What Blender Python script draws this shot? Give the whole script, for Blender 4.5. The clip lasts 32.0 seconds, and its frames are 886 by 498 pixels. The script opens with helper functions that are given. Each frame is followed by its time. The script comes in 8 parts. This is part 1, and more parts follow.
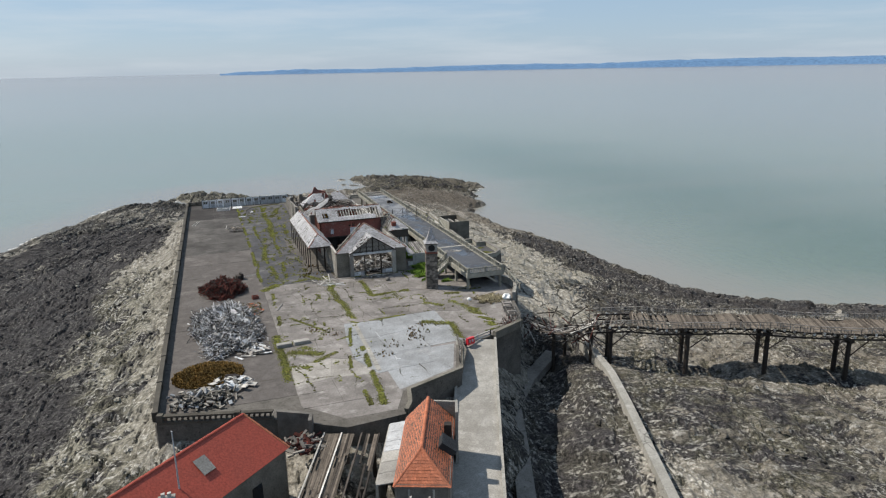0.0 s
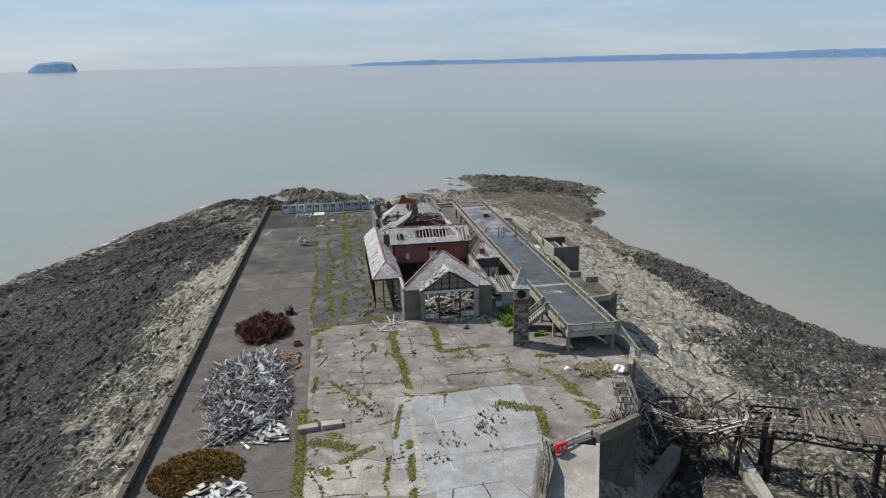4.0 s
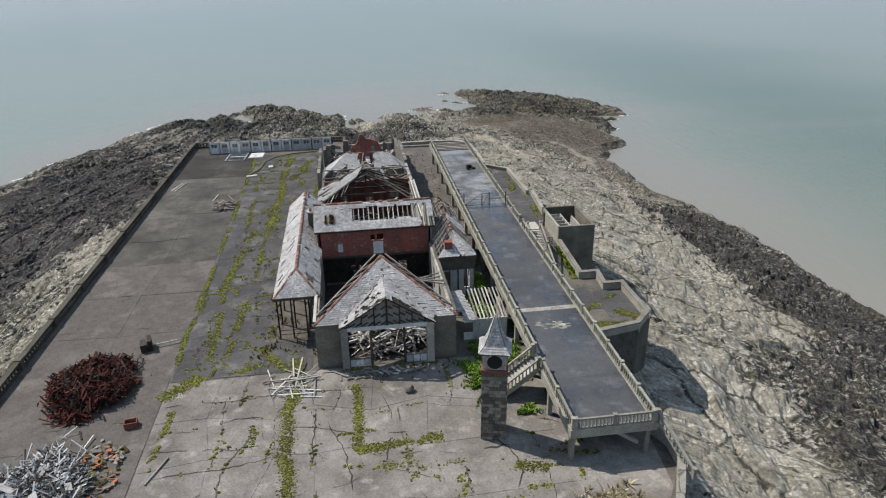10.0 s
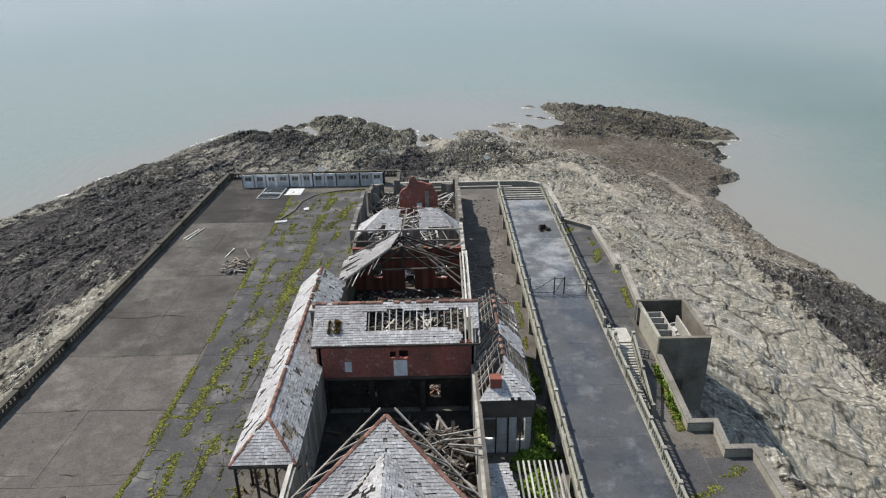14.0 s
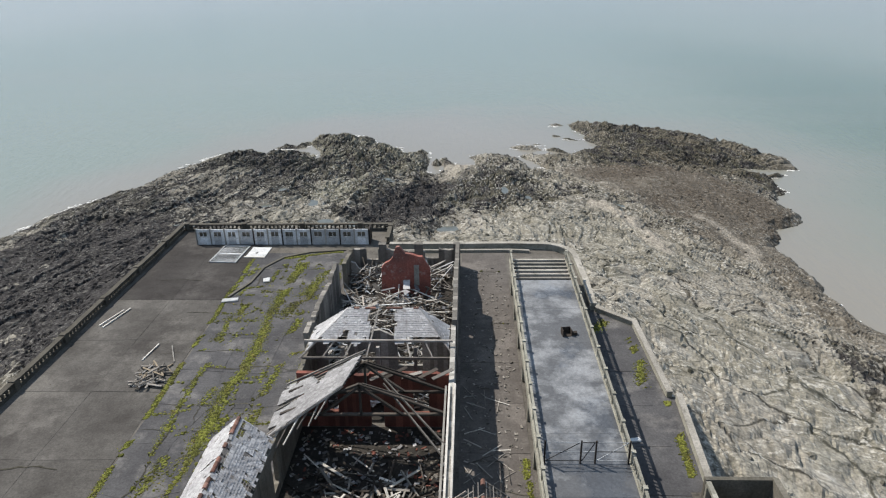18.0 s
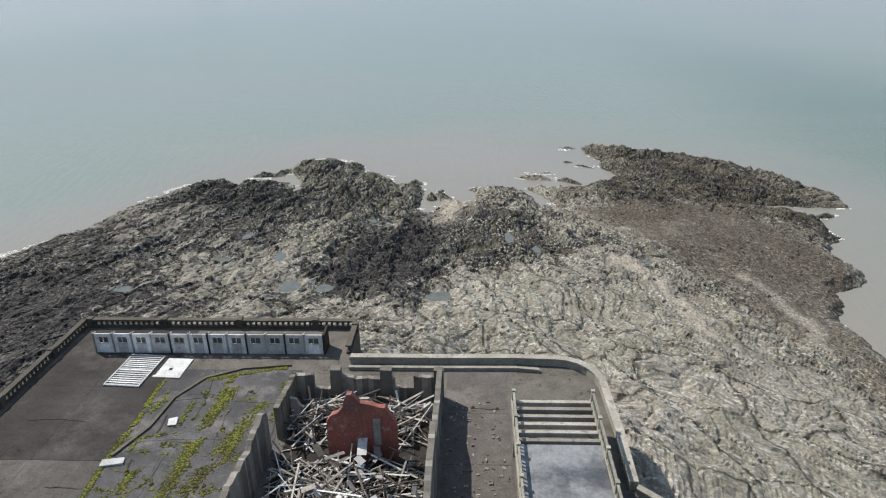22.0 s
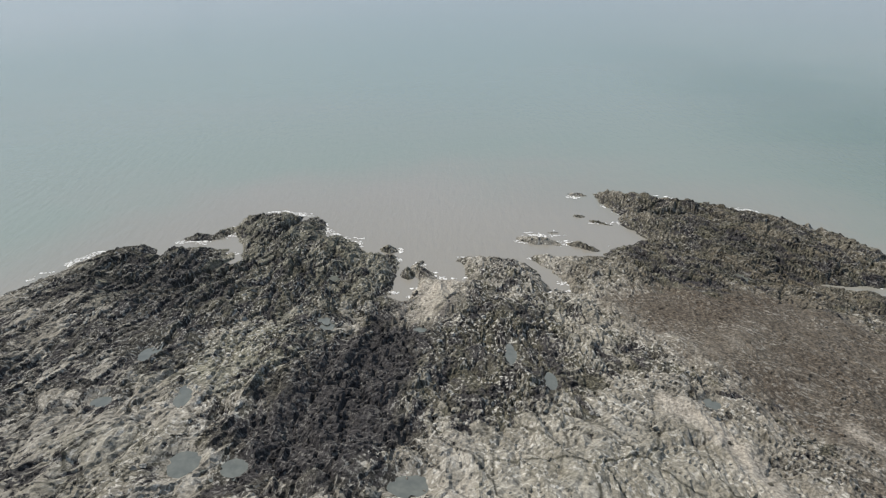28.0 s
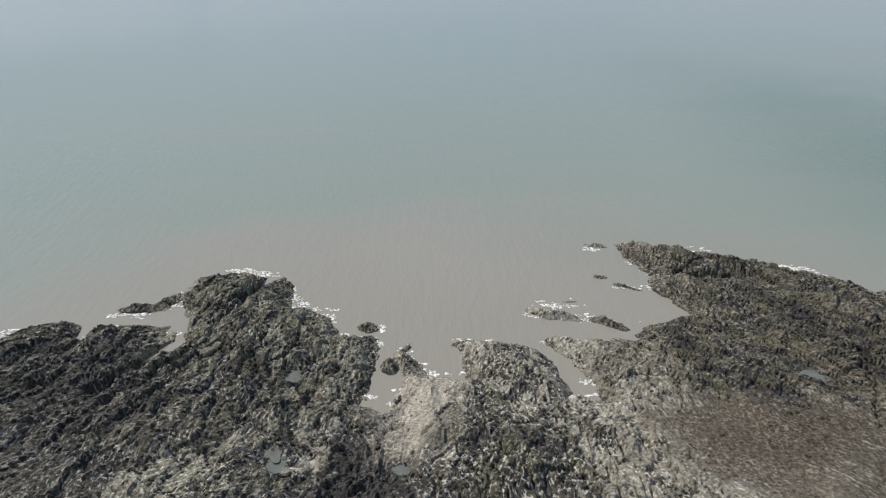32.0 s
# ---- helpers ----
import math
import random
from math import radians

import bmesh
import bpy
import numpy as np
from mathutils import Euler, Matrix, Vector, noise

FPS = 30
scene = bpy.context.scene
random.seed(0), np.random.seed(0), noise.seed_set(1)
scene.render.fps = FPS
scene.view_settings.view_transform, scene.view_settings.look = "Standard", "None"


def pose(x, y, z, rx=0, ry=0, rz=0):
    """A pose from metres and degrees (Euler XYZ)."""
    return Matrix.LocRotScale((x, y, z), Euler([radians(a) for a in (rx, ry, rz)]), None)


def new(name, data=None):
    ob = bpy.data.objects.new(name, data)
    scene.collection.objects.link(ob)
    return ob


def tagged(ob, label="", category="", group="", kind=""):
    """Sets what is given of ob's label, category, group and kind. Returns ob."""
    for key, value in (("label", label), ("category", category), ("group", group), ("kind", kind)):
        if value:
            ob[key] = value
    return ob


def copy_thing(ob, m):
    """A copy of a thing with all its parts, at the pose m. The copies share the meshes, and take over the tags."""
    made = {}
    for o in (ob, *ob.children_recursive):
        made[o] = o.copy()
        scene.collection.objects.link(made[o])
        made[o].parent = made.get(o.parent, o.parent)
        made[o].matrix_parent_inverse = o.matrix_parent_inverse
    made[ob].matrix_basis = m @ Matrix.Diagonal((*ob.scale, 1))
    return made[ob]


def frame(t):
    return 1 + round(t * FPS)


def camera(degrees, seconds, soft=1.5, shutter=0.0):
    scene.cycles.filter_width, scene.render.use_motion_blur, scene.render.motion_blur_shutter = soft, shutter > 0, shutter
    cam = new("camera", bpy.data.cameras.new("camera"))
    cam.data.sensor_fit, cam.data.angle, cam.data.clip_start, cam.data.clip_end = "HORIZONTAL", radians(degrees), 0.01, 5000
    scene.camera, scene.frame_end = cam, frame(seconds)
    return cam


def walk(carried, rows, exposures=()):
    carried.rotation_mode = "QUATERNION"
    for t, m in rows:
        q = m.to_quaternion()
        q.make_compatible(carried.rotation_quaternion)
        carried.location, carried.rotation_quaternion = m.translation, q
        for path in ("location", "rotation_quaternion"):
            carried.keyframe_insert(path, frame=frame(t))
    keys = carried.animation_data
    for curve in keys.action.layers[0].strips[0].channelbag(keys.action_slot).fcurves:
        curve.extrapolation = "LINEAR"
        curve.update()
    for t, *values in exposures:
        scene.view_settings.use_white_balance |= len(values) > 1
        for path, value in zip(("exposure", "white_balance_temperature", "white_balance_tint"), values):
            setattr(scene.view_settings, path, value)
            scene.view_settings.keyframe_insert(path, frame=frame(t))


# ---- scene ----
cam = camera(66.0, 32.0, soft=1.2)
# t, x, y, z, heading, pitch, roll
PATH = [
    (0.0, -0.00, -0.00, 58.50, -19.30, -15.05, -1.08),
    (0.5, 1.72, 3.44, 58.47, -19.32, -15.06, -1.05),
    (1.0, 3.46, 6.90, 58.45, -18.78, -15.04, -1.01),
    (1.5, 5.21, 10.38, 58.43, -16.51, -15.08, -0.96),
    (2.0, 6.94, 13.88, 58.39, -15.39, -15.06, -0.96),
    (2.5, 8.61, 17.36, 58.34, -13.75, -15.07, -0.94),
    (3.0, 10.21, 20.79, 58.26, -11.98, -15.09, -0.93),
    (3.5, 11.72, 24.15, 58.15, -10.03, -15.02, -0.96),
    (5.5, 17.38, 37.26, 57.63, -8.20, -20.88, -0.98),
    (6.0, 18.65, 40.55, 57.49, -8.28, -23.02, -0.97),
    (6.5, 19.76, 43.84, 57.32, -8.32, -23.77, -0.98),
    (7.0, 20.78, 47.18, 57.17, -8.39, -23.75, -0.98),
    (7.5, 21.78, 50.58, 57.09, -8.46, -23.68, -0.98),
    (8.0, 22.79, 54.02, 57.06, -8.57, -23.63, -0.96),
    (8.5, 23.84, 57.50, 57.06, -8.61, -23.63, -0.94),
    (9.0, 24.93, 60.97, 57.07, -8.55, -23.67, -0.91),
    (9.5, 26.04, 64.44, 57.05, -8.39, -23.71, -0.89),
    (10.0, 27.14, 67.91, 57.06, -7.93, -23.70, -0.88),
    (10.5, 28.16, 71.34, 57.11, -7.66, -23.75, -0.89),
    (11.0, 29.11, 74.68, 57.17, -6.98, -23.77, -0.93),
    (11.5, 29.97, 77.90, 57.22, -6.08, -23.77, -0.98),
    (12.0, 30.78, 81.10, 57.25, -4.53, -23.76, -1.03),
    (12.5, 31.54, 84.37, 57.28, -0.80, -23.76, -1.08),
    (13.0, 32.29, 87.72, 57.34, -0.07, -23.76, -1.11),
    (13.5, 33.02, 91.09, 57.39, -0.09, -23.76, -1.11),
    (14.0, 33.67, 94.49, 57.41, -0.22, -23.76, -1.11),
    (14.5, 34.22, 97.87, 57.41, -0.42, -23.75, -1.12),
    (16.5, 36.34, 110.91, 57.31, 0.61, -23.64, -1.04),
    (17.0, 36.86, 114.21, 57.33, 1.12, -23.57, -1.01),
    (17.5, 37.30, 117.62, 57.39, 1.62, -23.53, -0.99),
    (18.0, 37.68, 121.08, 57.49, 2.16, -23.64, -0.99),
    (18.5, 38.00, 124.55, 57.67, 2.51, -23.71, -1.00),
    (19.0, 38.28, 128.02, 57.89, 2.81, -23.74, -0.99),
    (19.5, 38.57, 131.51, 58.11, 2.74, -23.83, -0.99),
    (20.0, 38.83, 135.02, 58.31, 2.70, -23.84, -0.99),
    (20.5, 39.02, 138.48, 58.46, 2.59, -23.83, -1.01),
    (21.0, 39.21, 141.97, 58.55, 2.51, -23.81, -1.02),
    (21.5, 39.43, 145.49, 58.56, 2.65, -23.77, -1.03),
    (22.0, 39.64, 149.03, 58.49, 2.76, -23.71, -1.07),
    (22.5, 39.86, 152.59, 58.37, 2.82, -23.64, -1.14),
    (23.0, 40.13, 156.18, 58.26, 2.82, -23.58, -1.20),
    (23.5, 40.45, 159.86, 58.24, 2.84, -23.56, -1.23),
    (24.0, 40.70, 163.54, 58.30, 2.81, -23.57, -1.24),
    (24.5, 40.86, 167.15, 58.38, 2.77, -23.58, -1.24),
    (25.0, 40.94, 170.68, 58.46, 2.69, -23.59, -1.20),
    (25.5, 40.90, 174.22, 58.53, 2.57, -23.58, -1.15),
    (27.5, 40.29, 188.71, 58.59, 2.07, -23.58, -1.11),
    (28.0, 40.17, 192.45, 58.67, 1.95, -23.56, -1.11),
    (28.5, 40.08, 196.27, 58.80, 1.85, -23.56, -1.13),
    (29.0, 40.02, 200.16, 58.92, 1.76, -23.59, -1.14),
    (29.5, 39.99, 204.10, 59.01, 1.69, -23.61, -1.16),
    (30.0, 40.02, 208.07, 59.09, 1.65, -23.61, -1.18),
    (30.5, 40.10, 212.03, 59.18, 1.65, -23.59, -1.20),
    (31.0, 40.25, 215.93, 59.29, 1.71, -23.57, -1.21),
    (31.5, 40.44, 219.82, 59.40, 1.78, -23.57, -1.22),
    (32.0, 40.62, 223.74, 59.52, 1.85, -23.49, -1.23),
]
walk(cam, [(t, pose(x, y, z, 90 + p, 0, h) @ pose(0, 0, 0, 0, 0, r)) for t, x, y, z, h, p, r in PATH],
     exposures=[(0.0, 0.12), (3.5, 0.1), (6.5, -0.02), (10.0, 0.12), (16.0, 0.28), (20.0, 0.24), (26.0, 0.17), (32.0, 0.04)])

# ---- light: hazy sun from the left and a little ahead, thin cloud ----
SUN_EL, SUN_DIR = 51.0, Vector((0.80, -0.55, 0)).normalized()
sun_travel = Vector((SUN_DIR.x * math.cos(radians(SUN_EL)), SUN_DIR.y * math.cos(radians(SUN_EL)), -math.sin(radians(SUN_EL))))
sun = new("sun", bpy.data.lights.new("sun", "SUN"))
sun.data.energy, sun.data.angle, sun.data.color = 5.5, radians(0.8), (1.0, 0.94, 0.845)
sun.rotation_mode = "QUATERNION"
sun.rotation_quaternion = sun_travel.to_track_quat("-Z", "Y")

world = bpy.data.worlds.new("sky")
scene.world = world
world.use_nodes = True
wn, wl = world.node_tree.nodes, world.node_tree.links
sky = wn.new("ShaderNodeTexSky")
sky.sky_type, sky.sun_disc = "NISHITA", False
sky.sun_elevation, sky.sun_rotation = radians(SUN_EL), math.atan2(-SUN_DIR.x, -SUN_DIR.y)
sky.air_density, sky.dust_density, sky.ozone_density = 1.0, 0.35, 2.0
wc = wn.new("ShaderNodeTexCoord")
wm = wn.new("ShaderNodeMapping")
wm.inputs["Scale"].default_value = (1.6, 1.6, 15.0)
wnoise = wn.new("ShaderNodeTexNoise")
wnoise.inputs["Scale"].default_value, wnoise.inputs["Detail"].default_value, wnoise.inputs["Roughness"].default_value = 1.6, 7, 0.58
wramp = wn.new("ShaderNodeValToRGB")
wramp.color_ramp.elements[0].position, wramp.color_ramp.elements[1].position = 0.44, 0.74
wmix = wn.new("ShaderNodeMix")
wmix.data_type = "RGBA"
wmix.inputs["B"].default_value = (7.7, 8.3, 8.9, 1)
wscale = wn.new("ShaderNodeMath")
wscale.operation = "MULTIPLY_ADD"
wscale.inputs[1].default_value, wscale.inputs[2].default_value = 0.6, 0.0
bgn = wn["Background"]
bgn.inputs["Strength"].default_value = 0.08
wl.new(wc.outputs["Generated"], wm.inputs["Vector"])
wl.new(wm.outputs["Vector"], wnoise.inputs["Vector"])
wl.new(wnoise.outputs["Fac"], wramp.inputs["Fac"])
wl.new(wramp.outputs["Color"], wscale.inputs[0])
wl.new(wscale.outputs["Value"], wmix.inputs["Factor"])
wthin = wn.new("ShaderNodeMix")
wthin.data_type = "RGBA"
wthin.inputs["Factor"].default_value = 0.6
wthin.inputs["B"].default_value = (4.55, 6.45, 9.0, 1)
wl.new(sky.outputs["Color"], wthin.inputs["A"])
wl.new(wthin.outputs["Result"], wmix.inputs["A"])
wl.new(wmix.outputs["Result"], bgn.inputs["Color"])
# ---- materials ----
def material(name, rough=0.85, metal=0.0):
    m = bpy.data.materials.new(name)
    m.use_nodes = True
    b = m.node_tree.nodes["Principled BSDF"]
    b.inputs["Roughness"].default_value, b.inputs["Metallic"].default_value = rough, metal
    b.inputs["Specular IOR Level"].default_value = 0.5 if rough < 0.6 else 0.18
    return m, m.node_tree.nodes, m.node_tree.links, b


def coords(n, l, scale=(1, 1, 1), turn=0.0, source="Object"):
    if source == "World":
        c = n.new("ShaderNodeNewGeometry").outputs["Position"]
    else:
        c = n.new("ShaderNodeTexCoord").outputs[source]
    mp = n.new("ShaderNodeMapping")
    mp.inputs["Scale"].default_value = scale
    mp.inputs["Rotation"].default_value = (0, 0, radians(turn))
    l.new(c, mp.inputs["Vector"])
    return mp.outputs["Vector"]


def noise_tex(n, l, vec, scale, detail=5, rough=0.6, lo=0.3, hi=0.7):
    t = n.new("ShaderNodeTexNoise")
    t.inputs["Scale"].default_value, t.inputs["Detail"].default_value, t.inputs["Roughness"].default_value = scale, detail, rough
    l.new(vec, t.inputs["Vector"])
    r = n.new("ShaderNodeMapRange")
    r.inputs["From Min"].default_value, r.inputs["From Max"].default_value = lo, hi
    l.new(t.outputs["Fac"], r.inputs["Value"])
    return r.outputs["Result"]


def mixc(n, l, fac, a, b, mode="MIX"):
    m = n.new("ShaderNodeMix")
    m.data_type, m.blend_type = "RGBA", mode
    for key, v in (("Factor", fac), ("A", a), ("B", b)):
        if isinstance(v, bpy.types.NodeSocket):
            l.new(v, m.inputs[key])
        else:
            m.inputs[key].default_value = (*v, 1) if isinstance(v, tuple) else v
    return m.outputs["Result"]


def mathn(n, l, op, a, b=0.0):
    m = n.new("ShaderNodeMath")
    m.operation = op
    m.use_clamp = op in ("MULTIPLY", "ADD", "SUBTRACT")
    for i, v in enumerate((a, b)):
        if isinstance(v, bpy.types.NodeSocket):
            l.new(v, m.inputs[i])
        else:
            m.inputs[i].default_value = v
    return m.outputs["Value"]


def bump(n, l, b, height, strength=0.5, dist=0.05):
    k = n.new("ShaderNodeBump")
    k.inputs["Strength"].default_value, k.inputs["Distance"].default_value = strength, dist
    l.new(height, k.inputs["Height"])
    l.new(k.outputs["Normal"], b.inputs["Normal"])


def weathered(name, base, dirt, scale=1.0, amount=0.6, rough=0.85, metal=0.0, grain=(1, 1, 1), island=0.25, relief=0.02, stain=None):
    """A worn surface: base colour with coarse stains, fine grain, per-piece tone and relief."""
    m, n, l, b = material(name, rough, metal)
    v = coords(n, l, grain, source="World")
    big = noise_tex(n, l, v, 0.35 * scale, 6, 0.65, 0.38, 0.68)
    fine = noise_tex(n, l, v, 6.0 * scale, 5, 0.7, 0.25, 0.8)
    c = mixc(n, l, mathn(n, l, "MULTIPLY", big, amount), base, dirt)
    if stain:
        st = noise_tex(n, l, v, 1.3 * scale, 7, 0.75, 0.56, 0.66)
        c = mixc(n, l, mathn(n, l, "MULTIPLY", st, 0.8), c, stain)
    g = n.new("ShaderNodeMapRange")
    g.inputs["To Min"].default_value, g.inputs["To Max"].default_value = 0.55, 1.35
    l.new(fine, g.inputs["Value"])
    c = mixc(n, l, 1.0, c, g.outputs["Result"], "MULTIPLY")
    if island:
        oi = n.new("ShaderNodeObjectInfo").outputs["Random"]
        gi = n.new("ShaderNodeNewGeometry").outputs["Random Per Island"]
        s = mathn(n, l, "FRACT", mathn(n, l, "ADD", oi, gi))
        r = n.new("ShaderNodeMapRange")
        r.inputs["To Min"].default_value, r.inputs["To Max"].default_value = 1 - island, 1 + island
        l.new(s, r.inputs["Value"])
        c = mixc(n, l, 1.0, c, r.outputs["Result"], "MULTIPLY")
    l.new(c, b.inputs["Base Color"])
    if relief:
        bump(n, l, b, fine, 0.7, relief)
    return m


M_CONC = weathered("concrete", (0.30, 0.28, 0.25), (0.13, 0.12, 0.10), 1.0, 0.7, stain=(0.07, 0.065, 0.055))
M_CONC_PALE = weathered("pale_concrete", (0.36, 0.345, 0.315), (0.2, 0.185, 0.165), 1.0, 0.7)
M_CONC_DARK = weathered("dark_concrete", (0.17, 0.155, 0.13), (0.07, 0.065, 0.05), 1.0, 0.8)
M_STONE = weathered("rubble_stone", (0.23, 0.213, 0.19), (0.12, 0.11, 0.1), 2.0, 0.8, island=0.35)
M_SLATE = weathered("slate", (0.44, 0.435, 0.44), (0.21, 0.2, 0.205), 1.0, 0.7, rough=0.6, island=0.15, stain=(0.2, 0.175, 0.16))
M_CHALK = weathered("chalk_white_paint", (0.78, 0.78, 0.76), (0.6, 0.6, 0.58), 2.0, 0.5, island=0)
M_TOWER = weathered("brown_rubble_stone", (0.225, 0.197, 0.168), (0.105, 0.09, 0.076), 2.0, 0.8, island=0.45)
M_SLATE_DARK = weathered("dark_slate", (0.16, 0.158, 0.17), (0.08, 0.078, 0.08), 1.0, 0.75, rough=0.55, island=0.3)
M_WOOD = weathered("grey_timber", (0.27, 0.248, 0.225), (0.11, 0.097, 0.085), 2.0, 0.75, grain=(1, 1, 1), island=0.5)
M_WOOD_PALE = weathered("bleached_timber", (0.47, 0.45, 0.415), (0.24, 0.22, 0.195), 2.0, 0.7, island=0.45)
M_WOOD_DARK = weathered("dark_timber", (0.075, 0.062, 0.052), (0.03, 0.027, 0.024), 2.0, 0.7, island=0.4)
M_WHITE = weathered("white_paint", (0.6, 0.61, 0.62), (0.34, 0.34, 0.335), 2.0, 0.7, stain=(0.2, 0.17, 0.14))
M_BRICK = weathered("red_brick", (0.19, 0.068, 0.05), (0.09, 0.048, 0.04), 1.5, 0.7, island=0.25)
M_BRICK_FADED = weathered("faded_brick", (0.31, 0.105, 0.08), (0.14, 0.075, 0.065), 0.9, 0.9, island=0.1, stain=(0.36, 0.28, 0.25))
M_RIDGE = weathered("terracotta", (0.25, 0.125, 0.095), (0.14, 0.095, 0.08), 2.0, 0.8, island=0.35, stain=(0.2, 0.18, 0.15))
M_REDROOF = weathered("red_sheet_roof", (0.36, 0.075, 0.05), (0.28, 0.07, 0.05), 0.8, 0.6, rough=0.6, island=0.06)
M_ORANGE = weathered("orange_tile", (0.44, 0.15, 0.08), (0.27, 0.115, 0.075), 1.0, 0.7, island=0.12)
M_RUST = weathered("rusty_iron", (0.1, 0.026, 0.019), (0.032, 0.013, 0.011), 2.5, 0.8, rough=0.9, island=0.5)
M_IRON = weathered("dark_iron", (0.045, 0.036, 0.03), (0.02, 0.017, 0.015), 2.0, 0.8, rough=0.7, island=0.25)
M_STEEL = weathered("grey_scrap", (0.215, 0.226, 0.238), (0.075, 0.076, 0.08), 2.5, 0.8, rough=0.65, island=0.85)
M_MOSS = weathered("moss", (0.135, 0.145, 0.028), (0.075, 0.072, 0.025), 0.8, 0.95, rough=1.0, island=0.45, relief=0.06, stain=(0.15, 0.115, 0.035))
M_BRUSH = weathered("dry_scrub", (0.185, 0.11, 0.032), (0.085, 0.062, 0.022), 2.0, 0.8, rough=1.0, island=0.5)
M_GREEN = weathered("green_weeds", (0.16, 0.25, 0.035), (0.08, 0.14, 0.025), 2.0, 0.8, rough=0.9, island=0.5)
M_RED = weathered("red_plastic", (0.55, 0.02, 0.03), (0.4, 0.02, 0.03), 1.0, 0.5, rough=0.5, island=0.1, relief=0)
M_PIER = weathered("pier_planks", (0.135, 0.112, 0.09), (0.062, 0.05, 0.04), 2.0, 0.8, island=0.45, stain=(0.2, 0.18, 0.15))
M_SLATE_DULL = weathered("dull_slate", (0.29, 0.283, 0.285), (0.15, 0.145, 0.147), 1.0, 0.7, rough=0.7, island=0.15)
# Flat black that paints the shade inside openings and behind panes.
M_DARK = weathered("deep_shade_black", (0.02, 0.02, 0.02), (0.012, 0.011, 0.01), 1.0, 0.5, island=0)
def paving(name, base, dirt, pale, crack=0.45, wet=0.0, rough=0.85, bloom_scale=0.42, bloom_lo=0.54):
    """Old paving: broad stains, pale bloom (lime; painted sky sheen on the far deck), hairline cracks, grit; some of it
    damp.
    """
    m, n, l, b = material(name, rough)
    v = coords(n, l, source="World")
    big = noise_tex(n, l, v, 0.16, 6, 0.62, 0.36, 0.66)
    bloom = noise_tex(n, l, v, bloom_scale, 7, 0.66, bloom_lo, bloom_lo + 0.12)
    fine = noise_tex(n, l, v, 5.0, 5, 0.75, 0.25, 0.8)
    c = mixc(n, l, big, base, dirt)
    c = mixc(n, l, mathn(n, l, "MULTIPLY", bloom, 0.6), c, pale)
    mott = noise_tex(n, l, v, 0.85, 7, 0.72, 0.48, 0.62)
    c = mixc(n, l, mathn(n, l, "MULTIPLY", mott, 0.42), c, dirt)
    vo = n.new("ShaderNodeTexVoronoi")
    vo.feature = "DISTANCE_TO_EDGE"
    vo.inputs["Scale"].default_value = crack
    dv = n.new("ShaderNodeTexNoise")
    dv.inputs["Scale"].default_value, dv.inputs["Detail"].default_value = 0.9, 5
    l.new(v, dv.inputs["Vector"])
    l.new(mixc(n, l, 0.25, v, dv.outputs["Color"], "ADD"), vo.inputs["Vector"])
    cr = n.new("ShaderNodeMapRange")
    cr.inputs["From Min"].default_value, cr.inputs["From Max"].default_value = 0.006, 0.03
    cr.inputs["To Min"].default_value, cr.inputs["To Max"].default_value = 0.35, 1.0
    l.new(vo.outputs["Distance"], cr.inputs["Value"])
    gap = noise_tex(n, l, v, 0.12, 3, 0.5, 0.5, 0.6)
    c = c if crack < 0.01 else mixc(n, l, gap, c, mixc(n, l, 1.0, c, cr.outputs["Result"], "MULTIPLY"))
    g = n.new("ShaderNodeMapRange")
    g.inputs["To Min"].default_value, g.inputs["To Max"].default_value = 0.62, 1.36
    l.new(fine, g.inputs["Value"])
    c = mixc(n, l, 1.0, c, g.outputs["Result"], "MULTIPLY")
    r = n.new("ShaderNodeMapRange")
    r.inputs["To Min"].default_value, r.inputs["To Max"].default_value = 0.93, 1.07
    l.new(n.new("ShaderNodeObjectInfo").outputs["Random"], r.inputs["Value"])
    c = mixc(n, l, 1.0, c, r.outputs["Result"], "MULTIPLY")
    l.new(c, b.inputs["Base Color"])
    if wet:
        b.inputs["Specular IOR Level"].default_value = 0.5
        w = noise_tex(n, l, v, 0.11, 6, 0.62, 0.52, 0.60)
        rr = n.new("ShaderNodeMapRange")
        rr.inputs["To Min"].default_value, rr.inputs["To Max"].default_value = 0.75, 1 - wet
        l.new(w, rr.inputs["Value"])
        l.new(rr.outputs["Result"], b.inputs["Roughness"])
    bump(n, l, b, fine, 0.4, 0.015)
    return m


M_SLAB = paving("cracked_paving", (0.228, 0.209, 0.195), (0.108, 0.097, 0.088), (0.33, 0.314, 0.292), 0.0)
M_SLAB_PALE = paving("pale_paving", (0.275, 0.283, 0.29), (0.175, 0.177, 0.177), (0.335, 0.33, 0.325), 0.0)
M_SLAB_ROUGH = paving("rough_pale_screed", (0.33, 0.31, 0.28), (0.2, 0.183, 0.163), (0.41, 0.39, 0.36), 0.0, bloom_scale=0.8)
M_ASPHALT_PALE = paving("worn_asphalt", (0.118, 0.107, 0.099), (0.056, 0.049, 0.045), (0.185, 0.168, 0.155), 0.0, rough=0.95, bloom_scale=0.16, bloom_lo=0.5)
M_ASPHALT = paving("old_asphalt", (0.094, 0.088, 0.081), (0.044, 0.04, 0.037), (0.15, 0.14, 0.128), 0.0, rough=0.95, bloom_scale=0.14)
M_ASPHALT_DARK = paving("damp_asphalt", (0.053, 0.049, 0.046), (0.026, 0.023, 0.022), (0.09, 0.083, 0.078), 0.0, rough=0.95, bloom_scale=0.15)
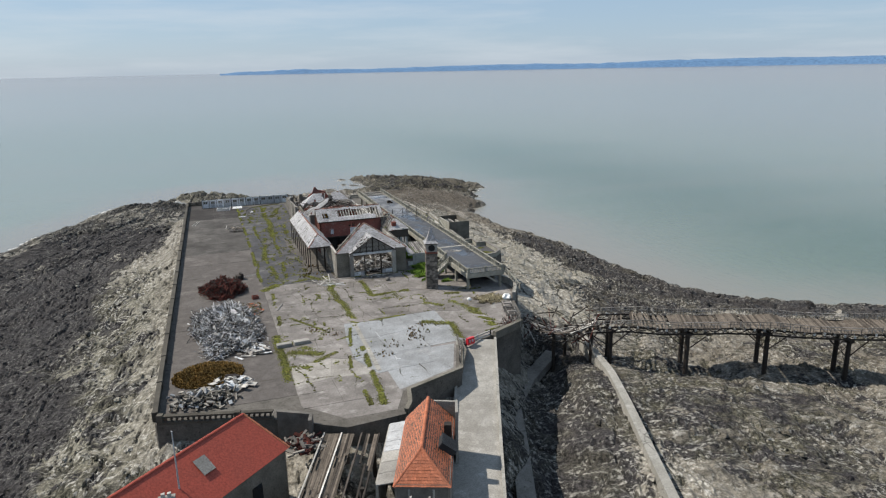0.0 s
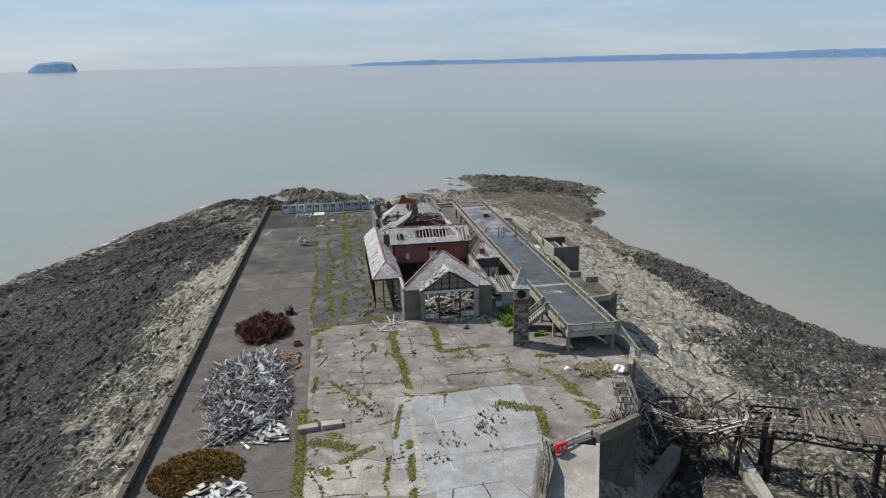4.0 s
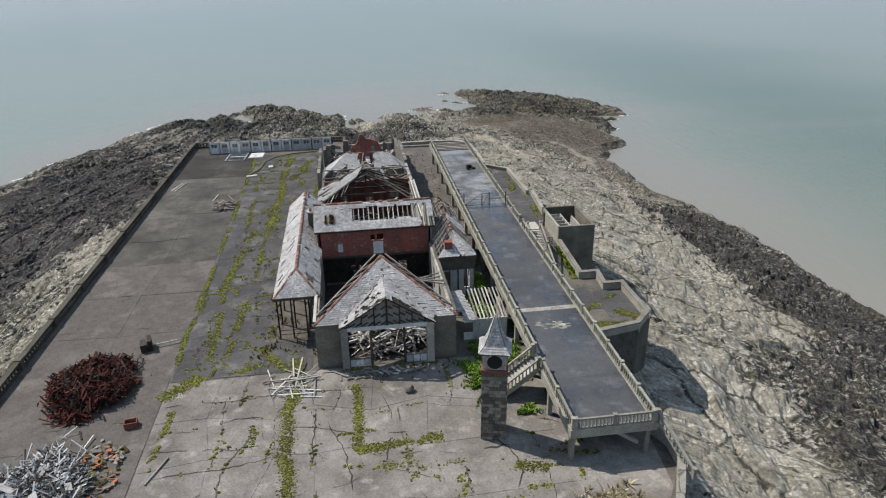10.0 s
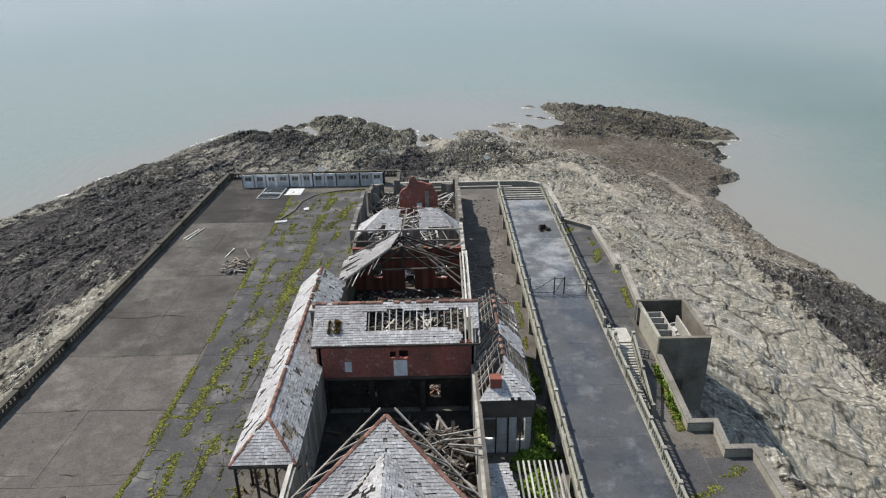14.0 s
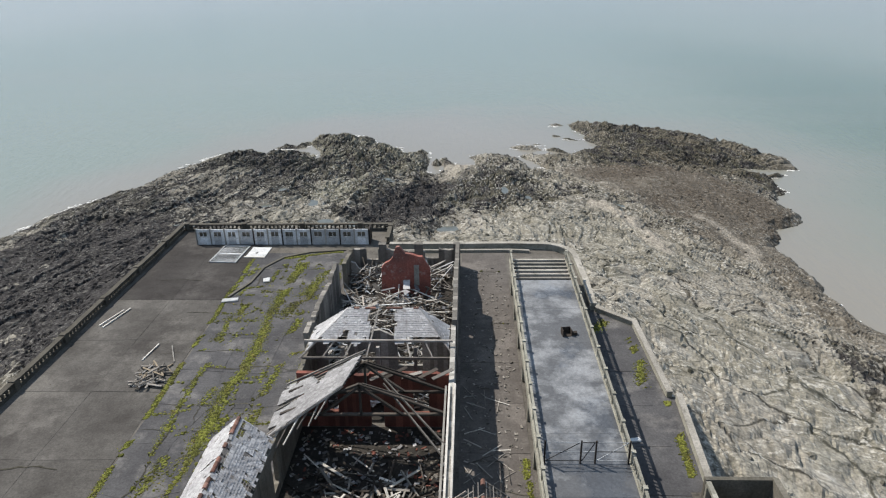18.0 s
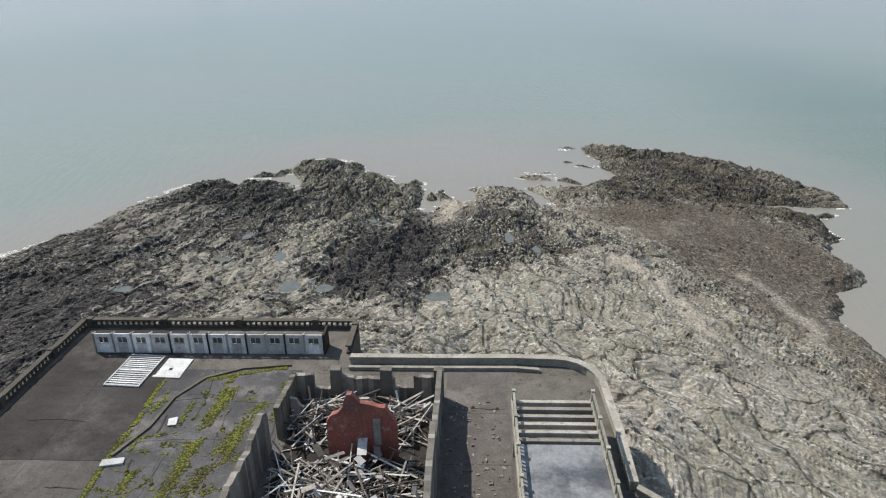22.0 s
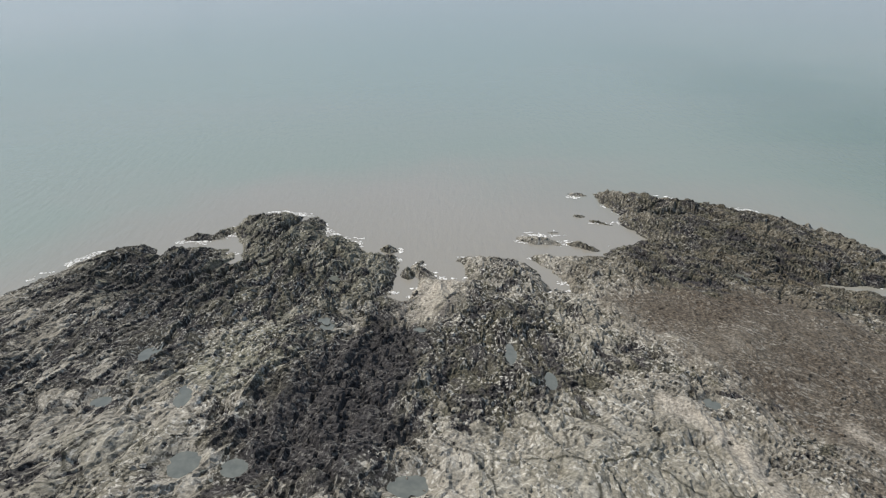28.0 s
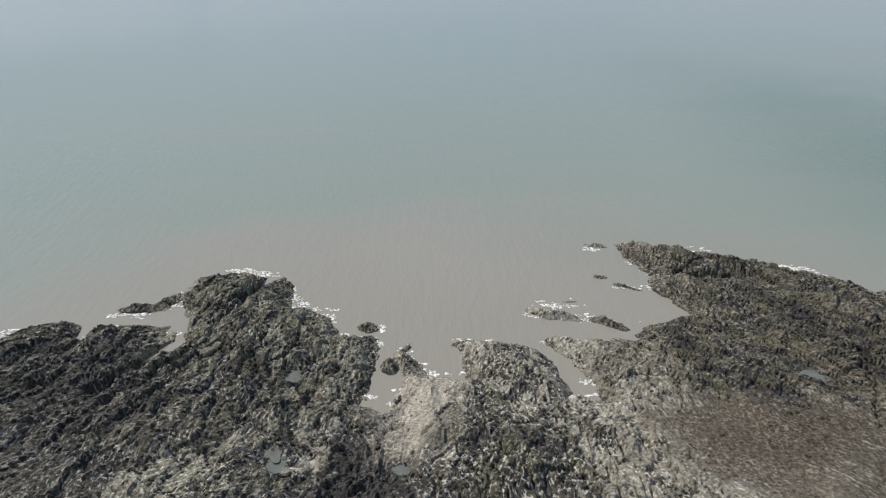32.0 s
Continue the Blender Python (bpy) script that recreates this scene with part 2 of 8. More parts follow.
M_ASPHALT_BLUE = paving("blue_asphalt", (0.083, 0.081, 0.083), (0.044, 0.043, 0.046), (0.16, 0.152, 0.146), 0.0, bloom_scale=0.3, bloom_lo=0.52)
M_CRACK = weathered("crack_grime", (0.085, 0.079, 0.06), (0.05, 0.046, 0.036), 2.0, 0.8, rough=1.0, island=0.3, relief=0)
M_DECK = paving("deck_asphalt", (0.057, 0.06, 0.068), (0.036, 0.038, 0.043), (0.12, 0.124, 0.132), 0.0, wet=0.8)
# The pale bloom paints cloudy sky reflection in the far deck's puddles.
M_DECK_PALE = paving("deck_sky_sheen", (0.075, 0.079, 0.087), (0.05, 0.052, 0.058), (0.29, 0.3, 0.315), 0.0, wet=0.8, bloom_scale=0.16, bloom_lo=0.47)
M_LIME = paving("limewashed_concrete", (0.32, 0.305, 0.275), (0.22, 0.21, 0.185), (0.40, 0.385, 0.355), 0.5)
M_RAMP = paving("dirty_ramp_concrete", (0.33, 0.316, 0.288), (0.2, 0.188, 0.168), (0.4, 0.385, 0.355), 0.0, bloom_scale=0.5)
M_RAIL = weathered("lichened_concrete", (0.3, 0.29, 0.25), (0.165, 0.157, 0.125), 2.0, 0.7, island=0.2, stain=(0.12, 0.12, 0.08))
M_PARAPET = weathered("dark_parapet", (0.095, 0.086, 0.07), (0.045, 0.04, 0.033), 1.5, 0.7, island=0.15)
# ---- building helpers ----
def part(name, bm, mat, parent=None, label="", kind=""):
    me = bpy.data.meshes.new(name)
    bm.to_mesh(me)
    bm.free()
    me.materials.append(mat)
    ob = new(name, me)
    if parent:
        ob.parent = parent
    return tagged(ob, label, kind=kind)


def thing(name, label, category, place=(0, 0, 0), turn=0.0, group="", kind=""):
    ob = new(name)
    ob.matrix_basis = pose(*place, 0, 0, turn)
    ob.empty_display_size = 0.3
    return tagged(ob, label, category, group, kind)


def box(bm, x0, x1, y0, y1, z0, z1, jog=0.0):
    vs = [bm.verts.new((x + random.uniform(-jog, jog), y + random.uniform(-jog, jog), z + random.uniform(-jog, jog)))
          for z in (z0, z1) for x, y in ((x0, y0), (x1, y0), (x1, y1), (x0, y1))]
    for f in ((3, 2, 1, 0), (4, 5, 6, 7), (0, 1, 5, 4), (1, 2, 6, 5), (2, 3, 7, 6), (3, 0, 4, 7)):
        bm.faces.new([vs[i] for i in f])
    return vs


def beam(bm, a, b, w, h=None, up=(0, 0, 1)):
    """A bar of w by h from a to b."""
    a, b = Vector(a), Vector(b)
    h = h or w
    d = (b - a).normalized()
    s = d.cross(Vector(up))
    s = s.normalized() if s.length > 1e-4 else Vector((1, 0, 0))
    u = s.cross(d)
    vs = [bm.verts.new(p + s * i * w / 2 + u * j * h / 2) for p in (a, b) for i, j in ((-1, -1), (1, -1), (1, 1), (-1, 1))]
    for f in ((3, 2, 1, 0), (4, 5, 6, 7), (0, 1, 5, 4), (1, 2, 6, 5), (2, 3, 7, 6), (3, 0, 4, 7)):
        bm.faces.new([vs[i] for i in f])


def prism(bm, pts, z0, z1):
    """An upright slab over a plan outline (counter-clockwise)."""
    lo = [bm.verts.new((x, y, z0)) for x, y in pts]
    hi = [bm.verts.new((x, y, z1)) for x, y in pts]
    bm.faces.new(hi)
    bm.faces.new(lo[::-1])
    for i in range(len(pts)):
        j = (i + 1) % len(pts)
        bm.faces.new((lo[i], lo[j], hi[j], hi[i]))


def slab(bm, quad, thick):
    """A plate of some thickness under four corners (counter-clockwise from above)."""
    q = [Vector(p) for p in quad]
    nrm = (q[1] - q[0]).cross(q[3] - q[0]).normalized()
    hi = [bm.verts.new(p) for p in q]
    lo = [bm.verts.new(p - nrm * thick) for p in q]
    bm.faces.new(hi)
    bm.faces.new(lo[::-1])
    for i in range(4):
        j = (i + 1) % 4
        bm.faces.new((lo[i], lo[j], hi[j], hi[i]))


# ---- numeric noise for the ground ----
def lattice(x, y, seed):
    xi, yi = np.floor(x).astype(np.int64), np.floor(y).astype(np.int64)
    fx, fy = x - xi, y - yi
    fx, fy = fx * fx * (3 - 2 * fx), fy * fy * (3 - 2 * fy)

    def h(a, b):
        k = (a * 374761393 + b * 668265263 + seed * 974711) & 0xFFFFFFFF
        k = ((k ^ (k >> 13)) * 1274126177) & 0xFFFFFFFF
        return ((k ^ (k >> 16)) & 0xFFFF) / 65535.0
    return (h(xi, yi) * (1 - fx) + h(xi + 1, yi) * fx) * (1 - fy) + (h(xi, yi + 1) * (1 - fx) + h(xi + 1, yi + 1) * fx) * fy


def fbm(x, y, scale, octaves=5, seed=1, gain=0.5):
    out, amp, tot = np.zeros_like(x), 1.0, 0.0
    x, y = x / scale, y / scale
    for k in range(octaves):
        out += amp * lattice(x, y, seed + 17 * k)
        tot += amp
        amp *= gain
        x, y = 1.9 * x + 0.6 * y + 3.1, 1.9 * y - 0.6 * x + 7.7
    return out / tot


def ridged(x, y, scale, octaves=4, seed=1, gain=0.55):
    out, amp, tot = np.zeros_like(x), 1.0, 0.0
    x, y = x / scale, y / scale
    for k in range(octaves):
        out += amp * (1 - np.abs(2 * lattice(x, y, seed + 13 * k) - 1))
        tot += amp
        amp *= gain
        x, y = 1.8 * x + 0.7 * y + 1.3, 1.8 * y - 0.7 * x + 5.1
    return out / tot


def inside_distance(x, y, poly):
    """Distance to a plan outline, positive inside it."""
    d = np.full(x.shape, 1e9)
    odd = np.zeros(x.shape, bool)
    for (ax, ay), (bx, by) in zip(poly, poly[1:] + poly[:1]):
        ex, ey = bx - ax, by - ay
        t = np.clip(((x - ax) * ex + (y - ay) * ey) / (ex * ex + ey * ey), 0, 1)
        d = np.minimum(d, (x - ax - t * ex) ** 2 + (y - ay - t * ey) ** 2)
        if ey:
            odd ^= ((ay > y) != (by > y)) & (x < ax + (y - ay) * ex / ey)
    return np.where(odd, 1, -1) * np.sqrt(d)


WEST_SHORE = [(-105, -60), (-100, 60), (-92, 140), (-82, 205), (-74, 236), (-66, 258), (-58, 278), (-50, 294), (-45, 312), (-37, 327), (-28, 329)]
WEST_HEAD = [(-25, 322), (-24, 328), (-17, 327), (-11, 328), (-7, 320), (-8, 325), (-13, 339), (-13, 345), (-6, 348), (3, 348), (8, 342),
             (11, 333), (17, 331), (20, 323), (26, 323), (27, 315), (26, 304), (29, 302), (31, 309), (30, 316), (31.5, 322), (34, 316), (35, 311)]
INLET = [(40, 310.5), (42, 309), (41, 316), (39, 321), (46, 321.5), (53, 318), (56, 312), (56, 306), (61, 306.5), (59, 314), (54, 320), (55, 324), (61, 322),
         (69, 322), (72, 327), (80, 330), (76, 340), (77, 347), (74, 356), (73, 362)]
EAST_HEAD = [(79, 361), (88, 359), (98, 354), (110, 346), (118, 336), (125, 322), (131, 315), (130, 307), (121, 307), (107, 309), (119, 299), (118, 288), (114, 280),
             (114, 266), (106, 262), (102, 249), (103, 238), (102, 222), (107, 208), (112, 193), (111, 170), (113, 150), (121, 132), (133, 121), (152, 110), (240, 60), (240, -60)]
COAST = WEST_SHORE + WEST_HEAD + INLET + EAST_HEAD
TOP = 18.8
PLATFORM = [(-8.4, 79), (-8.2, 78.4), (5.2, 74.6), (12.5, 69.8), (19.6, 70.4), (21.5, 75.5), (30, 78.9), (33.4, 87.2), (38.3, 88.6), (45.2, 92),
            (47, 96), (48.8, 102.5), (50.8, 105), (52, 109), (51.2, 127.6), (57, 128.8), (59.3, 131), (59.3, 139.1), (57.1, 139.1), (57.4, 142.5), (55.2, 142.5), (55.4, 152.9), (60.4, 152.9),
            (60.4, 161.5), (56.6, 162.2), (57.6, 174.3), (56.9, 174.8), (56.6, 188.1), (52.8, 191.8), (52.8, 202), (51.5, 206.9), (48.6, 209.8), (45.5, 210), (26.5, 210), (26.5, 217), (-5.8, 217)]


def axis(lo, fine_lo, fine_hi, hi, fine, coarse):
    return np.concatenate([np.arange(lo, fine_lo, coarse), np.arange(fine_lo, fine_hi, fine), np.arange(fine_hi, hi, coarse)])


gx, gy = np.meshgrid(axis(-120, -52, 122, 235, 0.36, 1.0), axis(-20, 206, 352, 372, 0.36, 0.8))
warp_x = (fbm(gx, gy, 6, 4, 5) - 0.5) * 3.2 + (fbm(gx, gy, 1.8, 3, 25) - 0.5) * 2.0
warp_y = (fbm(gx, gy, 6, 4, 9) - 0.5) * 3.2 + (fbm(gx, gy, 1.8, 3, 29) - 0.5) * 2.0
# strike of the beds: fans out from the platform towards the sea
su = gx - 0.34 * np.clip(gy - 250, -45, 110) * np.clip((30 - gx) / 55, -1, 1) + (fbm(gx, gy, 9, 3, 6) - 0.5) * 5
sv = gy + 0.2 * (gx - 30) + (fbm(gx, gy, 9, 3, 8) - 0.5) * 5


def soft_in(poly, soft, wob=1.0):
    """1 well inside a plan outline, 0 outside, with a ragged edge."""
    return np.clip(0.5 + inside_distance(gx + 2.4 * wob * warp_x, gy + 2.4 * wob * warp_y, poly) / soft, 0, 1)


def along(pts, half):
    """1 on a plan line, falling to 0 at a distance of about half."""
    d = np.full(gx.shape, 1e9)
    for (ax, ay), (bx, by) in zip(pts, pts[1:]):
        ex, ey = bx - ax, by - ay
        t = np.clip(((gx + warp_x - ax) * ex + (gy + warp_y - ay) * ey) / (ex * ex + ey * ey), 0, 1)
        d = np.minimum(d, np.hypot(gx + warp_x - ax - t * ex, gy + warp_y - ay - t * ey))
    return np.exp(-(d / half) ** 2)


d_sea = inside_distance(gx + warp_x, gy + warp_y, COAST)
# skerries: x, y, length, breadth, bearing of the long axis
for ix, iy, la, lb, an in ((-20, 333.5, 3.4, 1.7, 10), (-15, 336, 4.6, 2.0, 62), (57, 330.5, 6.2, 1.6, -22), (66, 327, 4.0, 1.6, -40), (69, 361.5, 2.6, 0.9, -30),
                           (24, 326, 1.8, 1.5, 0), (29, 314, 1.5, 2.2, 0), (72, 341.5, 3.2, 0.6, -35), (68, 346, 1.2, 0.6, 0), (113, 304, 4, 1.6, -10), (121, 301, 3, 1.2, 10), (60, 336, 1.6, 0.5, 0)):
    ca, sa = math.cos(radians(an)), math.sin(radians(an))
    ux, uy = gx + 0.6 * warp_x - ix, gy + 0.6 * warp_y - iy
    d_sea = np.maximum(d_sea, (1 - np.hypot((ux * ca + uy * sa) / la, (uy * ca - ux * sa) / lb)) * lb * 1.3)
# flooded clefts cut into the heads along the strike
cleft = np.maximum(along([(-25, 324), (-29, 312)], 0.8), along([(-8, 322), (-11, 312), (-12, 304)], 0.8))
cleft = np.maximum(cleft, np.maximum(along([(3, 347), (0, 332), (-4, 318), (-8, 300)], 0.7), along([(88, 357), (93, 346), (99, 338)], 0.8)))
cleft = np.maximum(cleft, np.maximum(along([(101, 351), (106, 343), (110, 338)], 0.8), along([(82, 344), (92, 341)], 1.2)))
d_plat = np.maximum(-inside_distance(gx, gy, PLATFORM), 0)
rise = np.clip(d_sea, 0, None)
height = 5.6 * (1 - np.exp(-rise / 38)) + np.clip(d_sea / 2.0, -1.5, 1.2)


def fracture(x, y, sx, sy, seed):
    """Broken blocks: a random level for each block and how near the joint between two blocks is."""
    u, w = x / sx, y / sy
    ui, wi = np.floor(u), np.floor(w)
    f1, f2, lev = np.full(x.shape, 9.0), np.full(x.shape, 9.0), np.zeros_like(x)
    for du in (-1, 0, 1):
        for dw in (-1, 0, 1):
            cu, cw = ui + du, wi + dw
            pu, pw = cu + lattice(cu, cw, seed), cw + lattice(cu, cw, seed + 5)
            dd = np.hypot(u - pu, w - pw)
            closer = dd < f1
            f2 = np.where(closer, f1, np.minimum(f2, dd))
            lev = np.where(closer, lattice(cu, cw, seed + 9), lev)
            f1 = np.where(closer, dd, f1)
    return lev, f2 - f1


lev0, gap0 = fracture(su, sv, 8.0, 15.0, 191)
lev1, gap1 = fracture(su, sv, 3.2, 5.5, 201)
lev2, gap2 = fracture(su, sv, 1.35, 1.9, 211)
lump = fbm(gx, gy, 14, 5, 21)
small = 0.5 * ridged(gx, gy * 0.8, 2.1, 3, 31) + 0.5 * fbm(gx, gy, 1.7, 3, 37)
ledge = ridged(su, sv * 0.4, 6.5, 4, 3)
# growth zones: weed belt, brown wrack on the east flank, green film, bare pale rock
patch = fbm(su, sv * 0.6, 12, 4, 77)
belt = np.where(gy < 180, 14.0, np.clip(14 - (gy - 180) * 0.45, 2, 14)) + 22 * (fbm(gx, gy, 18, 4, 71) - 0.5)
left = np.clip((2 - gx) / 12, 0, 1) * np.clip((gy - 20) / 50, 0, 1) * np.clip((d_plat - belt) / 6, 0, 1) * np.clip((d_sea - 3) / 9, 0.35, 1) * (1 - 0.62 * np.clip((gy - 236) / 30, 0, 1))
wedge = soft_in([(12, 249), (13, 262), (16, 277), (22, 286), (29, 297), (33, 286), (32, 270), (34, 256), (27, 246)], 6)
ridge_w = soft_in([(34, 262), (38, 288), (33, 300), (46, 302), (60, 296), (60, 272), (50, 262)], 12)
moss_ledge = soft_in([(-2, 272), (3, 287), (13, 290), (17, 282), (13, 269), (5, 268)], 6)
head_w = soft_in([(-36, 300), (-36, 332), (-5, 352), (14, 340), (28, 325), (28, 300), (10, 292), (-14, 294)], 12)
head_e = soft_in([(60, 308), (70, 362), (100, 356), (130, 318), (118, 286), (104, 292), (92, 300), (74, 302)], 8)
gravel = soft_in([(66, 300), (78, 301), (96, 295), (108, 284), (108, 268), (103, 252), (96, 240), (88, 244), (86, 256), (78, 270), (70, 284)], 9)
beach = np.clip((gx - 88) / 8, 0, 1) * np.clip((16 - d_sea) / 9, 0, 1) * np.clip((262 - gy) / 8, 0, 1) * np.clip((gy - 196) / 14, 0, 1)
bare = soft_in([(30, 219), (31, 243), (38, 256), (58, 262), (70, 262), (78, 244), (86, 238), (92, 214), (96, 180), (96, 140), (62, 140), (62, 190), (56, 212)], 14)
bare = np.maximum(bare, soft_in([(56, 102), (57, 128), (62, 142), (80, 140), (77, 114), (68, 102)], 10))
bare = np.maximum(bare, np.maximum(0.8 * soft_in([(-22, 244), (-14, 262), (2, 264), (8, 250), (4, 224), (-8, 222)], 9), 0.45 * soft_in([(62, 40), (60, 92), (120, 84), (140, 40)], 20)))
band = np.exp(-((d_sea - 12) / 9) ** 4) * np.clip((gx - 76) / 16, 0, 1) * np.clip((212 - gy) / 14, 0, 1)
band = np.maximum(band, 0.62 * soft_in([(78, 112), (76, 130), (90, 150), (98, 172), (106, 178), (110, 150), (112, 128), (98, 110)], 12))
sand = np.maximum(0.75 * soft_in([(28, 302), (31, 309), (35, 311), (40, 309), (39, 300), (35, 290), (31, 296)], 9, 0.8), along([(66, 265), (72, 257), (74, 248), (75, 238)], 1.7))
sand = np.maximum(sand, 0.8 * along([(88, 262), (93, 248), (92, 238)], 1.5))
rough_e = np.clip((gx - 50) / 10, 0, 1) * np.clip((150 - gy) / 30, 0, 1) * np.clip((gy - 92) / 14, 0, 1)
# Gully weed, widened and darkened to paint the quay wall's shadow.
gully_weed_shade = np.exp(-((gx - 49 - (gy - 90) * 0.42) / 10) ** 2) * np.clip((112 - gy) / 8, 0, 1)
weed = 0.6 * left + 0.8 * wedge + 0.36 * ridge_w + 0.08 * head_w + 0.26 * head_e + 0.95 * band + 0.08 * rough_e + 0.95 * gully_weed_shade + 0.3 + 0.2 * np.clip((gx - 50) / 8, 0, 1) * np.clip((112 - gy) / 20, 0, 1)
weed += 0.13 * np.clip((gy - 236) / 20, 0, 1) * np.clip((60 - gx) / 10, 0, 1)
weed -= 0.42 * bare + 0.5 * gravel + 0.6 * sand + 0.16 * moss_ledge + 0.3 * beach
weed += 0.22 * np.clip((-8 - gx) / 6, 0, 1) * np.clip((200 - gy) / 20, 0, 1)
# More weed on low blocks and joints; it also paints crevice shade.
weed += 1.1 * (0.5 - patch) + 0.34 * (0.5 - lev1) + 0.2 * (0.5 - lev2) + 0.25 * np.clip(1 - gap1 / 0.16, 0, 1)
weed += 0.7 * along([(14, 262), (16, 250), (8, 244)], 2.0)
weed = np.clip(weed, 0.0, 0.97) * np.clip(0.35 + d_plat / 12, 0, 1)
brown = np.clip(gravel * 1.1 + 0.7 * head_e + 0.55 * beach + 0.3 * np.clip((gx - 62) / 30, 0, 1) * np.clip((gy - 200) / 40, 0, 1) + 0.4 * np.clip((-8 - gx) / 20, 0, 1) * np.clip((150 - gy) / 50, 0, 1) + 0.55 * np.clip((gx - 50) / 8, 0, 1) * np.clip((112 - gy) / 20, 0, 1) + 0.3 * head_w, 0, 1)
brown = np.clip(brown * (0.7 + 0.9 * (fbm(gx, gy, 20, 4, 19) - 0.3)), 0, 1)
green = np.clip(0.9 * moss_ledge + 0.75 * head_w + 0.4 * ridge_w + 0.3 * head_e + 0.6 * np.clip((-7 - gx) / 8, 0, 1) * np.clip((190 - gy) / 40, 0, 1) + 0.35 * bare * (lump > 0.5), 0, 1)
rugged = np.clip(0.45 - 0.1 * left + 0.5 * head_w + 0.5 * head_e + 0.4 * wedge + 0.4 * ridge_w + band - 0.25 * bare, 0.1, 1) * (1 - 0.85 * gravel) * (1 - 0.9 * sand) * (1 - 0.6 * beach)
near = np.exp(-(d_plat / 17) ** 1.25)
side = np.clip((gx - 20) / 30, 0, 1)
front = np.clip((120 - gy) / 40, 0, 1)
height += near * (9.6 - 2.5 * side) * np.clip(rise / 20, 0, 1)
height += front * side * 2.6 * np.clip(rise / 25, 0, 1) * (1 - near)
gully = np.exp(-((gx - 47 - (gy - 90) * 0.42) / 6.5) ** 2) * np.clip((108 - gy) / 8, 0, 1)
height -= gully * 5.0
ramp = np.clip(rise / 6, 0.12, 1)
blocks = (lev0 - 0.5) * 1.2 - 1.1 * np.clip(1 - gap0 / 0.05, 0, 1) + (lev1 - 0.5) * 1.1 - 0.9 * np.clip(1 - gap1 / 0.13, 0, 1) + (lev2 - 0.5) * 0.55 - 0.45 * np.clip(1 - gap2 / 0.3, 0, 1)
height += np.clip(rise / 3, 0.15, 1) * (0.3 + 0.7 * rugged) * 0.62 * blocks * (1 - 0.8 * sand) * (1 - 0.85 * gravel)
height += ramp * ((ledge - 0.5) * 2.4 + (lump - 0.5) * 2.6) * (1 - 0.6 * gravel) + ramp * rugged * (small - 0.5) * 1.3
height += gravel * 0.25 * (ridged(gx, gy, 1.1, 2, 47) - 0.5)
height -= cleft * (1.6 + 0.5 * np.clip(rise / 4, 0, 3))
height = np.where(d_sea < 0, np.minimum(height, -0.25 + 0.1 * d_sea), height)
under = inside_distance(gx, gy, PLATFORM) > 1.0
height = np.where(under, np.minimum(height, 12.0), np.minimum(height, TOP - 2.0))
POOLS = [(47, 279, 1.0, 0.28), (52, 271.5, 1.1, 0.45), (8, 253, 2.2, 0.8), (14, 252.5, 2.0, 1.1), (34, 250, 2.6, 1.2), (3, 266, 1.4, 0.5), (-7, 278, 1.5, 0.6), (-8, 266, 1.8, 1.2),
         (72, 266, 1.4, 1.0), (18, 288, 1.6, 1.1), (15, 310, 1.5, 0.8), (17, 290, 1.3, 1.1), (92, 310, 2.2, 1.0), (-21, 252, 2.0, 1.3), (33, 288, 1.2, 1.1)]
pool_z = []
for pxx, pyy, pr, sq in POOLS:
    rr = np.hypot(gx - pxx, (gy - pyy) * sq) / pr
    zc = float(height[(rr < 1)].min()) + 0.15
    pool_z.append(zc)
    height = np.where(rr < 1.9, np.minimum(height, zc - 0.45 + 0.6 * rr ** 2 + (small - 0.5) * 0.5), height)
rows_n, cols_n = gx.shape
me = bpy.data.meshes.new("ground")
idx = np.arange(rows_n * cols_n).reshape(rows_n, cols_n)
quads = np.stack([idx[:-1, :-1], idx[:-1, 1:], idx[1:, 1:], idx[1:, :-1]], -1).reshape(-1, 4)
me.vertices.add(idx.size)
me.vertices.foreach_set("co", np.stack([gx, gy, height], -1).ravel())
me.loops.add(quads.size)
me.loops.foreach_set("vertex_index", quads.ravel().astype(np.int32))
me.polygons.add(len(quads))
me.polygons.foreach_set("loop_start", np.arange(0, quads.size, 4, dtype=np.int32))
me.polygons.foreach_set("use_smooth", np.zeros(len(quads), bool))
me.update()
me.validate()
zones = me.color_attributes.new("zones", "FLOAT_COLOR", "POINT")
dark = np.clip(left * 1.4 + 0.9 * band + wedge + 0.6 * gully_weed_shade, 0, 1)
zones.data.foreach_set("color", np.stack([weed, brown, green, dark], -1).ravel().astype(np.float32))
beds = me.color_attributes.new("beds", "FLOAT_COLOR", "POINT")
beds.data.foreach_set("color", np.stack([su, sv, np.clip(sand, 0, 1), np.clip(bare * (1 - gravel), 0, 1)], -1).ravel().astype(np.float32))

m, n, l, b = material("shore_rock", 0.9)
at = n.new("ShaderNodeAttribute")
at.attribute_name = "zones"
sp = n.new("ShaderNodeSeparateColor")
l.new(at.outputs["Color"], sp.inputs["Color"])
z_weed, z_brown, z_green, z_dark = sp.outputs["Red"], sp.outputs["Green"], sp.outputs["Blue"], at.outputs["Alpha"]
bed_at = n.new("ShaderNodeAttribute")
bed_at.attribute_name = "beds"
bed_sp = n.new("ShaderNodeSeparateXYZ")
l.new(bed_at.outputs["Vector"], bed_sp.inputs["Vector"])
z_sand, z_bare = bed_sp.outputs["Z"], bed_at.outputs["Alpha"]
v = coords(n, l, source="World")
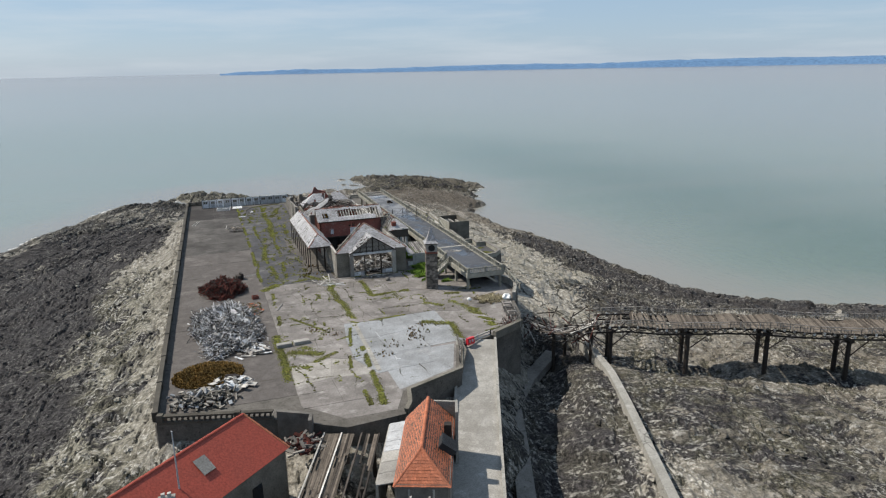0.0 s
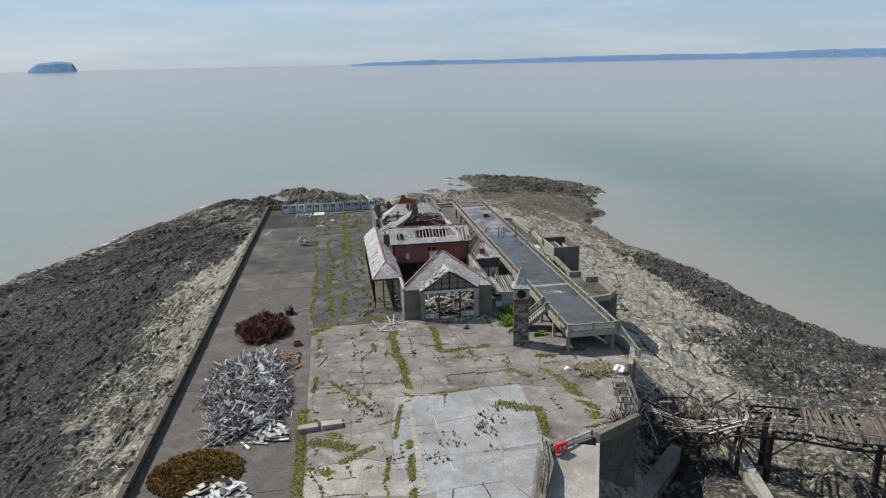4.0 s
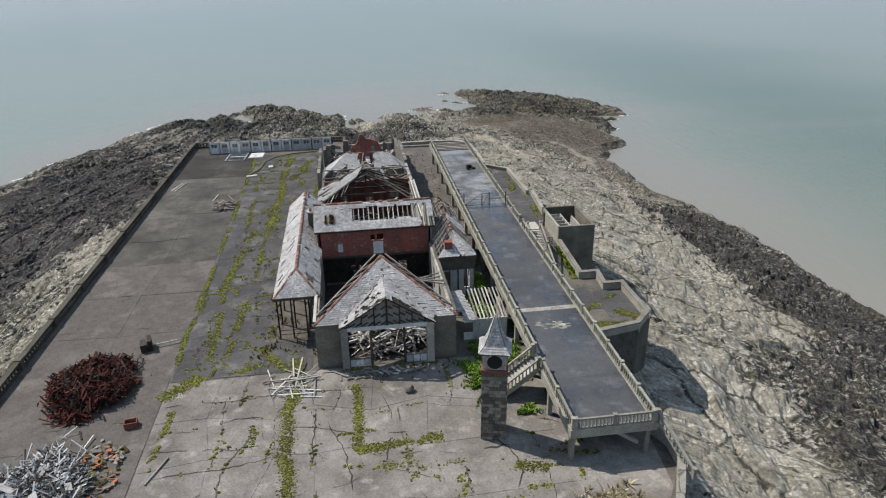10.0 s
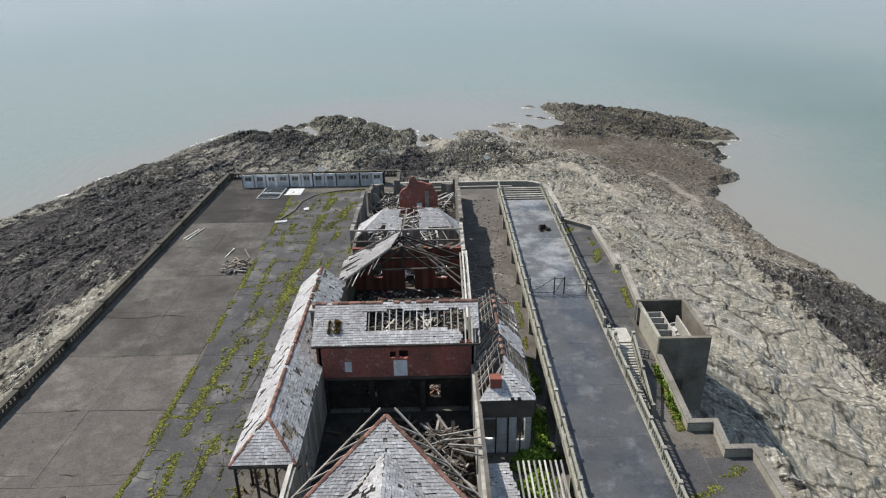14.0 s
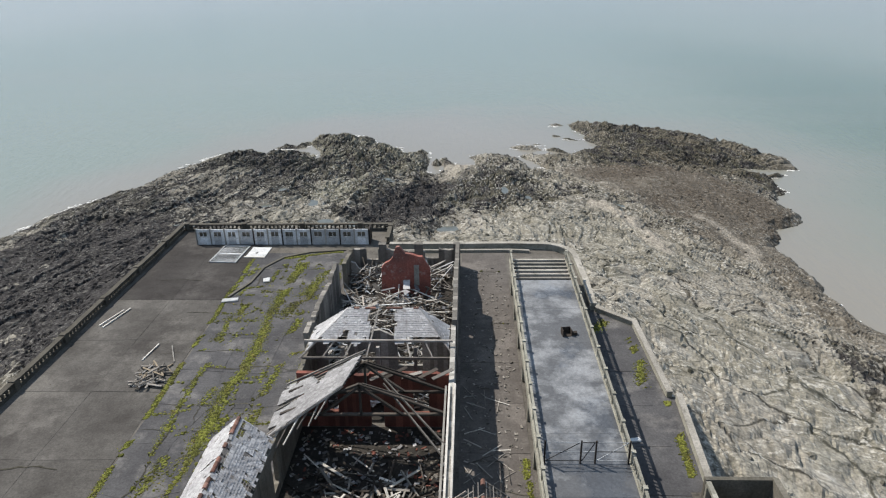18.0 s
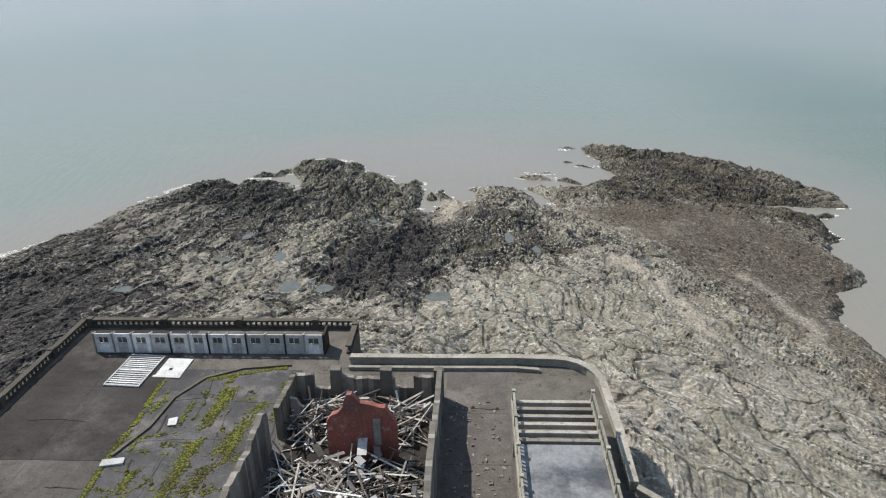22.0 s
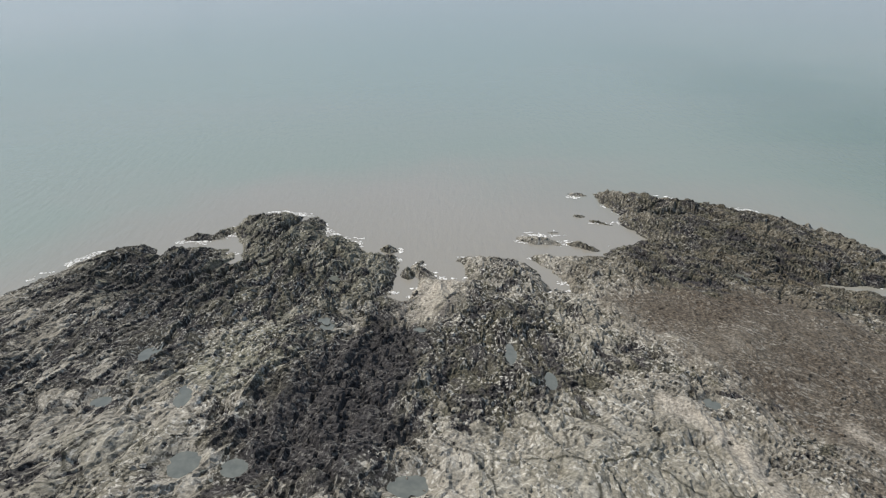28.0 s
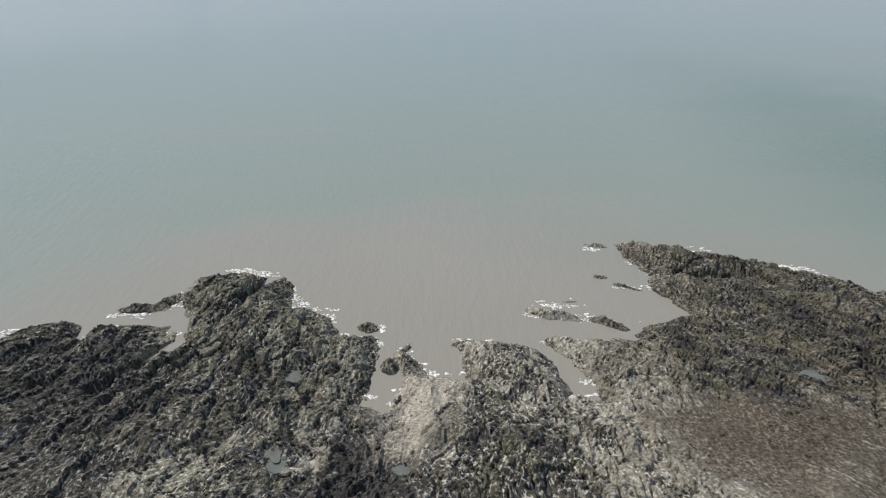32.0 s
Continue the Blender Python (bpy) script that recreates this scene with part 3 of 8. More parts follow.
bed_v = n.new("ShaderNodeCombineXYZ")
stretch = n.new("ShaderNodeMath")
stretch.operation = "MULTIPLY"
stretch.inputs[1].default_value = 0.72
l.new(bed_sp.outputs["Y"], stretch.inputs[0])
l.new(bed_sp.outputs["X"], bed_v.inputs["X"])
l.new(stretch.outputs["Value"], bed_v.inputs["Y"])
vs = bed_v.outputs["Vector"]
tone = noise_tex(n, l, v, 0.09, 6, 0.68, 0.33, 0.67)
mid = noise_tex(n, l, vs, 0.55, 8, 0.68, 0.36, 0.64)
fine = noise_tex(n, l, v, 2.4, 6, 0.8, 0.38, 0.62)
speck_a = noise_tex(n, l, vs, 0.3, 5, 0.62, 0.36, 0.64)
speck_b = noise_tex(n, l, vs, 1.05, 7, 0.74, 0.36, 0.64)


def cracks(scale, lo, hi, floor_):
    dn_ = n.new("ShaderNodeTexNoise")
    dn_.inputs["Scale"].default_value, dn_.inputs["Detail"].default_value = scale * 2.2, 3
    l.new(v, dn_.inputs["Vector"])
    vo_ = n.new("ShaderNodeTexVoronoi")
    vo_.feature = "DISTANCE_TO_EDGE"
    vo_.inputs["Scale"].default_value = scale
    l.new(mixc(n, l, 0.5, vs, mixc(n, l, 1.0, dn_.outputs["Color"], (0.2 / scale, 0.2 / scale, 0.0), "MULTIPLY"), "ADD"), vo_.inputs["Vector"])
    r_ = n.new("ShaderNodeMapRange")
    r_.inputs["From Min"].default_value, r_.inputs["From Max"].default_value = lo, hi
    r_.inputs["To Min"].default_value = floor_
    l.new(vo_.outputs["Distance"], r_.inputs["Value"])
    return r_.outputs["Result"]


big_crack, small_crack = cracks(0.13, 0.008, 0.03, 0.1), cracks(0.5, 0.012, 0.06, 0.22)
rock = mixc(n, l, tone, (0.15, 0.137, 0.114), (0.262, 0.243, 0.208))
rock = mixc(n, l, mathn(n, l, "MULTIPLY", mid, mathn(n, l, "SUBTRACT", 0.6, mathn(n, l, "MULTIPLY", z_bare, 0.3))), rock, (0.105, 0.092, 0.07))
bright = noise_tex(n, l, vs, 0.34, 7, 0.72, 0.53, 0.62)
rock = mixc(n, l, mathn(n, l, "MULTIPLY", bright, 0.6), rock, (0.33, 0.312, 0.275))
rock = mixc(n, l, mathn(n, l, "ADD", mathn(n, l, "MULTIPLY", z_bare, 0.6), 0.3), rock, mixc(n, l, 1.0, rock, big_crack, "MULTIPLY"))
rock = mixc(n, l, 0.4, rock, mixc(n, l, 1.0, rock, small_crack, "MULTIPLY"))
br = mixc(n, l, fine, (0.02, 0.015, 0.0105), (0.066, 0.051, 0.037))
gr = mixc(n, l, fine, (0.045, 0.045, 0.028), (0.15, 0.145, 0.097))
c = mixc(n, l, mathn(n, l, "MULTIPLY", z_brown, 0.92), rock, br)
c = mixc(n, l, mathn(n, l, "MULTIPLY", z_green, 0.6), c, gr)
# weed cover with hard, ragged edges
wr = mixc(n, l, fine, (0.006, 0.0055, 0.0065), (0.036, 0.033, 0.034))
wr2 = mixc(n, l, fine, (0.018, 0.017, 0.012), (0.085, 0.078, 0.056))
wr = mixc(n, l, mathn(n, l, "MULTIPLY", noise_tex(n, l, vs, 0.25, 6, 0.7, 0.44, 0.56), mathn(n, l, "SUBTRACT", 1.0, z_dark)), wr, wr2)
edge_ = n.new("ShaderNodeMath")
edge_.operation = "SUBTRACT"
l.new(z_weed, edge_.inputs[0])
l.new(mathn(n, l, "ADD", mathn(n, l, "MULTIPLY", speck_a, 0.42), mathn(n, l, "MULTIPLY", speck_b, 0.58)), edge_.inputs[1])
cover = n.new("ShaderNodeMapRange")
cover.inputs["From Min"].default_value, cover.inputs["From Max"].default_value = -0.045, 0.03
l.new(edge_.outputs["Value"], cover.inputs["Value"])
cov = cover.outputs["Result"]
c = mixc(n, l, mathn(n, l, "MULTIPLY", cov, 0.96), c, wr)
# barnacles and bleached rock tops among the weed
barn = mathn(n, l, "MULTIPLY", noise_tex(n, l, vs, 1.7, 5, 0.72, 0.535, 0.575), noise_tex(n, l, v, 0.16, 4, 0.6, 0.36, 0.56))
barn = mathn(n, l, "MULTIPLY", barn, mathn(n, l, "SUBTRACT", 0.85, mathn(n, l, "MULTIPLY", z_dark, 0.62)))
barn = mathn(n, l, "MULTIPLY", barn, mathn(n, l, "SUBTRACT", 1.0, mathn(n, l, "MULTIPLY", z_brown, 0.75)))
c = mixc(n, l, barn, c, (0.36, 0.345, 0.31))
c = mixc(n, l, mathn(n, l, "MULTIPLY", z_sand, 0.9), c, mixc(n, l, fine, (0.2, 0.178, 0.148), (0.29, 0.262, 0.222)))
g = n.new("ShaderNodeMapRange")
g.inputs["To Min"].default_value, g.inputs["To Max"].default_value = 0.42, 1.6
l.new(fine, g.inputs["Value"])
c = mixc(n, l, mathn(n, l, "SUBTRACT", 0.85, mathn(n, l, "MULTIPLY", z_bare, 0.3)), c, mixc(n, l, 1.0, c, g.outputs["Result"], "MULTIPLY"))
l.new(c, b.inputs["Base Color"])
rel = mathn(n, l, "ADD", mathn(n, l, "MULTIPLY", mid, 0.4), mathn(n, l, "MULTIPLY", speck_b, 0.3))
bump(n, l, b, mathn(n, l, "ADD", rel, mathn(n, l, "MULTIPLY", small_crack, 0.3)), 0.55, 0.28)
M_SHORE = m
me.materials.append(m)
tagged(new("ground", me), "weathered limestone foreshore with dark seaweed and tide pools", "rocky shore", kind="structure")

# ---- sea ----
rings = list(range(0, 420, 12)) + [450, 560, 700, 1100, 1700, 2600, 3800, 4850]
SEGS = 144
verts, faces = [], []
for k, r in enumerate(rings):
    lift = 0 if r < 1100 else 30 * ((r - 1100) / 3750) ** 2
    for s in range(SEGS):
        a = 2 * math.pi * s / SEGS
        verts.append((30 + r * math.cos(a), 180 + r * math.sin(a), lift))
for k in range(1, len(rings)):
    for s in range(SEGS):
        q = (s + 1) % SEGS
        faces.append(((k - 1) * SEGS + s, k * SEGS + s, k * SEGS + q, (k - 1) * SEGS + q))
me = bpy.data.meshes.new("water")
me.from_pydata(verts, [], faces)
wv_ = np.array(verts)
shoal = me.attributes.new("shoal", "FLOAT", "POINT")
shoal.data.foreach_set("value", (-inside_distance(wv_[:, 0], wv_[:, 1], COAST)).astype(np.float32))
m, n, l, b = material("silty_sea", 0.22)
v = coords(n, l, (1, 1, 0), source="World")
vw = coords(n, l, (1, 0.35, 0), 80, source="World")
big = noise_tex(n, l, v, 0.0035, 5, 0.55, 0.35, 0.65)
dist = n.new("ShaderNodeVectorMath")
dist.operation = "LENGTH"
l.new(coords(n, l, (1 / 0.62, 1, 0), source="World"), dist.inputs[0])
mpn = [k for k in n if k.type == "MAPPING"][-1]
mpn.inputs["Location"].default_value = (-30 / 0.62, -210, 0)
add = n.new("ShaderNodeMath")
add.operation = "MULTIPLY_ADD"
add.inputs[1].default_value = 70.0
l.new(noise_tex(n, l, v, 0.012, 5, 0.6, 0.3, 0.7), add.inputs[0])
l.new(dist.outputs["Value"], add.inputs[2])


def span(lo, hi):
    r_ = n.new("ShaderNodeMapRange")
    r_.interpolation_type = "SMOOTHSTEP"
    r_.inputs["From Min"].default_value, r_.inputs["From Max"].default_value = lo, hi
    l.new(add.outputs["Value"], r_.inputs["Value"])
    return r_.outputs["Result"]


# Beige silt inshore; offshore paler, with distance haze put into the colour.
sea_tone = mixc(n, l, span(165, 250), (0.2, 0.185, 0.158), (0.16, 0.182, 0.15))
sea_tone = mixc(n, l, span(420, 1100), sea_tone, (0.19, 0.198, 0.18))
east = n.new("ShaderNodeMapRange")
east.interpolation_type = "SMOOTHSTEP"
east.inputs["From Min"].default_value, east.inputs["From Max"].default_value, east.inputs["To Max"].default_value = 95, 210, 0.95
sx_ = n.new("ShaderNodeSeparateXYZ")
l.new(v, sx_.inputs["Vector"])
l.new(sx_.outputs["X"], east.inputs["Value"])
# Warm pale band near the horizon: haze painted into the water.
sea_tone = mixc(n, l, span(1200, 3600), sea_tone, (0.218, 0.2, 0.178))
# East: greener water, also darkened in place of weaker sky reflection.
sea_tone = mixc(n, l, mathn(n, l, "MULTIPLY", east.outputs["Result"], mathn(n, l, "SUBTRACT", 1.0, span(260, 620))), sea_tone, (0.066, 0.1, 0.07))
west = n.new("ShaderNodeMapRange")
west.interpolation_type = "SMOOTHSTEP"
west.inputs["From Min"].default_value, west.inputs["From Max"].default_value, west.inputs["To Max"].default_value = -70, -280, 0.6
l.new(sx_.outputs["X"], west.inputs["Value"])
# West: dimming towards the edge of view painted into the water colour.
sea_tone = mixc(n, l, mathn(n, l, "MULTIPLY", west.outputs["Result"], mathn(n, l, "SUBTRACT", 1.0, span(420, 900))), sea_tone, (0.125, 0.152, 0.125))
sh_ = n.new("ShaderNodeAttribute")
sh_.attribute_name = "shoal"
shw = n.new("ShaderNodeMath")
shw.operation = "MULTIPLY_ADD"
shw.inputs[1].default_value = -22.0
l.new(noise_tex(n, l, v, 0.02, 5, 0.6, 0.3, 0.7), shw.inputs[0])
l.new(sh_.outputs["Fac"], shw.inputs[2])
shr = n.new("ShaderNodeMapRange")
shr.interpolation_type = "SMOOTHSTEP"
shr.inputs["From Min"].default_value, shr.inputs["From Max"].default_value = -22, 28
shr.inputs["To Min"].default_value, shr.inputs["To Max"].default_value = 0.8, 0.0
l.new(shw.outputs["Value"], shr.inputs["Value"])
sea_tone = mixc(n, l, shr.outputs["Result"], sea_tone, (0.186, 0.171, 0.144))
streak = noise_tex(n, l, coords(n, l, (0.25, 1, 0), -12, source="World"), 0.012, 6, 0.6, 0.45, 0.7)
l.new(mixc(n, l, mathn(n, l, "MULTIPLY", streak, 0.3), sea_tone, (0.19, 0.18, 0.155)), b.inputs["Base Color"])
wv = noise_tex(n, l, vw, 0.5, 5, 0.65, 0.2, 0.8)
bump(n, l, b, wv, 0.35, 0.35)
b.inputs["Specular IOR Level"].default_value = 0.5
me.materials.append(m)
tagged(new("water", me), "calm silty grey-green estuary water", "sea", kind="structure")

m_p, n_p, l_p, b_p = material("tide_pool_water", 0.08)
l_p.new(mixc(n_p, l_p, noise_tex(n_p, l_p, coords(n_p, l_p, source="World"), 0.8, 4), (0.075, 0.08, 0.072), (0.11, 0.115, 0.10)), b_p.inputs["Base Color"])
for (pxx, pyy, pr, sq), zc in zip(POOLS, pool_z):
    bm = bmesh.new()
    bm.faces.new([bm.verts.new((pxx + 1.15 * pr * (1 + 0.28 * math.sin(3 * a_ + pxx) + 0.2 * math.sin(5 * a_ + pyy)) * math.cos(a_), pyy + 1.15 * pr / sq * (1 + 0.28 * math.sin(3 * a_ + pxx) + 0.2 * math.sin(5 * a_ + pyy)) * math.sin(a_), zc)) for a_ in [2 * math.pi * k / 36 for k in range(36)]])
    tagged(part("tide_pool", bm, m_p), "still tide pool among the rocks", "tide pool", "tide pools", "structure")

# ---- loose stones and foam ----
rng = np.random.default_rng(3)


def ground_at(x, y):
    i = np.clip(np.searchsorted(gx[0], x), 1, cols_n - 1)
    j = np.clip(np.searchsorted(gy[:, 0], y), 1, rows_n - 1)
    return height[j, i], d_sea[j, i], d_plat[j, i]


def stone_field(count, x0, x1, y0, y1, lo, hi, keep, seed):
    r_ = np.random.default_rng(seed)
    x, y = r_.uniform(x0, x1, count), r_.uniform(y0, y1, count)
    z, ds, dp = ground_at(x, y)
    k = (ds > 0.6) & (dp > 1.2) & (fbm(x, y, 7, 4, 61) > keep)
    wd_ = weed[np.clip(np.searchsorted(gy[:, 0], y), 1, rows_n - 1), np.clip(np.searchsorted(gx[0], x), 1, cols_n - 1)]
    k &= (wd_ > 0.3) | (r_.uniform(0, 1, count) < 0.3)
    return np.stack([x, y, z, lo + (hi - lo) * r_.uniform(0, 1, count) ** 3], -1)[k]


STONES = np.concatenate([stone_field(26000, -50, 120, 212, 352, 0.12, 0.5, 0.45, 1), stone_field(4000, 46, 150, 40, 212, 0.2, 0.7, 0.45, 2), stone_field(5000, -85, -8, 45, 220, 0.2, 0.6, 0.45, 3)])
def world_of(ob):
    return (world_of(ob.parent) if ob.parent else Matrix()) @ ob.matrix_basis


def wpart(name, bm, mat, parent, label="", kind=""):
    """A part whose mesh was drawn in the place's own coordinates."""
    bm.transform(world_of(parent).inverted())
    return part(name, bm, mat, parent, label, kind)


def shared(name, me, parent, m):
    """One more piece on a mesh that others use too, at the pose m in the place's coordinates."""
    ob = new(name, me)
    ob.parent = parent
    ob.matrix_basis = world_of(parent).inverted() @ m
    return ob


def mesh_of(bm, mat, name="piece"):
    me = bpy.data.meshes.new(name)
    bm.to_mesh(me)
    bm.free()
    me.materials.append(mat)
    return me


def mounds(name, label, category, spots, mat, flat=0.35, kind="stuff", parent=None, sides=6):
    """Many small uneven lumps in one mesh; spots: x, y, z, radius."""
    rng = np.random.default_rng(len(spots) + 7)
    s = np.asarray(spots, float)
    k = len(s)
    a = np.linspace(0, 2 * math.pi, sides, endpoint=False)[None] + rng.uniform(0, 6, (k, 1))
    r = s[:, 3:4] * rng.uniform(0.55, 1.25, (k, sides))
    ring = np.stack([s[:, :1] + r * np.cos(a), s[:, 1:2] + r * np.sin(a), s[:, 2:3] - 0.03 + 0 * r], -1)
    r2 = r * 0.6
    mid = np.stack([s[:, :1] + r2 * np.cos(a + 0.4), s[:, 1:2] + r2 * np.sin(a + 0.4), s[:, 2:3] + s[:, 3:4] * flat * rng.uniform(0.5, 1.0, (k, sides))], -1)
    top = np.stack([s[:, 0], s[:, 1], s[:, 2] + s[:, 3] * flat * rng.uniform(0.7, 1.3, k)], -1)[:, None]
    vs = np.concatenate([ring, mid, top], 1).reshape(-1, 3)
    n_ = 2 * sides + 1
    f = []
    for i in range(sides):
        j = (i + 1) % sides
        f += [(i, j, sides + j, sides + i)]
    quads_ = (np.arange(k)[:, None, None] * n_ + np.array(f)[None]).reshape(-1, 4)
    tris_ = (np.arange(k)[:, None, None] * n_ + np.array([(sides + i, sides + (i + 1) % sides, 2 * sides) for i in range(sides)])[None]).reshape(-1, 3)
    me = bpy.data.meshes.new(name)
    me.from_pydata(vs.tolist(), [], quads_.tolist() + tris_.tolist())
    me.materials.append(mat)
    ob = new(name, me)
    ob.parent = parent
    return tagged(ob, label, category, kind=kind)


def blades(name, label, category, spots, mat, kind="stuff", parent=None, per=7, lean=0.7):
    """Tufts of narrow leaves; spots: x, y, z, height."""
    rng = np.random.default_rng(len(spots) + 3)
    s = np.repeat(np.asarray(spots, float), per, 0)
    k = len(s)
    a, h = rng.uniform(0, 6.28, k), s[:, 3] * rng.uniform(0.5, 1.2, k)
    base = s[:, :3] + np.stack([np.cos(a) * h * 0.3, np.sin(a) * h * 0.3, 0 * a], -1) * rng.uniform(0, 1, (k, 1))
    w = h * 0.16
    side = np.stack([-np.sin(a) * w, np.cos(a) * w, 0 * a], -1)
    out = np.stack([np.cos(a) * h * lean, np.sin(a) * h * lean, 0 * a], -1) * rng.uniform(0.2, 1, (k, 1))
    m1 = base + out * 0.5 + np.stack([0 * a, 0 * a, h * 0.65], -1)
    tip = base + out + np.stack([0 * a, 0 * a, h * rng.uniform(0.6, 1.0, k)], -1)
    vs = np.stack([base - side, base + side, m1 + side * 0.9, m1 - side * 0.9, tip], 1).reshape(-1, 3)
    i5 = np.arange(k)[:, None] * 5
    fs = (i5 + np.array([[0, 1, 2, 3]])).tolist() + (i5 + np.array([[3, 2, 4]])).tolist()
    me = bpy.data.meshes.new(name)
    me.from_pydata(vs.tolist(), [], fs)
    me.materials.append(mat)
    ob = new(name, me)
    ob.parent = parent
    return tagged(ob, label, category, kind=kind)


def inside_one(x, y, poly):
    return float(inside_distance(np.array([float(x)]), np.array([float(y)]), poly)[0])


# ---- stone platform ----
M_QUAY = weathered("stained_quay_concrete", (0.17, 0.155, 0.137), (0.075, 0.068, 0.058), 1.0, 0.8, stain=(0.05, 0.046, 0.038))
bm = bmesh.new()
prism(bm, PLATFORM, 5.0, TOP)
platform = tagged(part("platform", bm, M_QUAY), "weathered concrete and stone platform on the rock", "platform", kind="structure")

joints = []


def paving_field(name, mat_of, x0, x1, y0, y1, dx, dy, lift, edge=None, jig=0.35, gap=0.05, left_line=None):
    """Cast slabs with open joints; each a piece of the platform."""
    nx, ny = max(1, round((x1 - x0) / dx)), max(1, round((y1 - y0) / dy))
    rng = random.Random(name)
    grid = {}
    for i in range(nx + 1):
        for j in range(ny + 1):
            inner = 0 < i < nx and 0 < j < ny
            yy = y0 + (y1 - y0) * j / ny
            xl = x0 if left_line is None else left_line(yy)
            grid[i, j] = (xl + (x1 - xl) * i / nx + (rng.uniform(-jig, jig) if inner else 0), y0 + (y1 - y0) * j / ny + (rng.uniform(-jig, jig) if inner else 0))
    for i in range(nx):
        for j in range(ny):
            q = [grid[i, j], grid[i + 1, j], grid[i + 1, j + 1], grid[i, j + 1]]
            if min(inside_one(px_, py_, PLATFORM) for px_, py_ in q) < 0.4 or (edge and edge(sum(p[0] for p in q) / 4, sum(p[1] for p in q) / 4)):
                continue
            cx_, cy_ = sum(p[0] for p in q) / 4, sum(p[1] for p in q) / 4
            joints.extend([(q[0], q[1]), (q[0], q[3])])
            bm = bmesh.new()
            z_ = TOP + lift + rng.uniform(0, 0.02)
            sh = 1 - gap / min(dx, dy)
            top_ = [bm.verts.new(((a - cx_) * sh + cx_, (b_ - cy_) * sh + cy_, z_ + rng.uniform(-0.012, 0.012))) for a, b_ in q]
            low_ = [bm.verts.new((v_.co.x, v_.co.y, TOP - 0.02)) for v_ in top_]
            bm.faces.new(top_)
            for k in range(4):
                bm.faces.new((low_[k], low_[(k + 1) % 4], top_[(k + 1) % 4], top_[k]))
            part(name, bm, mat_of(cx_, cy_), platform)


def under_building(x, y):
    return 21.5 < x < 37.5 and y > 126.5


def slab_mat(x, y):
    if 9 < x < 19 and 83 < y < 91:
        return M_SLAB_ROUGH
    return M_SLAB_PALE if 20 < x < 33.5 and 77 < y < 102.5 else M_SLAB


# ---- parapets and balustrades ----
bm = bmesh.new()
prof = ((0, 0.17), (0.08, 0.17), (0.12, 0.10), (0.3, 0.2), (0.5, 0.11), (0.55, 0.17), (0.62, 0.17))
rings_ = [[bm.verts.new((r * math.cos(a), r * math.sin(a), z)) for a in (0.785, 2.356, 3.927, 5.498)] for z, r in prof]
for a_, b_ in zip(rings_, rings_[1:]):
    for k in range(4):
        bm.faces.new((a_[k], a_[(k + 1) % 4], b_[(k + 1) % 4], b_[k]))
BALUSTER = mesh_of(bm, M_PARAPET, "baluster")


def strip_wall(bm, pts, half, z0, z1):
    """A wall of even thickness along a plan line, mitred at the turns."""
    p = [Vector((x, y, 0)) for x, y in pts]
    offs = []
    for i in range(len(p)):
        d0 = (p[i] - p[i - 1]).normalized() if i else (p[1] - p[0]).normalized()
        d1 = (p[i + 1] - p[i]).normalized() if i + 1 < len(p) else d0
        nn = Vector((-(d0 + d1).y, (d0 + d1).x, 0)).normalized()
        offs.append(nn * half / max(0.35, nn.dot(Vector((-d0.y, d0.x, 0)))))
    rows_ = [[bm.verts.new(q + o * s + Vector((0, 0, z))) for s, z in ((1, z0), (-1, z0), (-1, z1), (1, z1))] for q, o in zip(p, offs)]
    for a, b_ in zip(rows_, rows_[1:]):
        for k in range(4):
            bm.faces.new((a[k], a[(k + 1) % 4], b_[(k + 1) % 4], b_[k]))
    bm.faces.new(rows_[0][::-1])
    bm.faces.new(rows_[-1])


def pierced_parapet(label, a, b, z):
    th = thing("parapet", label, "parapet", (*a, z), kind="structure")
    bm = bmesh.new()
    strip_wall(bm, [a, b], 0.26, z, z + 0.3)
    wpart("plinth", bm, M_PARAPET, th)
    bm = bmesh.new()
    strip_wall(bm, [a, b], 0.3, z + 0.88, z + 1.08)
    wpart("coping", bm, M_PARAPET, th)
    va, vb = Vector((*a, 0)), Vector((*b, 0))
    n_ = int((vb - va).length / 0.62)
    turn_ = math.degrees(math.atan2((vb - va).y, (vb - va).x))
    for i in range(n_):
        q = va.lerp(vb, (i + 0.5) / n_)
        if i % 14 == 0:
            bm = bmesh.new()
            box(bm, -0.34, 0.34, -0.34, 0.34, z, z + 1.2)
            bm.transform(pose(q.x, q.y, 0, 0, 0, turn_))
            wpart("pier", bm, M_PARAPET, th)
        else:
            shared("baluster", BALUSTER, th, pose(q.x, q.y, z + 0.28, 0, 0, turn_))
    return th


pierced_parapet("long dark weathered concrete parapet with pierced balusters", (-8.3, 79.3), (-5.5, 216.6), TOP)
pierced_parapet("dark concrete balustrade at the seaward end of the platform", (-5.2, 216.7), (26.3, 216.7), TOP)
pierced_parapet("short dark concrete balustrade at the landward corner", (-8.0, 78.6), (4.8, 75.0), TOP)
pierced_parapet("short dark concrete return of the seaward balustrade", (26.3, 216.2), (26.3, 211.2), TOP)


def low_wall(label, pts, half=0.24, h=1.0, mat=None, z=TOP, cap=0.05):
    th = thing("low_wall", label, "wall", (*pts[0], z), kind="structure")
    bm = bmesh.new()
    strip_wall(bm, pts, half, z - 0.4, z + h)
    wpart("wall", bm, mat or M_RAIL, th)
    bm = bmesh.new()
    strip_wall(bm, pts, half + cap, z + h, z + h + 0.14)
    wpart("coping", bm, M_CONC if mat is None else mat, th)
    return th


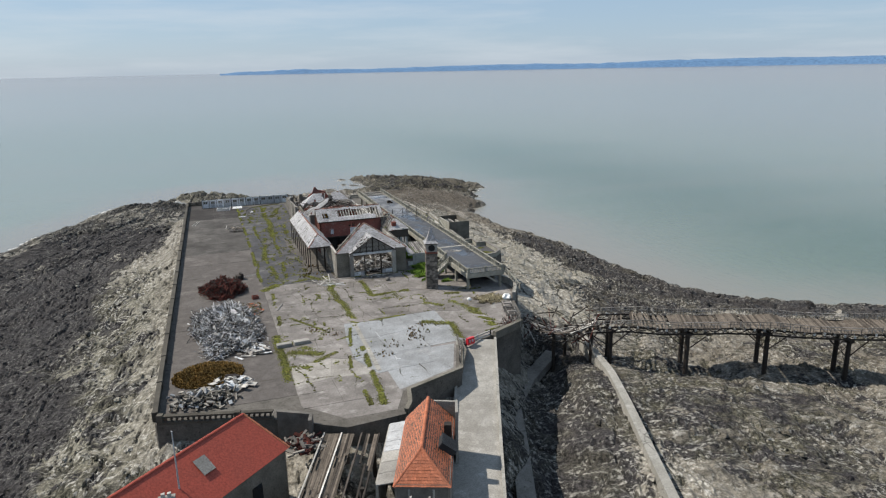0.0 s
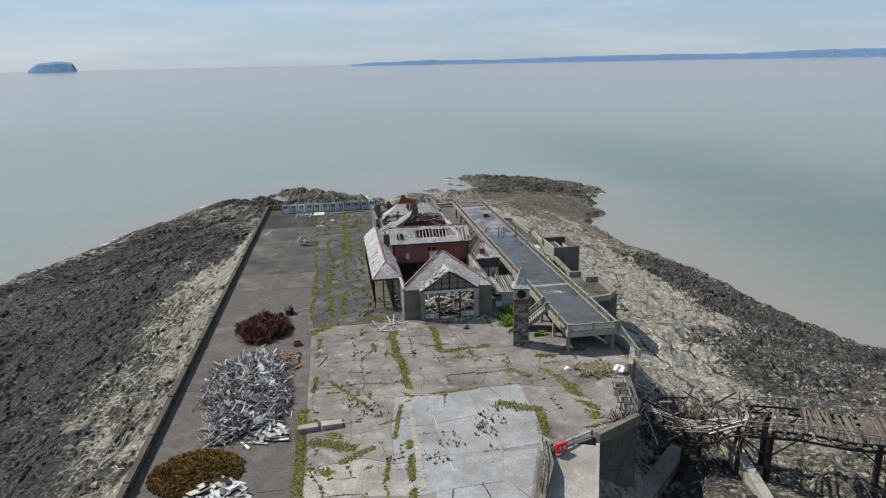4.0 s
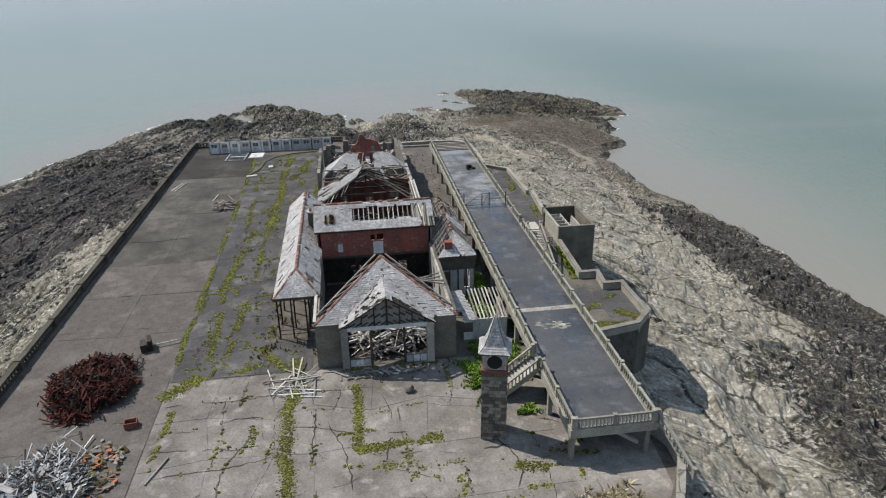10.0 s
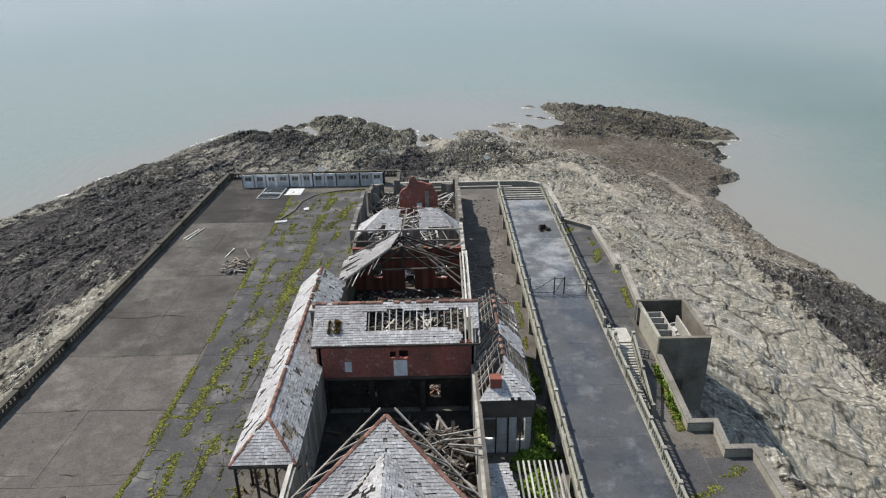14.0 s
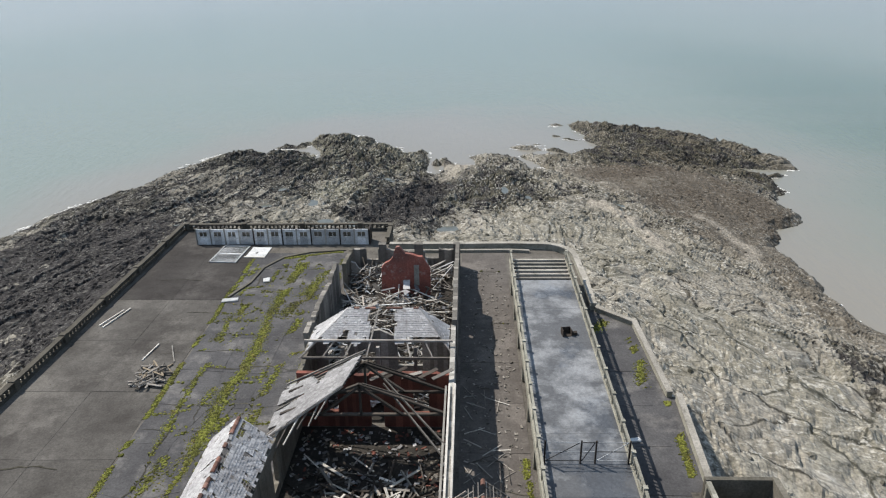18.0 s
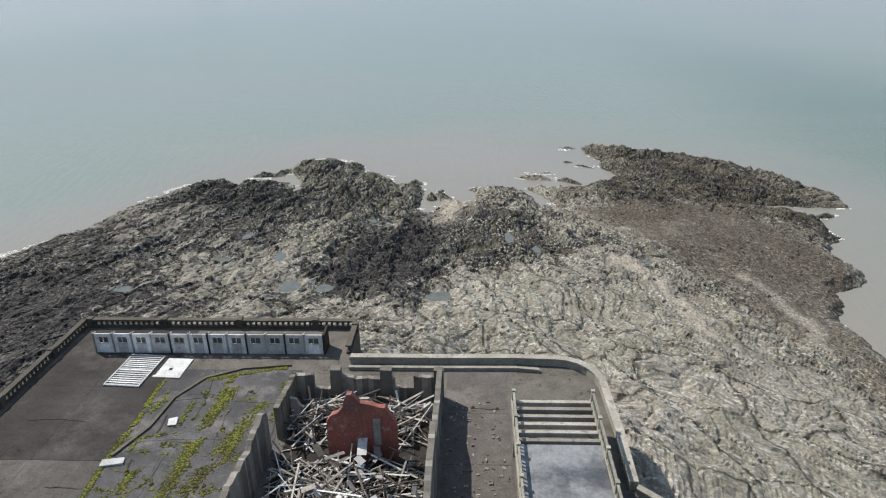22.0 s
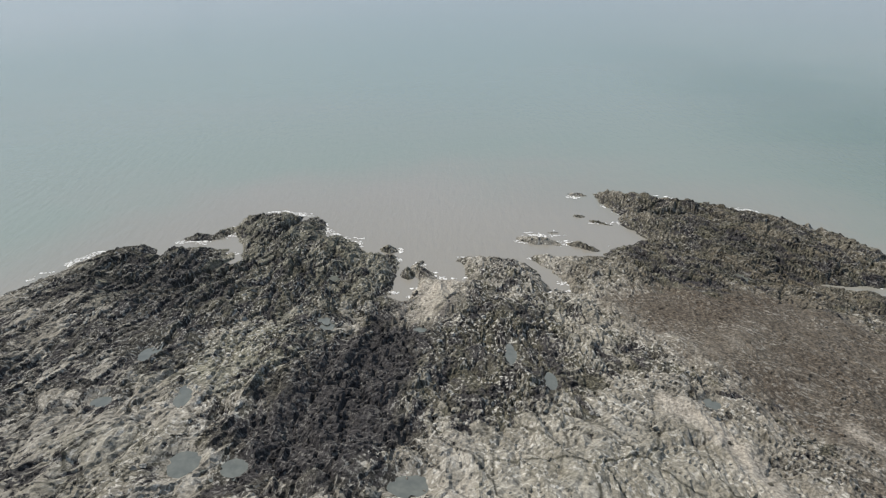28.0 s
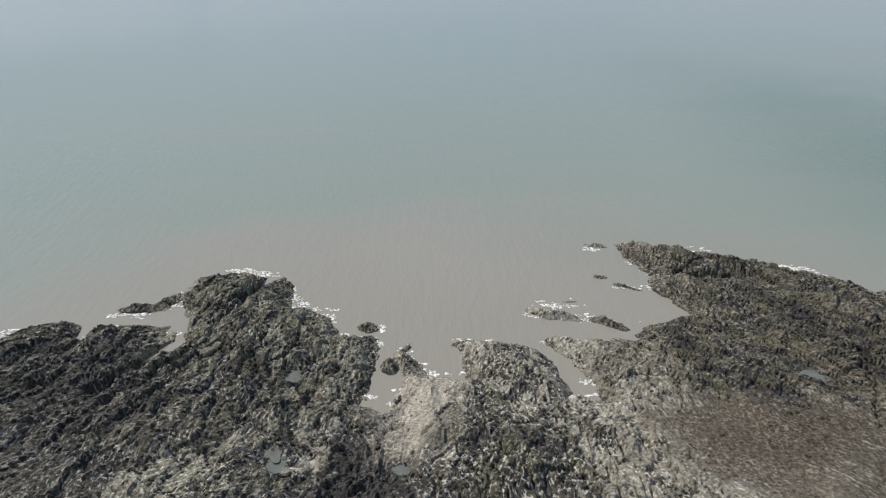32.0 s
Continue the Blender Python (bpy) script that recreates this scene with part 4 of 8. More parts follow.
curve = [(48.0 + 4.3 * math.sin(a), 205.2 + 4.3 * math.cos(a)) for a in (0, 0.3, 0.6, 0.9, 1.2, 1.5)]
low_wall("curved pale concrete sea wall at the end of the platform", [(26.8, 209.6), (36, 209.6), (44, 209.7)] + curve + [(52.5, 198), (52.4, 191.6)], 0.32, 0.75)
low_wall("inner low kerb wall of the curved terrace", [(26.8, 208.3), (36, 208.3), (44, 208.4), (46.4, 208.1)], 0.15, 0.25)
low_wall("lichened terrace wall with an angled bend", [(52.6, 191.3), (56.3, 187.9), (56.6, 174.6)], 0.24, 0.55)
low_wall("lichened terrace wall running back to the roofless hut", [(57.3, 174.2), (56.4, 161.9)], 0.24, 0.7)
low_wall("stepped lichened terrace wall along the rock edge", [(55.4, 152.8), (54.9, 142.2), (57.1, 142.2), (56.8, 138.8), (59.0, 138.8), (59.0, 131.3), (57, 129.1), (51.4, 127.9)], 0.24, 0.8)
low_wall("curved pale wall beside the end of the deck", [(50.9, 113), (51.9, 110.5), (51.7, 108.0), (50.2, 105.0), (48.9, 102.6)], 0.26, 1.15, M_LIME)
low_wall("curved kerb wall dividing the asphalt", [(20.6, 208.9), (15.8, 208.2), (12.4, 206.4), (10.5, 203.0), (10.0, 198.5), (8.4, 194.6)], 0.1, 0.06, M_CONC_DARK)

# ---- raised deck ----
DK = 21.9
deck = thing("promenade_deck", "raised dark asphalt promenade deck with puddles and lichened rails", "deck", (46.6, 110, TOP), kind="structure")
bm = bmesh.new()
ys_ = [110.0 + 83.2 * i / 12 for i in range(13)]
bm.free()
for a_, b_ in zip(ys_, ys_[1:]):
    bm = bmesh.new()
    box(bm, 43.35, 49.95, a_ + 0.006, b_ - 0.006, DK - 0.28, DK)
    wpart("deck_panel", bm, M_DECK_PALE if a_ > 158 else M_DECK, deck)
for x_ in (43.2, 50.1):
    bm = bmesh.new()
    box(bm, x_ - 0.2, x_ + 0.2, 109.8, 199.2, DK - 0.75, DK + 0.06)
    wpart("edge_beam", bm, M_RAIL, deck)
bm = bmesh.new()
box(bm, 43.4, 49.9, 109.8, 110.1, DK - 0.75, DK + 0.06)
wpart("edge_beam", bm, M_RAIL, deck)
for i in range(6):
    bm = bmesh.new()
    box(bm, 43.4, 49.9, 193.45 + i * 1.02, 193.85 + i * 1.02, DK - 0.3, DK + 0.12, 0.02)
    wpart("joist", bm, M_CONC, deck, "exposed grey concrete joist")
bm = bmesh.new()
box(bm, 43.4, 49.9, 129.3, 130.1, DK, DK + 0.012)
wpart("patch", bm, M_LIME, deck, "pale cement strip across the asphalt")
rng_d = random.Random(77)
for k in range(26):
    cx_, cy_, r_ = rng_d.gauss(46.6, 0.9), rng_d.gauss(126.4, 0.5), rng_d.uniform(0.12, 0.5)
    bm = bmesh.new()
    prism(bm, [(cx_ + r_ * rng_d.uniform(0.5, 1.6) * math.cos(2 * math.pi * q / 9), cy_ + 0.5 * r_ * rng_d.uniform(0.5, 1.4) * math.sin(2 * math.pi * q / 9)) for q in range(9)], DK, DK + 0.004 + 0.0003 * k)
    wpart("patch", bm, M_CONC, deck, "washed-out pale patch of asphalt")
bm = bmesh.new()
box(bm, -0.2, 0.2, -0.2, 0.2, TOP - 0.3, DK - 0.7)
POST = mesh_of(bm, M_RAIL, "column")
for i in range(15):
    y_ = 110.1 + i * 6.1
    shared("column", POST, deck, pose(43.25, y_, 0))
    if i in (0, 1, 2, 3) or y_ > 190:
        shared("column", POST, deck, pose(49.6, y_, 0))
for x_, s_ in ((48.9, -1), (43.9, 1)):
    bm = bmesh.new()
    beam(bm, (x_ + 0.5 * -s_ * 0, 110.2, TOP + 1.0), (x_ + 2.0 * s_, 110.2, DK - 0.7), 0.3, 0.34, (0, 1, 0))
    if s_ < 0:
        wpart("brace", bm, M_RAIL, deck)
    else:
        bm.free()
bm = bmesh.new()
box(bm, 50.0, 50.3, 114, 193, TOP - 1, DK - 0.75)
wpart("retaining_wall", bm, M_CONC_DARK, deck)

# rails: posts, two rails and slim uprights
bm = bmesh.new()
box(bm, -0.05, 0.05, -0.06, 0.06, 0, 0.86)
UPRIGHT = mesh_of(bm, M_RAIL, "baluster")
bm = bmesh.new()
box(bm, -0.13, 0.13, -0.13, 0.13, 0, 1.12)
box(bm, -0.17, 0.17, -0.17, 0.17, 1.12, 1.18)
RAILPOST = mesh_of(bm, M_RAIL, "post")


def rail(label, a, b, pitch=0.4, drop=0.0, skip=()):
    """A concrete rail from a to b (x, y, z of its foot); slopes if the feet differ."""
    va, vb = Vector(a), Vector(b)
    th = thing("railing", label, "railing", a, group="deck railings")
    L = (vb - va).length
    turn_ = math.degrees(math.atan2((vb - va).y, (vb - va).x))
    for z_, w_, h_ in ((0.12, 0.16, 0.12), (0.98, 0.2, 0.14)):
        bm = bmesh.new()
        beam(bm, va + Vector((0, 0, z_)), vb + Vector((0, 0, z_)), w_, h_)
        wpart("rail", bm, M_RAIL, th)
    n_ = max(1, round(L / 3.6))
    for i in range(n_ + 1):
        q = va.lerp(vb, i / n_)
        shared("post", RAILPOST, th, pose(*q, 0, 0, turn_))
    m_ = int(L / pitch)
    for i in range(m_):
        q = va.lerp(vb, (i + 0.5) / m_)
        if i % 31 not in skip:
            shared("baluster", UPRIGHT, th, pose(q.x, q.y, q.z + 0.12, 0, 0, turn_))
    return th


rail("lichened concrete railing above the tower stair", (43.2, 110.0, DK), (43.2, 118.6, DK))
rail("lichened concrete railing along the inner edge of the deck", (43.2, 121.4, DK), (43.2, 199.0, DK), 0.42, skip=(7, 19))
rail("lichened concrete railing along the seaward edge of the deck", (50.1, 110.0, DK), (50.1, 152.8, DK), 0.42, skip=(4,))
rail("lichened concrete railing beyond the side stair", (50.1, 154.6, DK), (50.1, 199.0, DK), 0.42, skip=(11, 12))
rail("worn concrete railing across the landward end of the deck", (43.4, 109.95, DK), (49.9, 109.95, DK), 0.3)
rail("sloping concrete handrail beside the deck end", (50.4, 110.2, DK - 0.2), (51.6, 105.8, TOP + 0.5), 0.5)


def stair(label, top_c, run, width, n_, z0, z1):
    """A straight concrete stair; top_c: middle of its upper edge; run: plan direction downwards."""
    d = Vector((*run, 0)).normalized()
    s = Vector((-d.y, d.x, 0))
    th = thing("staircase", label, "stairs", (top_c[0], top_c[1], z0))
    tread = 0.29 if n_ > 16 else 0.3
    for i in range(n_):
        a = Vector((*top_c, 0)) + d * tread * i
        bm = bmesh.new()
        z_ = z1 - (z1 - z0) * (i + 1) / (n_ + 1)
        quad = [a - s * width / 2, a + d * tread * 1.12 - s * width / 2, a + d * tread * 1.12 + s * width / 2, a + s * width / 2]
        prism(bm, [(q.x, q.y) for q in quad], z_ - 0.24, z_)
        wpart("step", bm, M_CONC_PALE, th)
    for k in (-1, 1):
        bm = bmesh.new()
        p0 = Vector((*top_c, 0)) + s * k * (width / 2 + 0.12)
        p1 = p0 + d * tread * n_
        beam(bm, p0 + Vector((0, 0, z1 - 0.1)), p1 + Vector((0, 0, z0 + 0.1)), 0.18, 0.4)
        wpart("stringer", bm, M_RAIL, th)
        rail("sloping concrete railing of a stair", tuple(p0 + Vector((0, 0, z1 + 0.02))), tuple(p1 + Vector((0, 0, z0 + 0.2))), 0.42)
    return th


stair("straight pale concrete stair down to the terrace", (51.35, 151.6), (0, -1), 1.5, 26, TOP, DK)
stair("concrete stair from the deck down beside the clock tower", (42.9, 120.0), (-1, 0), 2.0, 12, TOP, DK)
bm = bmesh.new()
box(bm, 50.3, 52.3, 151.7, 154.4, TOP - 0.3, DK)
tagged(part("landing", bm, M_CONC_PALE), "pale concrete stair landing", "landing", kind="structure")

# gate across the deck
gate = thing("metal_gate", "closed dark tubular steel gate across the deck", "gate", (46.6, 162, DK))
for x_ in (43.5, 46.2, 47.3, 49.8):
    bm = bmesh.new()
    box(bm, x_ - 0.06, x_ + 0.06, 161.94, 162.06, DK, DK + 2.1)
    wpart("gate_post", bm, M_IRON, gate)
for x0_, x1_ in ((43.6, 46.1), (47.4, 49.7), (46.3, 47.2)):
    for z_ in (0.25, 1.1, 1.95):
        bm = bmesh.new()
        beam(bm, (x0_, 162, DK + z_), (x1_, 162, DK + z_), 0.05)
        wpart("bar", bm, M_STEEL, gate)
    bm = bmesh.new()
    beam(bm, (x0_, 162, DK + 0.25), (x1_, 162, DK + 1.95), 0.05)
    wpart("brace", bm, M_STEEL, gate)
# burnt-out box on the deck
crate_ = thing("fuse_box", "small rusty black steel box lying open on the deck", "box", (47.7, 180.8, DK), 10)
for nm, q in (("side", (-0.5, -0.42, -0.4, 0.4, 0, 0.75)), ("side", (0.42, 0.5, -0.4, 0.4, 0, 0.6)), ("back", (-0.42, 0.42, 0.32, 0.4, 0, 0.7)), ("floor_plate", (-0.42, 0.42, -0.4, 0.32, 0, 0.06)), ("lid", (0.55, 1.05, -0.3, 0.1, 0, 0.3))):
    bm = bmesh.new()
    box(bm, *q, 0.02)
    part(nm, bm, M_IRON, crate_)
# ---- ruined pavilion ----
def wall(name, mat, parent, along, pos, a0, a1, z0, z1, th, holes=(), ragged=0.0, seed=1, label=""):
    """A thick wall along x or y at pos, with openings (from, to, sill, head); ragged: broken top."""
    rng = random.Random(seed)
    cuts = {a0, a1}
    for h in holes:
        cuts |= {max(a0, h[0]), min(a1, h[1])}
    if ragged:
        k = a0
        while k < a1:
            cuts.add(k)
            k += rng.uniform(0.22, 0.7)
    cuts = sorted(cuts)
    bm = bmesh.new()
    level = z1
    for a, b_ in zip(cuts, cuts[1:]):
        if b_ - a < 0.01:
            continue
        before = level
        level = min(z1, max(z1 - 2.6 * ragged, level + rng.uniform(-ragged, ragged) * (2.2 if rng.random() < 0.12 else 0.8))) if ragged else z1
        segs, z = [], z0
        for h in sorted((h for h in holes if h[0] <= a + 1e-6 and h[1] >= b_ - 1e-6), key=lambda h: h[2]):
            segs.append((z, min(h[2], level)))
            z = h[3]
        segs.append((z, level))
        for s0, s1 in segs:
            if s1 - s0 > 0.02:
                if along == "x":
                    q = box(bm, a, b_, pos - th / 2, pos + th / 2, s0, s1)
                    start = (q[4], q[7])
                else:
                    q = box(bm, pos - th / 2, pos + th / 2, a, b_, s0, s1)
                    start = (q[4], q[5])
                if ragged and s1 == level and before > s0:
                    for q_ in start:
                        q_.co.z = before
    return wpart(name, bm, mat, parent, label)


def slates(parent, a, b, c, d, hole=None, mat=None, row=0.23, width=0.29, seed=1, label="overlapping grey slates", loss=0.03):
    """Courses of single slates over a roof face: eave a to b, ridge d to c. hole(u, v) leaves slates out."""
    a, b, c, d = map(Vector, (a, b, c, d))
    nrm = (b - a).cross(d - a if (d - a).length > 0.1 else c - a).normalized()
    if nrm.z < 0:
        a, b, c, d, nrm = b, a, d, c, -nrm
    rng = random.Random(seed)
    bm = bmesh.new()
    slope = ((d + c) / 2 - (a + b) / 2).length
    n_ = max(2, int(slope / row))
    for j in range(n_):
        v0, v1 = j / n_, min(1.0, (j + 1.75) / n_)
        l0, r0, l1, r1 = a.lerp(d, v0), b.lerp(c, v0), a.lerp(d, v1), b.lerp(c, v1)
        w0 = (r0 - l0).length
        k = max(1, round(w0 / width))
        for i in range(k + 1):
            s0, s1 = (i - 0.5 * (j % 2)) / k, (i + 1 - 0.5 * (j % 2)) / k
            s0, s1 = max(0, s0), min(1, s1)
            if s1 - s0 < 0.15 / k or (hole and hole((s0 + s1) / 2, (j + 0.5) / n_)) or rng.random() < loss:
                continue
            e = 0.006 + rng.uniform(0, 0.02)
            g = 0.02 / max(0.3, w0)
            slip = rng.uniform(-0.012, 0.012) - (0.05 if rng.random() < 0.04 else 0)
            dn = (l0 - l1).normalized() * slip * -1
            p = [l0.lerp(r0, s0 + g) + nrm * (0.045 + e) + dn, l0.lerp(r0, s1) + nrm * (0.045 + e + rng.uniform(-0.01, 0.01)) + dn, l1.lerp(r1, s1) + nrm * 0.012, l1.lerp(r1, s0 + g) + nrm * 0.012]
            hi = [bm.verts.new(q) for q in p]
            lo = [bm.verts.new(q - nrm * 0.02) for q in p[:2]]
            bm.faces.new(hi)
            bm.faces.new((lo[0], lo[1], hi[1], hi[0]))
            bm.faces.new((hi[3], hi[2], lo[1], lo[0]))
    return wpart("slates", bm, mat or M_SLATE, parent, label, "stuff")


def rafters(parent, a, b, c, d, step=0.55, size=(0.09, 0.15), mat=None, skip=0.0, seed=1, under=0.09, battens=None, u0=0.0, u1=1.0, name="rafter"):
    """Rafters from eave a-b to ridge d-c; battens: spacing of laths across them, in one part."""
    a, b, c, d = map(Vector, (a, b, c, d))
    nrm = (b - a).cross(d - a if (d - a).length > 0.1 else c - a).normalized()
    if nrm.z < 0:
        nrm = -nrm
    rng = random.Random(seed)
    n_ = max(1, round((b - a).length / step))
    for i in range(n_ + 1):
        u = i / n_
        if u < u0 or u > u1 or rng.random() < skip:
            continue
        p, q = a.lerp(b, u) - nrm * under, d.lerp(c, u) - nrm * under
        if rng.random() < skip:
            q = p.lerp(q, rng.uniform(0.4, 0.8))
        if (q - p).length > 0.3:
            bm = bmesh.new()
            beam(bm, p, q, *size, up=nrm)
            wpart(name, bm, mat or M_WOOD, parent)
    if battens:
        bm = bmesh.new()
        m_ = int((d - a).length / battens)
        for j in range(1, m_):
            v = j / m_
            l_, r_ = a.lerp(d, v), b.lerp(c, v)
            s = u0
            while s < u1:
                e = min(u1, s + rng.uniform(0.15, 0.45))
                if rng.random() > skip * 0.7:
                    beam(bm, l_.lerp(r_, s) - nrm * 0.005, l_.lerp(r_, e) - nrm * (0.005 + rng.uniform(0, 0.03)), 0.05, 0.03, up=nrm)
                s = e + 0.004
        wpart("battens", bm, mat or M_WOOD, parent, "thin roof laths", "stuff")


def ridge_tiles(parent, p, q, size=0.26, mat=None, loss=0.06, seed=2):
    """Half-round ridge tiles in a row."""
    p, q = Vector(p), Vector(q)
    rng = random.Random(seed)
    n_ = max(1, int((q - p).length / 0.5))
    d = (q - p).normalized()
    s = d.cross(Vector((0, 0, 1))).normalized()
    u = s.cross(d)
    for i in range(n_):
        if rng.random() < loss:
            continue
        a, b_ = p.lerp(q, i / n_), p.lerp(q, (i + 0.97) / n_)
        lift = rng.uniform(0, 0.02)
        bm = bmesh.new()
        rows_ = []
        for e in (a, b_):
            rows_.append([bm.verts.new(e + s * size * cx_ + u * (size * cz_ + lift)) for cx_, cz_ in ((-0.8, -0.35), (-0.55, 0.15), (0, 0.4), (0.55, 0.15), (0.8, -0.35))])
        for k in range(4):
            bm.faces.new((rows_[0][k], rows_[0][k + 1], rows_[1][k + 1], rows_[1][k]))
        bm.faces.new(rows_[0][::-1])
        bm.faces.new(rows_[1])
        wpart("ridge_tile", bm, mat or M_RIDGE, parent)


def debris(name, label, category, x0, x1, y0, y1, z0, n_, lmin, lmax, mats, pile=1.0, tilt=0.35, seed=1, width=(0.07, 0.24), thick=(0.03, 0.12), lie=None, parts=40, oval=False):
    """A heap of fallen timbers or scrap; the largest are parts of their own, the rest is joined."""
    rng = random.Random(seed)
    th = thing(name, label, category, ((x0 + x1) / 2, (y0 + y1) / 2, z0))
    joined = {}
    for i in range(n_):
        fx, fy = rng.gauss(0, 0.38), rng.gauss(0, 0.38)
        if abs(fx) > 1 or abs(fy) > 1:
            fx, fy = rng.uniform(-1, 1), rng.uniform(-1, 1)
        if lie:
            fx, fy = rng.uniform(-1, 1), rng.uniform(-1, 1)
        if oval:
            an_, ra_ = rng.uniform(0, 2 * math.pi), math.sqrt(rng.random())
            ra_ *= 0.86 + 0.3 * noise.noise(Vector((1.6 * math.cos(an_), 1.6 * math.sin(an_), seed)))
            ra_ *= rng.uniform(1.0, 1.3) if rng.random() < 0.1 else 1
            fx, fy = ra_ * math.cos(an_), ra_ * math.sin(an_)
        cx_, cy_ = (x0 + x1) / 2 + fx * (x1 - x0) / 2, (y0 + y1) / 2 + fy * (y1 - y0) / 2
        top_ = pile * (0.55 + 0.9 * abs(noise.noise(Vector((cx_ * 0.35, cy_ * 0.35, seed)))) if oval else 1) * max(0.08, 1 - fx * fx) * max(0.08, 1 - fy * fy)
        L = rng.uniform(lmin, lmax)
        an = rng.uniform(0, math.pi)
        el = rng.uniform(-tilt, tilt)
        dv = Vector((math.cos(an) * math.cos(el), math.sin(an) * math.cos(el), math.sin(el)))
        w_, t_ = rng.uniform(*width), rng.uniform(*thick)
        cz_ = z0 + t_ + abs(dv.z) * L / 2 + top_ * (rng.uniform(0.1, 1) if not lie else rng.uniform(0, 1))
        mid_ = Vector((min(max(cx_, x0), x1), min(max(cy_, y0), y1), cz_))
        for ax_, lo_, hi_ in ((0, x0, x1), (1, y0, y1)):
            reach = abs(dv[ax_]) * L / 2
            mid_[ax_] = min(max(mid_[ax_], lo_ + min(reach, (hi_ - lo_) / 2)), hi_ - min(reach, (hi_ - lo_) / 2))
        mat = rng.choice(mats)
        solo = i < parts
        bm = bmesh.new() if solo else joined.setdefault(mat.name, (mat, bmesh.new()))[1]
        beam(bm, mid_ - dv * L / 2, mid_ + dv * L / 2, w_, t_, (rng.uniform(-0.5, 0.5), rng.uniform(-0.5, 0.5), 1))
        if solo:
            wpart("timber" if "imber" in label or "wood" in label else "piece", bm, mat, th)
    for mat, bm in joined.values():
        wpart("fragments", bm, mat, th, kind="stuff")
    return th


XW, XE, EAVE = 22.8, 36.4, 23.7
# front hall
hall = thing("front_hall", "roofless pavilion hall with a broken slate front roof and timber gable", "ruined building", (29.6, 136, TOP), kind="structure")
wall("side_wall", M_CONC, hall, "y", XW, 127.2, 146, TOP, EAVE, 0.4, [(136, 138, 19.6, 22)], 0.05, 3)
wall("side_wall", M_CONC_PALE, hall, "y", XE, 127.2, 146, TOP, EAVE + 0.1, 0.45, [(135, 136.6, 19.4, 22.4), (140, 141.6, 19.4, 22.4)], 0.06, 4)
wall("front_pier", M_CONC_DARK, hall, "x", 127.3, XW - 0.2, 25.3, TOP, EAVE, 0.5, label="dark rendered front pier")
wall("front_pier", M_CONC_DARK, hall, "x", 127.3, 34.1, XE + 0.2, TOP, EAVE, 0.5, label="dark rendered front pier")
for x_ in (25.4, 33.9):
    bm = bmesh.new()
    box(bm, x_ - 0.35, x_ + 0.35, 126.2, 126.9, TOP, 23.5)
    wpart("pillar", bm, M_CONC_PALE, hall)
bm = bmesh.new()
box(bm, 25.0, 34.3, 126.25, 126.75, 23.1, 23.5)
wpart("lintel", bm, M_WHITE, hall, "pale painted timber lintel")
for x_ in (28.0, 31.3):
    bm = bmesh.new()
    box(bm, x_ - 0.12, x_ + 0.12, 126.4, 126.65, TOP, 23.1)
    wpart("mullion", bm, M_WOOD_DARK, hall)
for x0_, x1_ in ((25.8, 27.9), (31.4, 33.5)):
    for k in range(3):
        w_ = (x1_ - x0_) / 3
        bm = bmesh.new()
        box(bm, x0_ + k * w_ + 0.04, x0_ + (k + 1) * w_ - 0.04, 126.45, 126.6, TOP + 0.15, TOP + 0.95)
        wpart("panel", bm, M_WHITE, hall)
    bm = bmesh.new()
    box(bm, x0_, x1_, 126.4, 126.66, TOP + 0.95, TOP + 1.08)
    wpart("sill", bm, M_WOOD, hall)
PX, PY, PZ = 29.65, 126.2, 26.5
for s_ in (-1, 1):
    bm = bmesh.new()
    beam(bm, (PX + s_ * 4.7, PY, 23.45), (PX, PY, PZ), 0.16, 0.28, (0, 1, 0))
    wpart("bargeboard", bm, M_WOOD_DARK, hall)
    for k in range(1, 7):
        xx = PX + s_ * k * 0.62
        zt = PZ - abs(xx - PX) / 4.7 * (PZ - 23.45)
        if k % 2 == 0:
            bm = bmesh.new()
            box(bm, xx - 0.06, xx + 0.06, PY + 0.08, PY + 0.2, 23.5, zt - 0.1)
            wpart("gable_post", bm, M_WOOD_DARK, hall)
    for k in range(7):
        x0_ = PX + s_ * k * 0.62
        z0_ = 23.55
        top_z = PZ - 0.2 - (k + 0.6) * 0.42
        for q in range(3):
            za, zb = z0_ + q * 0.85 + 0.35, z0_ + q * 0.85
            if za < PZ - abs(x0_ - PX) / 4.7 * 3.05 - 0.15:
                bm = bmesh.new()
                beam(bm, (x0_, PY + 0.16, za), (x0_ + s_ * 0.58, PY + 0.16, zb), 0.06, 0.2, (0, 1, 0))
                wpart("gable_board", bm, M_WOOD_DARK, hall)
bm = bmesh.new()
box(bm, PX - 0.09, PX + 0.09, PY, PY + 0.2, 23.5, PZ)
wpart("gable_post", bm, M_WOOD_DARK, hall)
bm = bmesh.new()
bm.faces.new([bm.verts.new(p) for p in ((PX - 4.3, PY + 0.24, 23.5), (PX + 4.3, PY + 0.24, 23.5), (PX, PY + 0.24, PZ - 0.2))])
wpart("gable_backing", bm, M_CONC_PALE, hall)
APEX = (29.65, 133.2, 27.9)
FL, FR = (XW - 0.35, 126.85, EAVE - 0.05), (XE + 0.35, 126.85, EAVE - 0.05)


